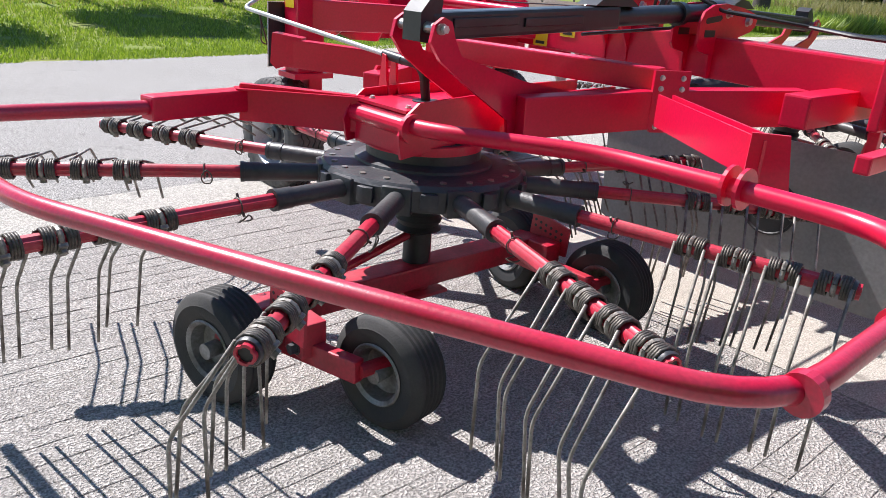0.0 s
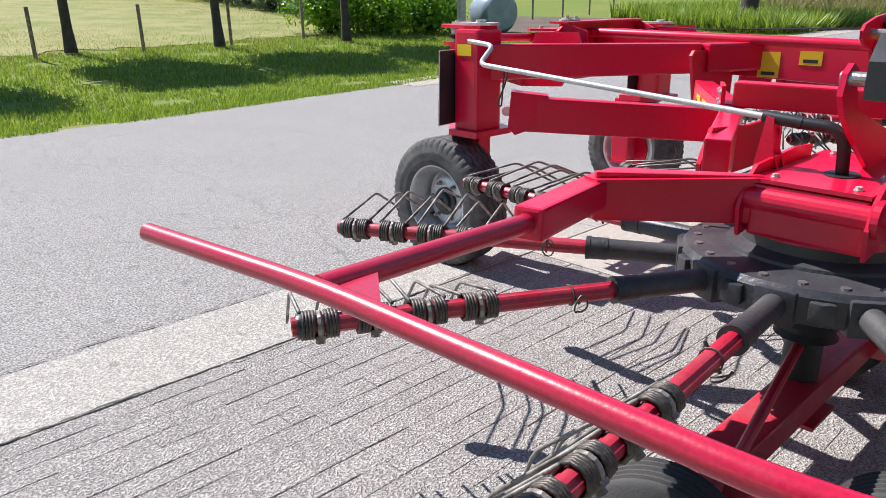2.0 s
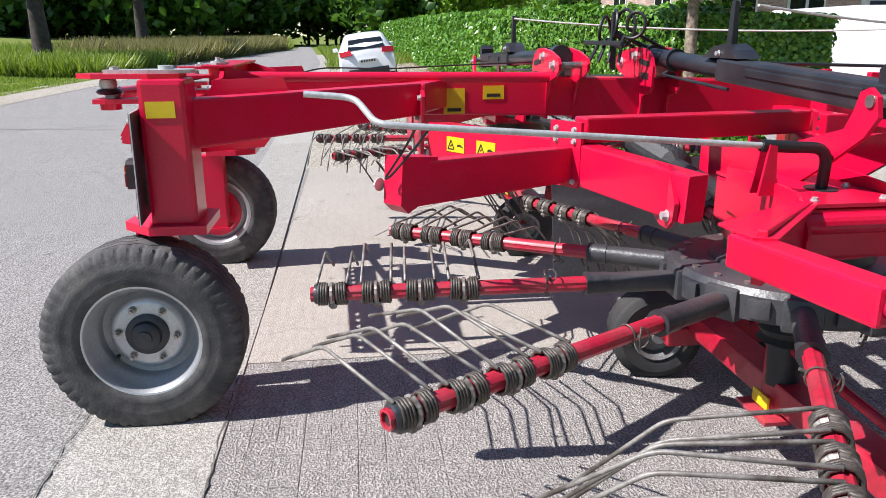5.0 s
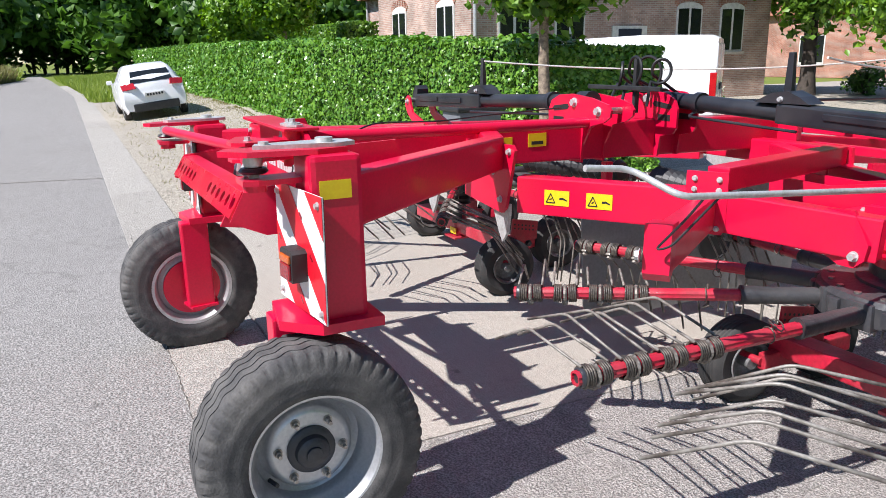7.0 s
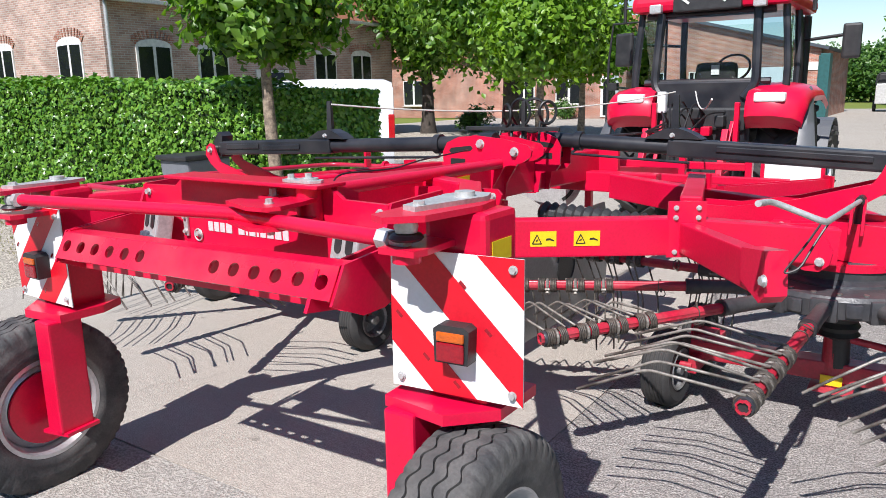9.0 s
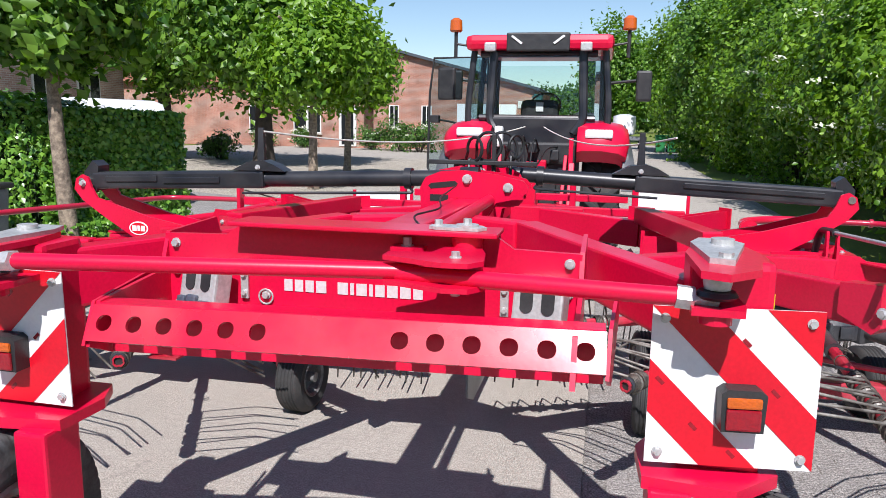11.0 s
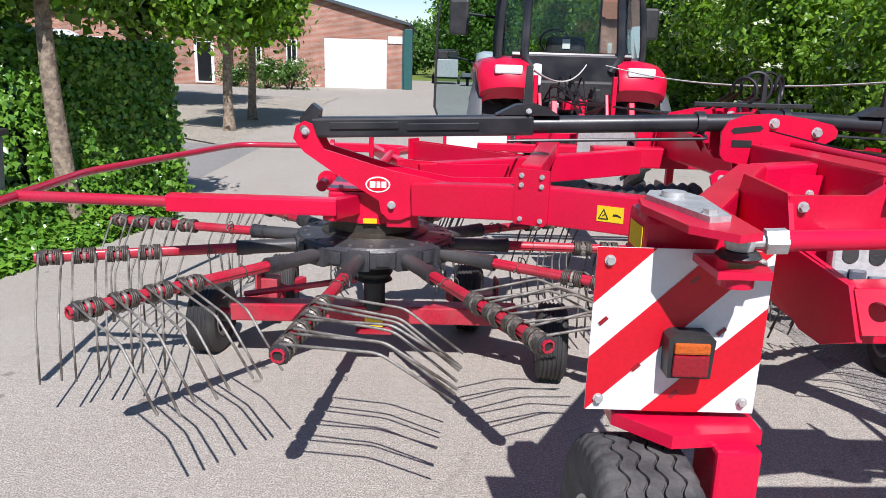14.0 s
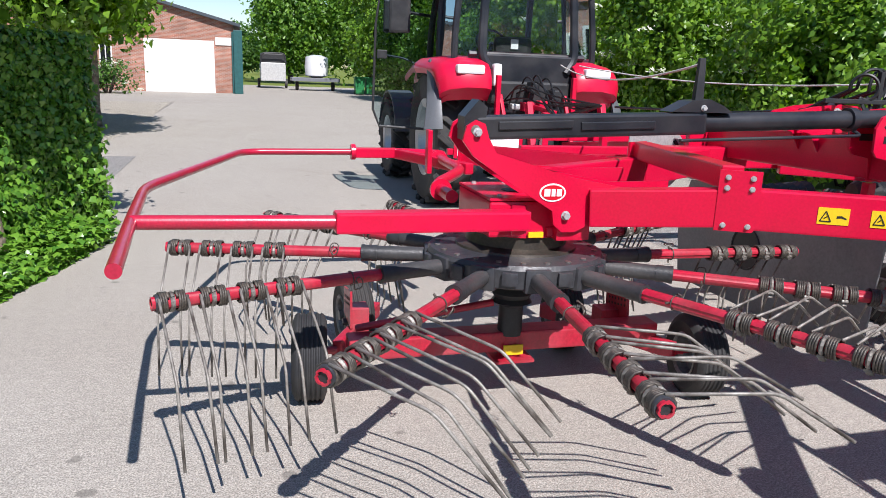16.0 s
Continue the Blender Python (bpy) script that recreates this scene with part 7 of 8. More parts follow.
road_wheel(1.178, -0.262, 1)
road_wheel(-1.095, -0.362, -1)
for s, xl, yl, xw in ((1, 0.955, -0.245, 1.178), (-1, -0.875, -0.335, -1.095)):
    bm = B()
    box(bm, xl - 0.055, xl + 0.055, yl - 0.075, yl + 0.075, 0.30, 0.80, None, 0.01)
    leg = rp("wheel_leg", bm, RED, label="red square wheel leg")
    bm = B()
    prism(bm, [(-0.09, -0.07), (0.1, -0.06), (0.09, 0.07), (-0.06, 0.075)], plate_frame((xl, yl, 0.30), (0, 1, 0.05), (1, 0, 0)), 0.016)
    rod(bm, (xl, yl, 0.372), (xw, yl, 0.372), 0.04, 14)
    rp("axle", bm, RED, leg)


# ---- rotors ----
ARMS, ARM_R = 11, 1.655
# lift of the tines by the arm's bearing, for the rotor whose tines trail anticlockwise
CAM = [(-180, 40), (-166, 32), (-150, 72), (-129, 75), (-97, 87), (-65, 93), (-45, 87), (-25, 56), (0, 26), (40, 20), (120, 24), (144, 31), (162, 30), (176, 45), (180, 40)]


def lift(a):
    a = (a + 180) % 360 - 180
    return float(np.interp(a, [c[0] for c in CAM], [c[1] for c in CAM]))


# one double spring tine: two coils on the arm (along x), two bent prongs hanging along -z, bending towards -y
def tine_mesh():
    bm = B()
    for s in (-1, 1):
        pts = []
        for k in range(0, 41):
            a = math.pi * 2 * k / 10
            pts.append((s * (0.016 + 0.034 * k / 40), 0.036 * math.cos(a), 0.036 * math.sin(a)))
        pipe(bm, pts, 0.0052, 6)
    me = bpy.data.meshes.new("spring_coil")
    bm.to_mesh(me)
    bm.free()
    me.materials.append(COIL)
    for p in me.polygons:
        p.use_smooth = True
    prongs = []
    for s in (-1, 1):
        bm = B()
        x = s * 0.05
        pipe(bm, bent([(x, 0.036, 0.0), (x, 0.036, -0.335), (x, 0.036 - 0.15, -0.335 - 0.26)], 0.035, 5), 0.0056, 6)
        m2 = bpy.data.meshes.new("prong")
        bm.to_mesh(m2)
        bm.free()
        m2.materials.append(TINE)
        for p in m2.polygons:
            p.use_smooth = True
        prongs.append(m2)
    bm = B()
    box(bm, -0.014, 0.014, -0.04, -0.027, -0.024, 0.024, None, 0.004)
    rod(bm, (0, -0.038, 0), (0, -0.052, 0), 0.013, 6)
    ring_pts = [(0, 0.031 * math.cos(a / 7 * math.pi), 0.031 * math.sin(a / 7 * math.pi)) for a in range(15)]
    pipe(bm, ring_pts, 0.009, 6)
    clamp = bpy.data.meshes.new("clamp")
    bm.to_mesh(clamp)
    bm.free()
    clamp.materials.append(CLAMP)
    return me, prongs, clamp


COIL_ME, PRONG_ME, CLAMP_ME = tine_mesh()


def arm_meshes():
    out = {}
    bm = B()
    rod(bm, (0.36, 0, 0), (0.66, 0, 0), 0.036, 18)
    rod(bm, (0.66, 0, 0), (0.72, 0, 0), 0.039, 18)
    rod(bm, (0.72, 0, 0), (0.735, 0, 0), 0.041, 18)
    out["arm_sleeve"] = (bm, SLEEVE)
    bm = B()
    m = basis((0.73, 0, 0), (ARM_R, 0, 0))
    n = 20
    ro, ri = [], []
    for i in range(n):
        a = 2 * math.pi * i / n
        ro.append(0.026 - (0.004 if i % 5 == 0 else 0))
        ri.append(0.019 - (0.003 if i % 5 == 0 else 0))
    for rr, inv in ((ro, False), (ri, True)):
        p = [bm.verts.new((0.72, rr[i] * math.cos(2 * math.pi * i / n), rr[i] * math.sin(2 * math.pi * i / n))) for i in range(n)]
        q = [bm.verts.new((ARM_R + 0.012, rr[i] * math.cos(2 * math.pi * i / n), rr[i] * math.sin(2 * math.pi * i / n))) for i in range(n)]
        bridge(bm, p, q)
        if not inv:
            outer = q
        else:
            bridge(bm, outer, q)
    bmesh.ops.recalc_face_normals(bm, faces=bm.faces)
    out["arm_tube"] = (bm, RED_WORN)
    bm = B()
    rod(bm, (ARM_R - 0.02, 0, 0), (ARM_R + 0.004, 0, 0), 0.0192, 16)
    out["tube_bore"] = (bm, PLASTIC)
    bm = B()
    lathe(bm, [(0.024, -0.03), (0.032, -0.03), (0.034, -0.02), (0.034, -0.006), (0.031, 0.0), (0.022, 0.0)], 20, Matrix.Translation((ARM_R, 0, 0)) @ Matrix.Rotation(radians(90), 4, "Y"), closed=True)
    out["end_ring"] = (bm, GREASY)
    bm = B()
    rod(bm, (0.86, 0, -0.04), (0.86, 0, 0.045), 0.005, 8)
    pipe(bm, [(0.86 + 0.02 * math.sin(a / 6 * math.pi), 0.03 * math.cos(a / 6 * math.pi), -0.042 - 0.012 * abs(math.sin(a / 6 * math.pi))) for a in range(13)], 0.0028, 6)
    pipe(bm, [(0.872, 0.03 * math.cos(a / 6 * math.pi), 0.03 * math.sin(a / 6 * math.pi)) for a in range(13)], 0.0026, 6)
    out["lynch_pin"] = (bm, COIL)
    mes = {}
    for k, (b_, mt) in out.items():
        me = bpy.data.meshes.new(k)
        b_.normal_update()
        b_.to_mesh(me)
        b_.free()
        me.materials.append(mt)
        for p in me.polygons:
            p.use_smooth = True
        me.set_sharp_from_angle(angle=radians(40))
        mes[k] = me
    return mes


ARM_ME = arm_meshes()


def sub(name, me, parent, m):
    ob = new(name, me)
    ob.parent = parent
    ob.matrix_basis = m
    return ob


def rotor(cx, cy, first, sense, cz, gx, gy):
    """Hub with its ring of tine arms; first: bearing of one arm; sense: 1 where the tines trail anticlockwise; gx, gy: slope of the disc."""
    T = Matrix.Translation((cx, cy, cz)) @ Matrix.Rotation(math.atan(gy), 4, "X") @ Matrix.Rotation(-math.atan(gx), 4, "Y") @ Matrix.Translation((0, 0, -cz))
    bm = B()
    lathe(bm, [(0.10, cz - 0.055), (0.395, cz - 0.055), (0.42, cz - 0.045), (0.425, cz + 0.035), (0.41, cz + 0.055), (0.30, cz + 0.065), (0.05, cz + 0.065)], 66, T)
    for i in range(ARMS):
        a = radians(first + 360 / ARMS * i)
        R = T @ Matrix.Rotation(a, 4, "Z")
        box(bm, 0.30, 0.435, -0.058, 0.058, cz - 0.062, cz + 0.045, R, 0.012)
        for dd in (-0.11, 0.11):
            box(bm, 0.40, 0.432, dd - 0.02, dd + 0.02, cz - 0.03, cz + 0.03, R, 0.006)
    hub = rp("rotor", bm, GREASY, label="greasy black rotor hub with eleven tine arms", smooth=True)
    for i in range(22):
        a = radians(first + 360 / 22 * i + 8)
        p = T @ Vector((0.375 * math.cos(a), 0.375 * math.sin(a), cz + 0.055))
        bm = B()
        rod(bm, p, p + Vector((0, 0, 0.008)), 0.013, 10)
        rp("hub_bolt", bm, STEEL, hub)
    bm = B()
    lathe(bm, [(0.29, cz + 0.06), (0.285, cz + 0.075), (0.24, cz + 0.09), (0.235, cz + 0.155), (0.22, cz + 0.165)], 48, T)
    rp("bearing_drum", bm, RUST_DISC if sense > 0 else GREASY, hub, "dull metal bearing drum", smooth=True)
    bm = B()
    lathe(bm, [(0.06, 0.33), (0.06, 0.48), (0.10, 0.50), (0.085, 0.52), (0.10, 0.545), (0.085, 0.57), (0.10, 0.595), (0.11, 0.66)], 32, T)
    rp("lower_bellows", bm, PLASTIC, hub, smooth=True)
    for i in range(ARMS):
        deg = first + 360 / ARMS * i
        A = T @ Matrix.Translation((0, 0, cz)) @ Matrix.Rotation(radians(deg), 4, "Z") @ Matrix.Rotation(radians(0.6), 4, "Y")
        eq = deg if sense > 0 else 180 - deg
        th = lift(eq)
        if sense < 0:
            th += float(np.interp((eq + 180) % 360 - 180, [-175, -152, -120, -87, -60], [0, 13, 17, 8, 0]))
        roll = Matrix.Rotation(radians(th), 4, "X") if sense > 0 else Matrix.Rotation(radians(-th), 4, "X") @ Matrix.Diagonal((1, -1, 1, 1))
        rnd = random.Random(i * 7 + int(cx * 10))
        sub("arm_sleeve", ARM_ME["arm_sleeve"], hub, A)
        sub("arm_tube", ARM_ME["arm_tube"], hub, A @ Matrix.Rotation(radians(th), 4, "X"))
        sub("tube_bore", ARM_ME["tube_bore"], hub, A)
        sub("end_ring", ARM_ME["end_ring"], hub, A)
        sub("lynch_pin", ARM_ME["lynch_pin"], hub, A @ Matrix.Rotation(radians(rnd.uniform(0, 180)), 4, "X"))
        for k in range(4):
            m = A @ Matrix.Translation((1.595 - 0.148 * k, 0, 0)) @ roll @ Matrix.Rotation(radians(rnd.uniform(-3, 3)), 4, "X")
            sub("spring_coil", COIL_ME, hub, m)
            sub("clamp", CLAMP_ME, hub, m)
            for pm in PRONG_ME:
                sub("prong", pm, hub, m @ Matrix.Rotation(radians(rnd.uniform(-4, 4)), 4, "X"))
    return hub


ROT = {1: (1.855, 2.11), -1: (-1.938, 1.943)}
rotor(*ROT[1], 4.8, -1, 0.735, 0.022, 0.004)
rotor(*ROT[-1], -96.5, 1, 0.717, -0.008, -0.014)


# small tandem wheels under each rotor
def small_wheel(x, y, yaw, parent, side=1):
    R, W = 0.212, 0.165
    m = Matrix.Translation((x, y, R - 0.004)) @ Matrix.Rotation(radians(yaw), 4, "Z") @ Matrix.Rotation(radians(90) * side, 4, "Y")
    bm = B()
    tyre(bm, R, W, 0.108, 64, m, 0.007, (1, 2, 3, 4, 5))
    bmesh.ops.recalc_face_normals(bm, faces=bm.faces)
    ty = rp("small_tyre", bm, RUBBER, parent, "worn black ribbed tyre", smooth=True)
    bm = B()
    lathe(bm, [(0.107, -0.07), (0.118, -0.075), (0.112, -0.08), (0.098, -0.07), (0.088, -0.02), (0.03, -0.012), (0.03, 0.012), (0.088, 0.02), (0.098, 0.07), (0.112, 0.08), (0.118, 0.075), (0.107, 0.07)], 40, m, closed=True)
    lathe(bm, [(0.012, -0.085), (0.03, -0.085), (0.03, 0.085), (0.012, 0.085)], 20, m)
    bmesh.ops.recalc_face_normals(bm, faces=bm.faces)
    rp("small_rim", bm, RIM_DULL, parent, "dull grey rim", smooth=True)


TANDEM = {(1, 1): ((2.765, 2.12), (2.37, 2.60)), (1, -1): ((1.06, 1.97), (1.07, 2.57)),
          (-1, 1): ((-0.96, 1.80), (-1.38, 2.54)), (-1, -1): ((-2.90, 2.10), (-2.60, 2.70))}
YAW = {(1, 1): (14, 10), (1, -1): (-6, 5), (-1, 1): (-6, -8), (-1, -1): (-6, 5)}
for s in (1, -1):
    cx, cy = ROT[s]
    bm = B()
    beam(bm, (cx - 0.80, cy + 0.02, 0.30), (cx + 0.80, cy + 0.02, 0.30), 0.13, 0.10, 0.01)
    rod(bm, (cx, cy, 0.22), (cx, cy, 0.52), 0.058, 20)
    prism(bm, [(-0.1, -0.1), (0.1, -0.1), (0.1, 0.1), (-0.1, 0.1)], plate_frame((cx, cy, 0.215), (1, 0, 0), (0, 1, 0)), 0.014)
    car = rp("wheel_carrier", bm, RED_WORN, label="red cross beam carrying the small wheels")
    bm = B()
    box(bm, cx - 0.05, cx + 0.05, cy - 0.068, cy - 0.06, 0.24, 0.29)
    rp("sticker", bm, YELLOW, car, "yellow warning sticker")
    bm = B()
    rod(bm, (cx - 0.1, cy - 0.02, 0.5), (cx - s * -0.75, cy + 0.1, 0.36), 0.018, 12)
    rp("brace", bm, RED_WORN, car)
    for e in (-1, 1):
        xe = cx + e * 0.84
        bm = B()
        w1, w2 = TANDEM[(s, e)]
        p1, p2 = Vector((*w1, 0.235)), Vector((*w2, 0.235))
        inn = Vector((-e * 0.13, 0, 0))
        inn2 = -inn if (s, e) == (1, 1) else inn
        beam(bm, p1 + inn, p2 + inn2, 0.05, 0.085, 0.008)
        rod(bm, p1 + inn, p1 + inn * -0.2, 0.02, 12)
        rod(bm, p2 + inn2, p2 + inn2 * -0.2, 0.026, 12)
        mid = (p1 + p2 + inn + inn2) / 2
        box(bm, mid.x - 0.05, mid.x + 0.05, mid.y - 0.06, mid.y + 0.06, 0.23, 0.36, None, 0.006)
        ax = rp("tandem_axle", bm, RED_WORN, car)
        f = plate_frame(mid + Vector((e * 0.057, -0.03, 0.15)), (0, 1, 0), (0, 0, 1))
        bm = B()
        prism(bm, [(-0.12, -0.10), (0.12, -0.09), (0.13, 0.05), (-0.10, 0.09)], f, 0.012)
        hp = rp("adjuster_plate", bm, RED_WORN, car, "red plate with two rows of small holes")
        for u in range(6):
            for v in (0.015, 0.045):
                bm = B()
                rod(bm, f @ Vector((-0.08 + 0.033 * u, v - 0.006 * u, -0.0075)), f @ Vector((-0.08 + 0.033 * u, v - 0.006 * u, 0.0075)), 0.0075, 10)
                rp("hole", bm, INK, car)
        bolts([mid + Vector((e * 0.05, 0.02, 0.03))], (e, 0, 0), 0.022, 0.025, car, GREASY, "axle_bolt")
    for e in (-1, 1):
        for w, yaw in zip(TANDEM[(s, e)], YAW[(s, e)]):
            small_wheel(*w, yaw, car, e)


# side arms: an A-frame of two beams, lift plates and the gear housing over each rotor
def arm_plate(x0, y, s, high, parent):
    """Lift plate: runs from the flange over the pivot bolt up to the cylinder pin when high."""
    f = plate_frame((0, y, 0), (1, 0, 0), (0, 0, 1))
    q = lambda pts: [(x0 + s * a, b) for a, b in pts] if s > 0 else [(x0 + s * a, b) for a, b in pts][::-1]
    if high:
        pts = [(-0.62, 0.93), (-0.30, 0.925), (-0.10, 0.93), (-0.04, 0.905), (0.02, 0.905), (0.06, 0.94), (0.07, 1.0), (0.30, 1.14), (0.44, 1.235), (0.49, 1.30), (0.475, 1.36), (0.435, 1.385), (0.395, 1.37), (0.375, 1.31), (0.34, 1.25), (0.0, 1.15), (-0.30, 1.095), (-0.62, 1.10)]
    else:
        pts = [(-0.62, 0.93), (-0.30, 0.925), (-0.10, 0.93), (-0.04, 0.905), (0.02, 0.905), (0.06, 0.94), (0.07, 1.0), (0.0, 1.12), (-0.30, 1.095), (-0.62, 1.10)]
    bm = B()
    prism(bm, q(pts), f, 0.016)
    return rp("lift_plate", bm, RED, parent)


for s in (1, -1):
    cx, cy = ROT[s]
    zb = 1.015
    yr, yf = (1.73, 2.42) if s > 0 else (1.64, 2.34)
    # the arm that faces the cylinder carries the tall plates
    bm = B()
    pr = [Vector((CX + s * 0.50, 1.0, zb + 0.04)), Vector((CX + s * (1.228 if s > 0 else 1.21), 1.505 if s > 0 else 1.415, zb + 0.035)), Vector((cx - (0.0 if s > 0 else s * 0.22), yr, zb))]
    beam(bm, pr[0], pr[1], 0.09, 0.175, 0.008)
    beam(bm, pr[1], pr[2], 0.09, 0.165, 0.008)
    rear = rp("rear_arm", bm, RED, label="red box-section side arm")
    bm = B()
    pf = [Vector((CX + s * 0.30, 2.95, zb + 0.05)), Vector((CX + s * 0.95, 2.62, zb + 0.03)), Vector((cx - s * 0.22, yf, zb))]
    beam(bm, pf[0], pf[1], 0.09, 0.165, 0.008)
    beam(bm, pf[1], pf[2], 0.09, 0.165, 0.008)
    rp("front_arm", bm, RED, label="red box-section side arm")
    bm = B()
    beam(bm, pr[1] + Vector((0, 0, 0.13)), pf[1] + Vector((0, 0, 0.12)), 0.10, 0.10, 0.008)
    rp("cross_tube", bm, RED, rear)
    for p, sg in ((pr[1], -1), (pf[1], 1)):
        bm = B()
        f = plate_frame(p + Vector((0, sg * 0.055, 0.03)), (1, 0.55 * s if sg < 0 else -0.5 * s, 0), (0, 0, 1))
        prism(bm, [(-0.085, -0.125), (0.07, -0.125), (0.085, -0.1), (0.085, 0.135), (-0.085, 0.135)], f, 0.016)
        fl = rp("flange_plate", bm, RED, rear)
        nn = f.to_3x3() @ Vector((0, 0, 1))
        nn = nn if nn.y * sg > 0 else -nn
        bolts([f @ Vector((u, v, 0)) + nn * 0.008 for u, v in ((-0.05, 0.105), (0.05, 0.105), (-0.05, 0.06), (0.05, 0.06), (-0.05, -0.1), (0.05, -0.1))], nn, 0.010, 0.008, rear)
    # stickers on the rear arm
    d = (pr[1] - pr[0]).normalized()
    nrm = Vector((d.y, -d.x, 0)) if s > 0 else Vector((-d.y, d.x, 0))
    for t in (0.20, 0.40) if s > 0 else (0.22, 0.42):
        bm = B()
        f = plate_frame(pr[0] + d * t + nrm * 0.0465, d if s > 0 else -d, (0, 0, 1))
        prism(bm, [(-0.06, -0.035), (0.06, -0.035), (0.06, 0.035), (-0.06, 0.035)], f, 0.002)
        stk = rp("sticker", bm, YELLOW, rear, "yellow warning sticker with black pictograms")
        bm = B()
        f2 = f.copy()
        f2.translation += nrm * 0.0013
        for p_, q_ in (((-0.05, -0.022), (-0.008, -0.022)), ((-0.05, -0.022), (-0.029, 0.02)), ((-0.029, 0.02), (-0.008, -0.022)), ((-0.034, -0.01), (-0.024, -0.002))):
            beam(bm, f2 @ Vector((*p_, 0)), f2 @ Vector((*q_, 0)), 0.004, 0.004, 0.0)
        prism(bm, [(0.012, -0.008), (0.03, -0.006), (0.05, -0.012), (0.05, -0.006), (0.03, 0.004), (0.014, 0.002)], f2, 0.0008)
        rp("pictogram", bm, INK, rear)
    # lift plates
    if s > 0:
        arm_plate(1.60, 2.385, 1, True, rear)
        arm_plate(1.60, 2.165, 1, True, rear)
        arm_plate(1.78, 1.665, 1, False, rear)
        pin_x, py0, py1 = 2.05, 2.15, 2.40
        pin_bolts = ((1.60, 2.394, 0.965, 1), (2.04, 2.394, 1.345, 1), (1.80, 1.656, 0.95, -1))
    else:
        arm_plate(-1.825, 1.64, -1, True, rear)
        arm_plate(-1.825, 1.85, -1, True, rear)
        arm_plate(-1.80, 2.34, -1, False, rear)
        pin_x, py0, py1 = -2.262, 1.63, 1.86
        pin_bolts = ((-1.832, 1.631, 0.98, -1), (-2.253, 1.631, 1.335, -1))
    bm = B()
    rod(bm, (pin_x, py0, 1.345), (pin_x, py1, 1.345), 0.02, 14)
    rp("cylinder_pin", bm, STEEL, rear)
    for bx, by, bz, dy in pin_bolts:
        bm = B()
        bolt(bm, (bx, by, bz), (0, dy, 0), 0.017 if bz < 1.2 else 0.016, 0.018)
        rp("pivot_bolt", bm, ZINC, rear)
    if s < 0:
        bm = B()
        prism(bm, [(0.062 * math.cos(a / 12 * math.pi), 0.04 * math.sin(a / 12 * math.pi)) for a in range(24)], plate_frame((-1.90, 1.631, 1.082), (1, 0, 0), (0, 0, 1)), 0.003)
        lg = rp("badge", bm, WHITE, rear, "white oval badge")
        bm = B()
        prism(bm, [(0.054 * math.cos(a / 12 * math.pi), 0.033 * math.sin(a / 12 * math.pi)) for a in range(24)], plate_frame((-1.90, 1.6292, 1.082), (1, 0, 0), (0, 0, 1)), 0.002)
        rp("badge_field", bm, FILM_RED, rear)
        bm = B()
        for x0, x1 in ((-0.04, -0.012), (-0.006, 0.012), (0.018, 0.042)):
            box(bm, -1.90 + x0, -1.90 + x1, 1.6275, 1.629, 1.066, 1.098)
        rp("badge_mark", bm, WHITE, rear)
    # gear housing
    bm = B()
    hx0, hx1, hy0, hy1 = (-0.34, 0.25, -0.145, 0.185) if s > 0 else (-0.22, 0.22, -0.24, 0.24)
    box(bm, cx + hx0, cx + hx1, cy + hy0, cy + hy1, 0.87, 1.03, None, 0.012)
    prism(bm, [(hx0, hy0), (hx1, hy0), (hx1, hy1), (hx0, hy1)], plate_frame((cx, cy, 1.04), (1, 0, 0), (0, 1, 0)), 0.012)
    if s > 0:
        rod(bm, (cx + hx1 - 0.01, cy + hy0 - 0.01, 0.985), (cx + hx1 - 0.01, cy + hy1 + 0.01, 0.985), 0.036, 18)
        for yy in (hy0 - 0.012, hy1 + 0.012):
            prism(bm, [(-0.16, 0.90), (0.06, 0.87), (0.075, 0.96), (0.04, 1.03), (-0.02, 1.075), (-0.30, 1.09), (-0.45, 1.08), (-0.45, 0.93)], plate_frame((cx + 0.22, cy + yy, 0), (1, 0, 0), (0, 0, 1)), 0.012)
    gh = rp("gear_housing", bm, RED, label="red gear housing over the rotor")
    bolts([(cx + u, cy + v, 1.046) for u, v in ((hx0 + 0.06, hy0 + 0.05), (hx1 - 0.05, hy0 + 0.05), (hx0 + 0.06, hy1 - 0.05), (hx1 - 0.05, hy1 - 0.05), (0.0, hy1 - 0.04))], (0, 0, 1), 0.011, 0.008, gh)
    bm = B()
    prism(bm, [(0.06 * math.cos(a / 10 * math.pi), 0.05 * math.sin(a / 10 * math.pi)) for a in range(20)], plate_frame((cx + 0.03 * s, cy + (0.035 if s > 0 else -0.02), 1.0475), (1, 0, 0), (0, 1, 0)), 0.003)
    rp("filler_hole", bm, INK, gh, "dark round opening")
    bm = B()
    if s < 0:
        box(bm, cx + 0.08, cx + 0.24, cy - 0.29, cy - 0.2, 0.86, 0.99, None, 0.008)
        box(bm, cx + 0.05, cx + 0.12, cy - 0.255, cy - 0.24, 0.875, 0.915, None, 0.004)
    lathe(bm, [(0.05, 0.865), (0.245, 0.865), (0.245, 0.90), (0.05, 0.90)], 40, Matrix.Translation((cx, cy, 0)))
    rp("gear_flange", bm, RED, gh, smooth=True)
    if s < 0:
        bm = B()
        box(bm, cx - 0.04, cx + 0.03, cy - 0.262, cy - 0.25, 0.872, 0.896)
        rp("sticker", bm, YELLOW, gh)

    # guard: rear carrier, sleeve and outer rail
    g = (lambda x, y, z: (x, y, z)) if s > 0 else (lambda x, y, z: (-x, y, z))
    bm = B()
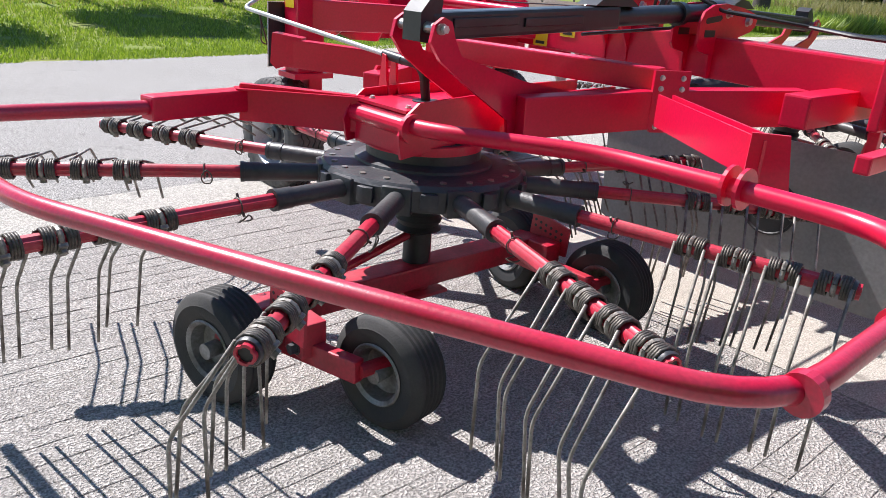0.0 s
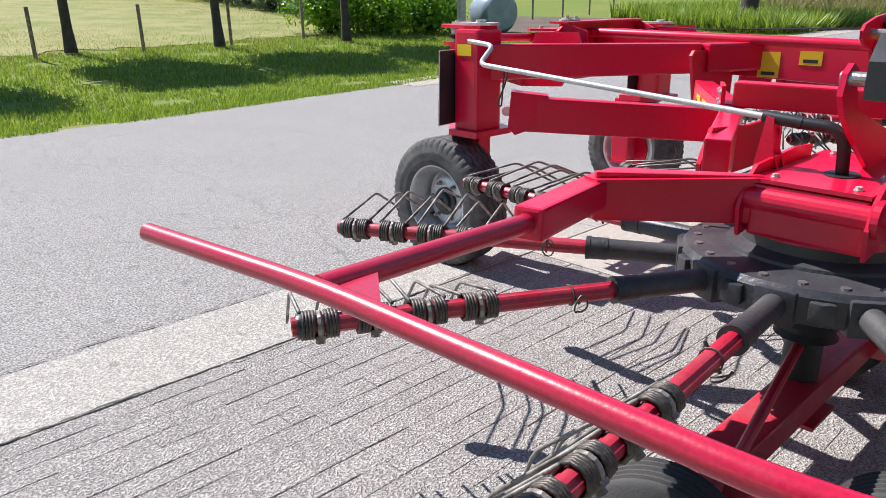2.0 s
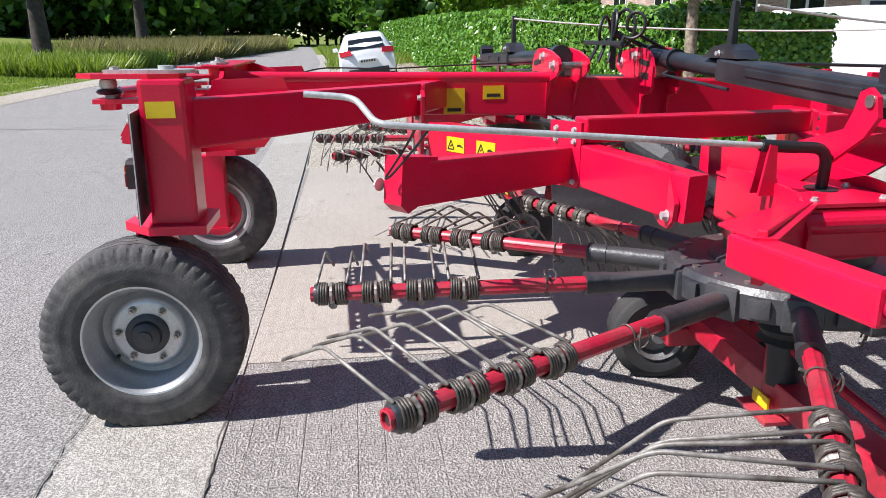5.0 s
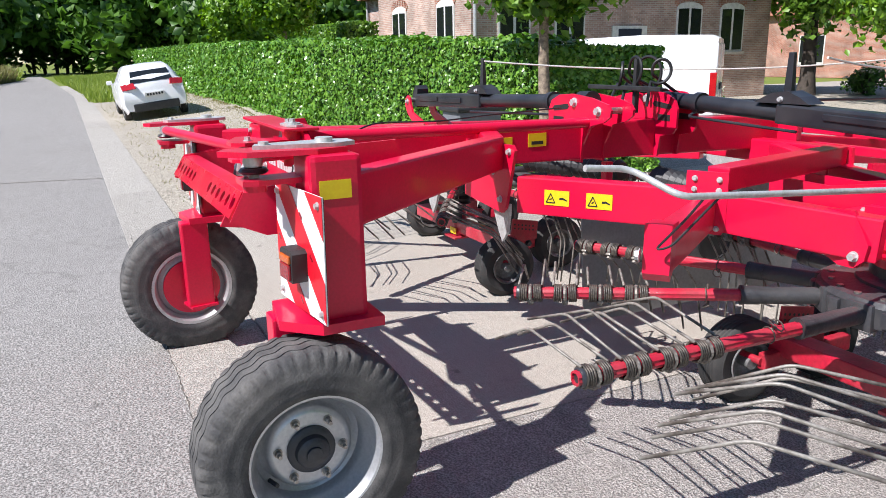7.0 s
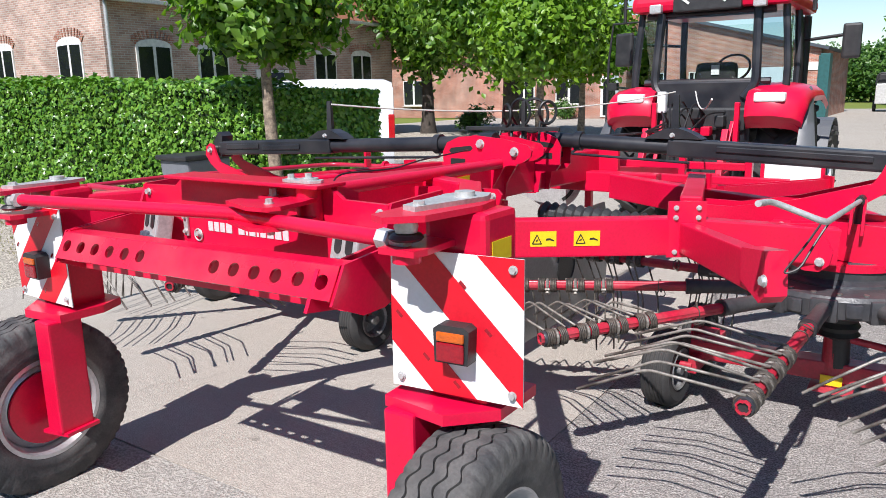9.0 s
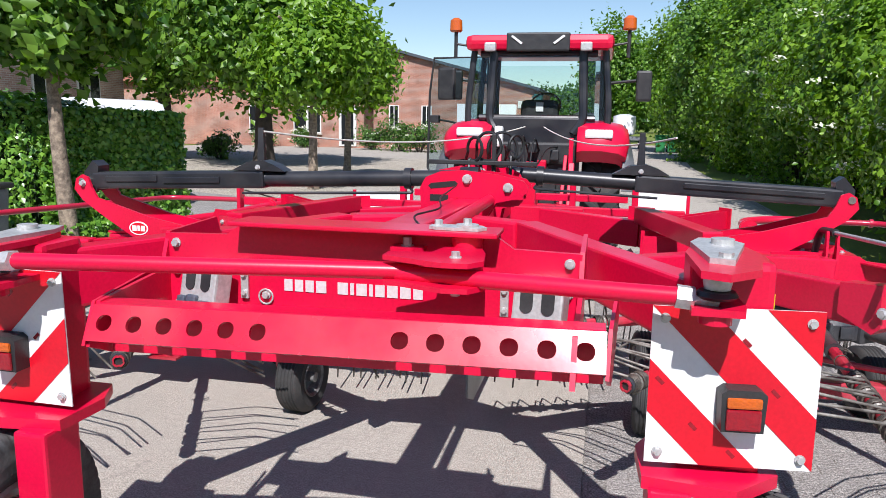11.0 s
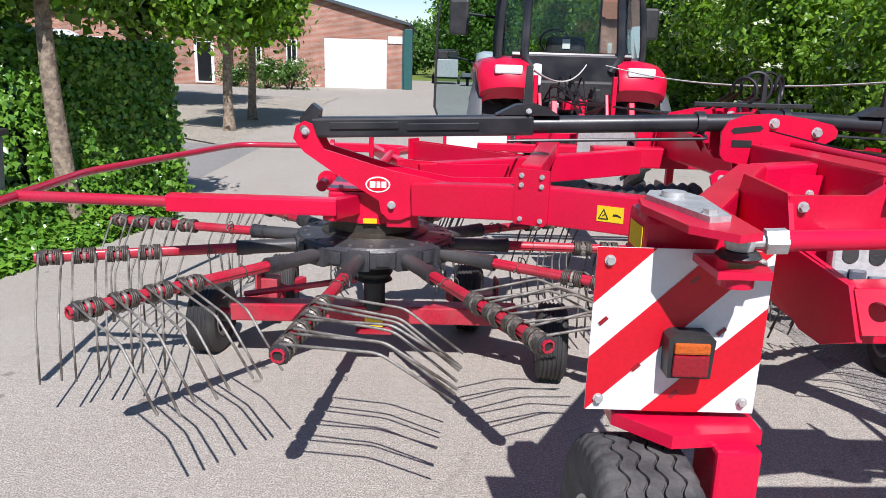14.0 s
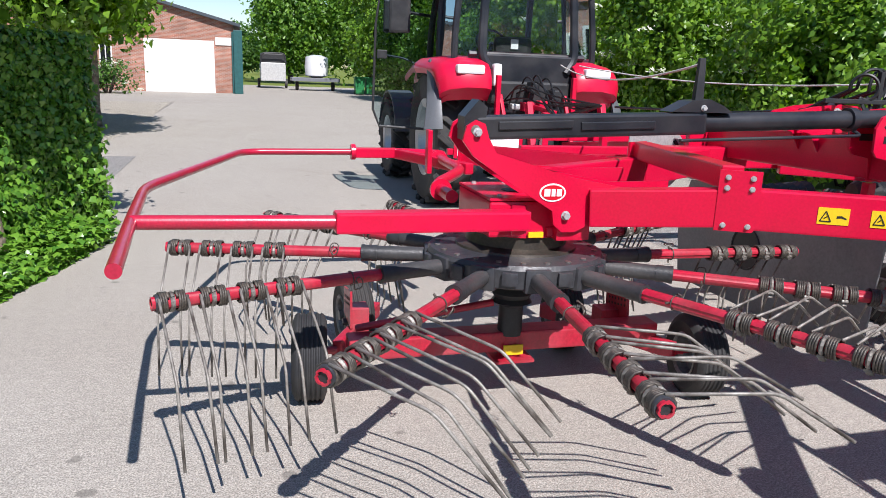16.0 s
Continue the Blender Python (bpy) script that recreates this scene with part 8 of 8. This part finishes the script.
    if s > 0:
        beam(bm, (2.07, 1.985, 0.975), (2.43, 1.63, 0.99), 0.03, 0.15, 0.006)
        beam(bm, (2.36, 1.612, 0.995), (2.83, 1.70, 1.0), 0.085, 0.09, 0.01)
        prism(bm, [(2.05, 1.96), (2.28, 1.59), (2.44, 1.60), (2.46, 1.66), (2.11, 1.99)], plate_frame((0, 0, 1.043), (1, 0, 0), (0, 1, 0)), 0.008)
    else:
        beam(bm, (-2.02, 1.72, 0.965), (-2.12, 1.44, 0.985), 0.06, 0.10, 0.006)
        beam(bm, (-2.08, 1.46, 1.0), (-2.866, 1.413, 1.013), 0.085, 0.08, 0.01)
    sl = rp("guard_sleeve", bm, RED, label="red guard carrier")
    bm = B()
    T_ = (3.505, 1.735, 1.024) if s > 0 else (-3.575, 1.43, 1.02)
    pipe(bm, [(2.80, 1.695, 1.0) if s > 0 else (-2.84, 1.415, 1.012), T_], 0.027, 16)
    rp("guard_tube", bm, RED_FADED, sl, smooth=True)
    bm = B()
    if s > 0:
        line = [(3.597, 1.16, 1.03), (3.515, 1.74, 1.028), (3.49, 2.70, 1.025), (3.17, 3.45, 1.02), (2.85, 4.07, 1.0), (2.3, 4.06, 1.0)]
    else:
        line = [(-3.53, 0.76, 1.025), (-3.575, 1.43, 1.02), (-3.62, 2.24, 1.012), (-3.19, 3.95, 0.99), (-2.42, 3.90, 1.0)]
    pipe(bm, bent(line, 0.16, 6), 0.0225, 16)
    gr = rp("guard_rail", bm, RED_FADED, label="long round red guard rail", smooth=True)
    if s > 0:
        bm = B()
        rod(bm, (2.79, 4.068, 1.0), (2.765, 4.068, 1.0), 0.034, 20)
        rp("rail_collar", bm, RED_FADED, gr)
        bm = B()
        prism(bm, [(0, 0), (0.0, 0.17), (0.13, 0)], plate_frame((3.51, 1.76, 1.025), (-0.99, 0, 0), (-0.02, 1, 0)), 0.01)
        rp("gusset", bm, RED_FADED, gr)
    else:
        bm = B()
        rod(bm, (-2.45, 3.90, 1.0), (-2.42, 3.90, 1.0), 0.055, 20)
        box(bm, -2.42, -2.12, 3.87, 3.93, 0.96, 1.03, None, 0.008)
        beam(bm, (-2.12, 3.90, 0.99), (-1.85, 3.0, 1.0), 0.06, 0.07, 0.01)
        box(bm, -2.08, -2.05, 3.15, 3.22, 0.95, 1.22, None, 0.006)
        rp("front_bracket", bm, RED, gr)
    # front support pipe
    bm = B()
    fp = [(cx + s * 0.30, cy + 0.08, 1.0), (cx + s * 0.30, cy + 0.42, 1.0), (cx + s * 0.02, cy + 0.86, 1.02), (cx - s * 0.0, cy + 1.5, 1.02), (cx - s * 0.14, cy + 1.86, 1.0), (cx + s * 0.22, cy + 2.05, 0.99)]
    if s > 0:
        fp = [(2.095, 1.97, 0.985), (2.09, 2.42, 0.995), (1.80, 2.95, 1.0), (1.775, 3.5, 1.0), (1.79, 3.84, 1.0), (2.05, 4.06, 1.0), (2.4, 4.06, 1.0)]
    pipe(bm, bent(fp, 0.14, 6), 0.031, 16)
    fpipe = rp("front_guard_pipe", bm, RED, label="bent red guard pipe", smooth=True)
    bm = B()
    rod(bm, (fp[0][0], cy + (0.20 if s > 0 else 0.28), fp[0][2]), (fp[0][0], cy + (0.22 if s > 0 else 0.30), fp[0][2]), 0.055, 20)
    rp("pipe_flange", bm, RED, fpipe)
    fx, fy = (1.776, 3.40) if s > 0 else (cx, cy + 1.46)
    for dy in (0.0, 0.045):
        bm = B()
        rod(bm, (fx, fy + dy, 1.005), (fx, fy + 0.012 + dy, 1.005), 0.062, 20)
        rp("pipe_flange", bm, RED, fpipe)
    a, b2 = (Vector((1.60, 3.43, 1.06)), Vector((1.10, 2.73, 1.06))) if s > 0 else (Vector((cx + 0.17, cy + 1.50, 1.045)), Vector((CX - 1.02, cy + 0.72, 1.045)))
    bm = B()
    prism(bm, [(-0.07, -0.09), (0.07, -0.06), (0.07, 0.09), (-0.04, 0.09)], plate_frame(a - Vector((0, 0, 0.005)), (s * 0.6, -0.8, 0), (0, 0, 1)), 0.012)
    rp("brace_plate", bm, RED, fpipe)
    bm = B()
    m = basis(a, b2)
    sec = [(-0.035, -0.065), (0.035, -0.065), (0.035, 0.065), (0.025, 0.065), (0.025, -0.055), (-0.025, -0.055), (-0.025, 0.065), (-0.035, 0.065)]
    dirn = (b2 - a).normalized()
    across = dirn.cross(Vector((0, 0, 1))).normalized()
    e1 = [bm.verts.new(a + across * u + Vector((0, 0, v))) for u, v in sec]
    e2 = [bm.verts.new(b2 + across * u + Vector((0, 0, v))) for u, v in sec]
    bridge(bm, e1, e2)
    bm.faces.new(e1)
    bm.faces.new(e2[::-1])
    bmesh.ops.recalc_face_normals(bm, faces=bm.faces)
    rp("channel_brace", bm, RED, fpipe, "bright red channel brace")

# crank rod over the near rotor and its hinged bracket
bm = B()
pipe(bm, bent([(1.757, 0.46, 1.37), (1.767, 0.617, 1.357), (1.921, 0.679, 1.29), (1.914, 2.0, 1.192)], 0.045, 5), 0.0105, 12)
crank = rp("crank_rod", bm, ZINC, label="galvanised cranked rod", smooth=True)
bm = B()
rod(bm, (1.915, 1.9, 1.20), (1.914, 2.02, 1.191), 0.02, 12)
pipe(bm, bent([(1.914, 2.0, 1.192), (1.905, 2.14, 1.185), (1.885, 2.145, 1.03)], 0.08, 6), 0.019, 12)
rp("rod_hose", bm, CABLE, crank, smooth=True)
bm = B()
beam(bm, (1.27, 1.455, 1.045), (1.765, 0.745, 1.075), 0.07, 0.14, 0.008, h2=0.15)
f = plate_frame((1.775, 0.735, 1.085), (0.62, -0.75, 0), (0, 0, 1))
prism(bm, [(-0.16, 0.07), (0.0, 0.088), (0.012, -0.07), (-0.02, -0.10), (-0.16, -0.05)], f, 0.084)
hb = rp("hook_bracket", bm, RED, label="red hook bracket")
bm = B()
bolt(bm, f @ Vector((0.02, -0.01, 0.05)), f.to_3x3() @ Vector((0, 0, 1)), 0.018)
rp("bolt", bm, ZINC, hb)
bm = B()
pipe(bm, bent([(1.90, 0.80, 1.28), (1.86, 0.76, 1.20), (1.80, 0.70, 1.10), (1.85, 0.72, 1.12), (1.89, 0.80, 1.22), (1.92, 0.84, 1.28)], 0.05, 5), 0.004, 6)
rp("cord", bm, CABLE, hb)
bm = B()
for xx in (1.885, 1.935):
    prism(bm, [(-0.035, 1.0), (0.045, 1.0), (0.02, 1.06), (0.012, 1.16), (-0.012, 1.165)], plate_frame((xx, 1.93, 0.04), (0, 1, 0), (0, 0, 1)), 0.012)
rp("rod_guide", bm, RED)

# centre apron
bm = B()
f = plate_frame((0.05, 0, 0), (0, 1, 0), (0, 0, 1))
prism(bm, [(1.72, 0.86), (3.5, 0.86), (3.62, 0.6), (3.55, 0.16), (3.4, 0.10), (1.95, 0.10), (1.76, 0.18)], f, 0.012)
apron = rp("apron", bm, SHEET, label="hanging grey plastic swath apron")
bm = B()
for sx in (-1, 1):
    pipe(bm, [(0.05 + sx * 0.0085, 2.8 + 0.14 * math.cos(a / 16 * math.pi), 0.5 + 0.14 * math.sin(a / 16 * math.pi)) for a in range(33)], 0.008, 6)
    rod(bm, (0.05 + sx * 0.006, 2.8, 0.5), (0.05 + sx * 0.0085, 2.8, 0.5), 0.135, 32)
rp("dark_disc", bm, PLASTIC, apron, "dark round disc")
bm = B()
beam(bm, (0.05, 1.9, 0.86), (0.05, 1.9, 1.08), 0.05, 0.05, 0.006)
rp("apron_hanger", bm, RED, apron)
bm = B()
beam(bm, (0.05, 3.2, 0.86), (0.05, 3.2, 1.08), 0.05, 0.05, 0.006)
rp("apron_hanger", bm, RED, apron)

# front of the frame, headstock and drive shafts
bm = B()
beam(bm, (0.03, 3.2, 1.08), (0.0, 5.6, 0.84), 0.15, 0.18, 0.01)
box(bm, -0.2, 0.26, 3.22, 3.27, 1.0, 1.32, None, 0.01)
beam(bm, (-0.42, 5.55, 0.82), (0.42, 5.55, 0.82), 0.12, 0.14, 0.01)
beam(bm, (-0.40, 5.55, 0.8), (-0.40, 5.75, 1.3), 0.06, 0.09, 0.008)
beam(bm, (0.40, 5.55, 0.8), (0.40, 5.75, 1.3), 0.06, 0.09, 0.008)
beam(bm, (-0.55, 3.05, 1.08), (0.62, 3.05, 1.08), 0.12, 0.14, 0.01)
beam(bm, (-0.9, 4.2, 1.1), (0.95, 4.2, 1.1), 0.05, 0.06, 0.008)
beam(bm, (-1.3, 3.6, 1.06), (1.35, 3.6, 1.06), 0.05, 0.06, 0.008)
for x in (-0.95, -0.45, 0.5, 1.0):
    beam(bm, (x, 4.0, 1.0), (x, 4.0, 1.3), 0.05, 0.06, 0.006)
rp("headstock", bm, RED, label="red headstock and cross rails")
bm = B()
f = plate_frame((-0.33, 3.38, 1.03), (1, 0.12, 0), (0, 0, 1))
prism(bm, [(0.235 * math.cos(a), 0.235 * math.sin(a)) for a in np.linspace(-2.0, 2.3, 22)] + [(-0.26, 0.20), (-0.27, -0.12)], f, 0.010)
gp = rp("quadrant_plate", bm, ZINC, label="pale galvanised quadrant plate with curved slot")
bm = B()
arc = [(0.19 * math.cos(a), 0.19 * math.sin(a)) for a in np.linspace(-1.1, 0.8, 10)]
prism(bm, arc + [(0.86 * u, 0.86 * v) for u, v in arc[::-1]], f, 0.016)
rp("slot", bm, INK, gp)
bm = B()
beam(bm, f @ Vector((-0.05, 0.0, -0.012)), f @ Vector((-0.02, 0.24, -0.012)), 0.03, 0.012, 0.003)
rp("indicator", bm, RED, gp)
for x0, x1, z0, z1 in ((1.035, 1.44, 0.98, 1.235), (-1.52, -1.0, 0.92, 1.07)):
    bm = B()
    box(bm, x0, x1, 4.40, 4.41, z0, z1)
    wp = rp("front_board", bm, WHITE, label="white front board with red edges")
    for u in (x0 - 0.03, x1 + 0.002):
        bm = B()
        box(bm, u, u + 0.028, 4.395, 4.415, z0 - 0.02, z1 + 0.01)
        rp("edge", bm, RED, wp)
bm = B()
beam(bm, (-1.6, 4.43, 0.95), (1.5, 4.43, 0.95), 0.04, 0.05, 0.006)
rp("board_rail", bm, RED)
for s in (1, -1):
    bm = B()
    a, b2 = Vector((CX + s * 0.15, 2.15, 0.98)), Vector((ROT[s][0] - s * 0.30, ROT[s][1] - 0.1, 0.95))
    prof = []
    ln = (b2 - a).length
    for k in range(40):
        r = 0.055 + 0.02 * (k % 2) if k < 26 else 0.035
        prof.append((r, (k * 0.55 / 26 if k < 26 else 0.55 + (k - 26) * 0.5 / 13) * ln))
    lathe(bm, prof, 16, basis(a, b2))
    rp("drive_shaft", bm, PLASTIC, label="black drive shaft with ribbed bellows")
rng = random.Random(5)
for k in range(4):
    bm = B()
    c = Vector((0.02 + 0.075 * k, 1.98 + 0.03 * k, 1.575 + 0.015 * (k % 2)))
    r = 0.06 + 0.014 * (k % 3)
    turn = 0.5 * k - 0.6
    pts = [Vector((c.x - 0.02, c.y - 0.05, 1.40))]
    for a in range(0, 22):
        t = -2.2 + a / 21 * 5.6
        pts.append(c + Vector((r * math.cos(t) * math.cos(turn), r * math.cos(t) * math.sin(turn) + 0.002 * a, r * math.sin(t) * 1.1)))
    pts += [Vector((c.x - 0.12, c.y + 0.3, 1.44)), Vector((0.06 - 0.04 * k, 3.0, 1.38)), Vector((-0.05, 4.6, 1.33))]
    pipe(bm, bent(pts, 0.02, 2), 0.009, 7)
    rp("hose", bm, CABLE, label="looped black hydraulic hose", smooth=True)
bm = B()
beam(bm, (0.13, 2.02, 1.36), (0.13, 2.02, 1.66), 0.025, 0.03, 0.004)
rp("hose_holder", bm, PLASTIC)
bm = B()
beam(bm, (-0.25, 1.98, 1.50), (0.38, 1.98, 1.50), 0.02, 0.025, 0.004)
rp("hose_holder", bm, PLASTIC)
for px, py, qx, qz in ((-1.147, 1.745, -0.2, 1.6), (1.14, 2.27, 0.05, 1.62)):
    bm = B()
    a, b2 = Vector((px, py, 1.655)), Vector((-0.1 if px < 0 else 0.1, 5.7, 1.68))
    pts = []
    for k in range(17):
        t = k / 16
        p = a.lerp(b2, t)
        p.z -= 0.42 * t * (1 - t)
        pts.append(p)
    pipe(bm, pts, 0.006, 6)
    rp("pull_rope", bm, ROPE, label="slack white pull rope", smooth=True)


# ---- pavers, piece by piece ----
near = [p for p in pavers_near if 2.35 < p[0] < 4.4 and p[1] < 3.1][:300]
chosen = set(id(p) for p in near)
for p in near:
    ob = new("paver", PAVER_ME)
    ob.parent = paving
    ob.matrix_basis = Matrix.LocRotScale(p[:3], Euler([radians(a) for a in p[3:]]), None)
rest = np.array([p for p in pavers_near if id(p) not in chosen])
ax, ay, az = np.radians(rest[:, 3]), np.radians(rest[:, 4]), np.radians(rest[:, 5])
V = PAVER_CO[None].repeat(len(rest), 0)
V = np.stack([V[..., 0] * np.cos(az)[:, None] - V[..., 1] * np.sin(az)[:, None], V[..., 0] * np.sin(az)[:, None] + V[..., 1] * np.cos(az)[:, None], V[..., 2] + V[..., 1] * np.sin(ax)[:, None] - V[..., 0] * np.sin(ay)[:, None]], -1)
V += rest[:, None, :3]
n = len(PAVER_CO)
F = [tuple(i * n + j for j in f) for i in range(len(rest)) for f in PAVER_FACES]
tagged(soup("paver_field", V.reshape(-1, 3), F, PAVER_FAR, paving), kind="stuff")
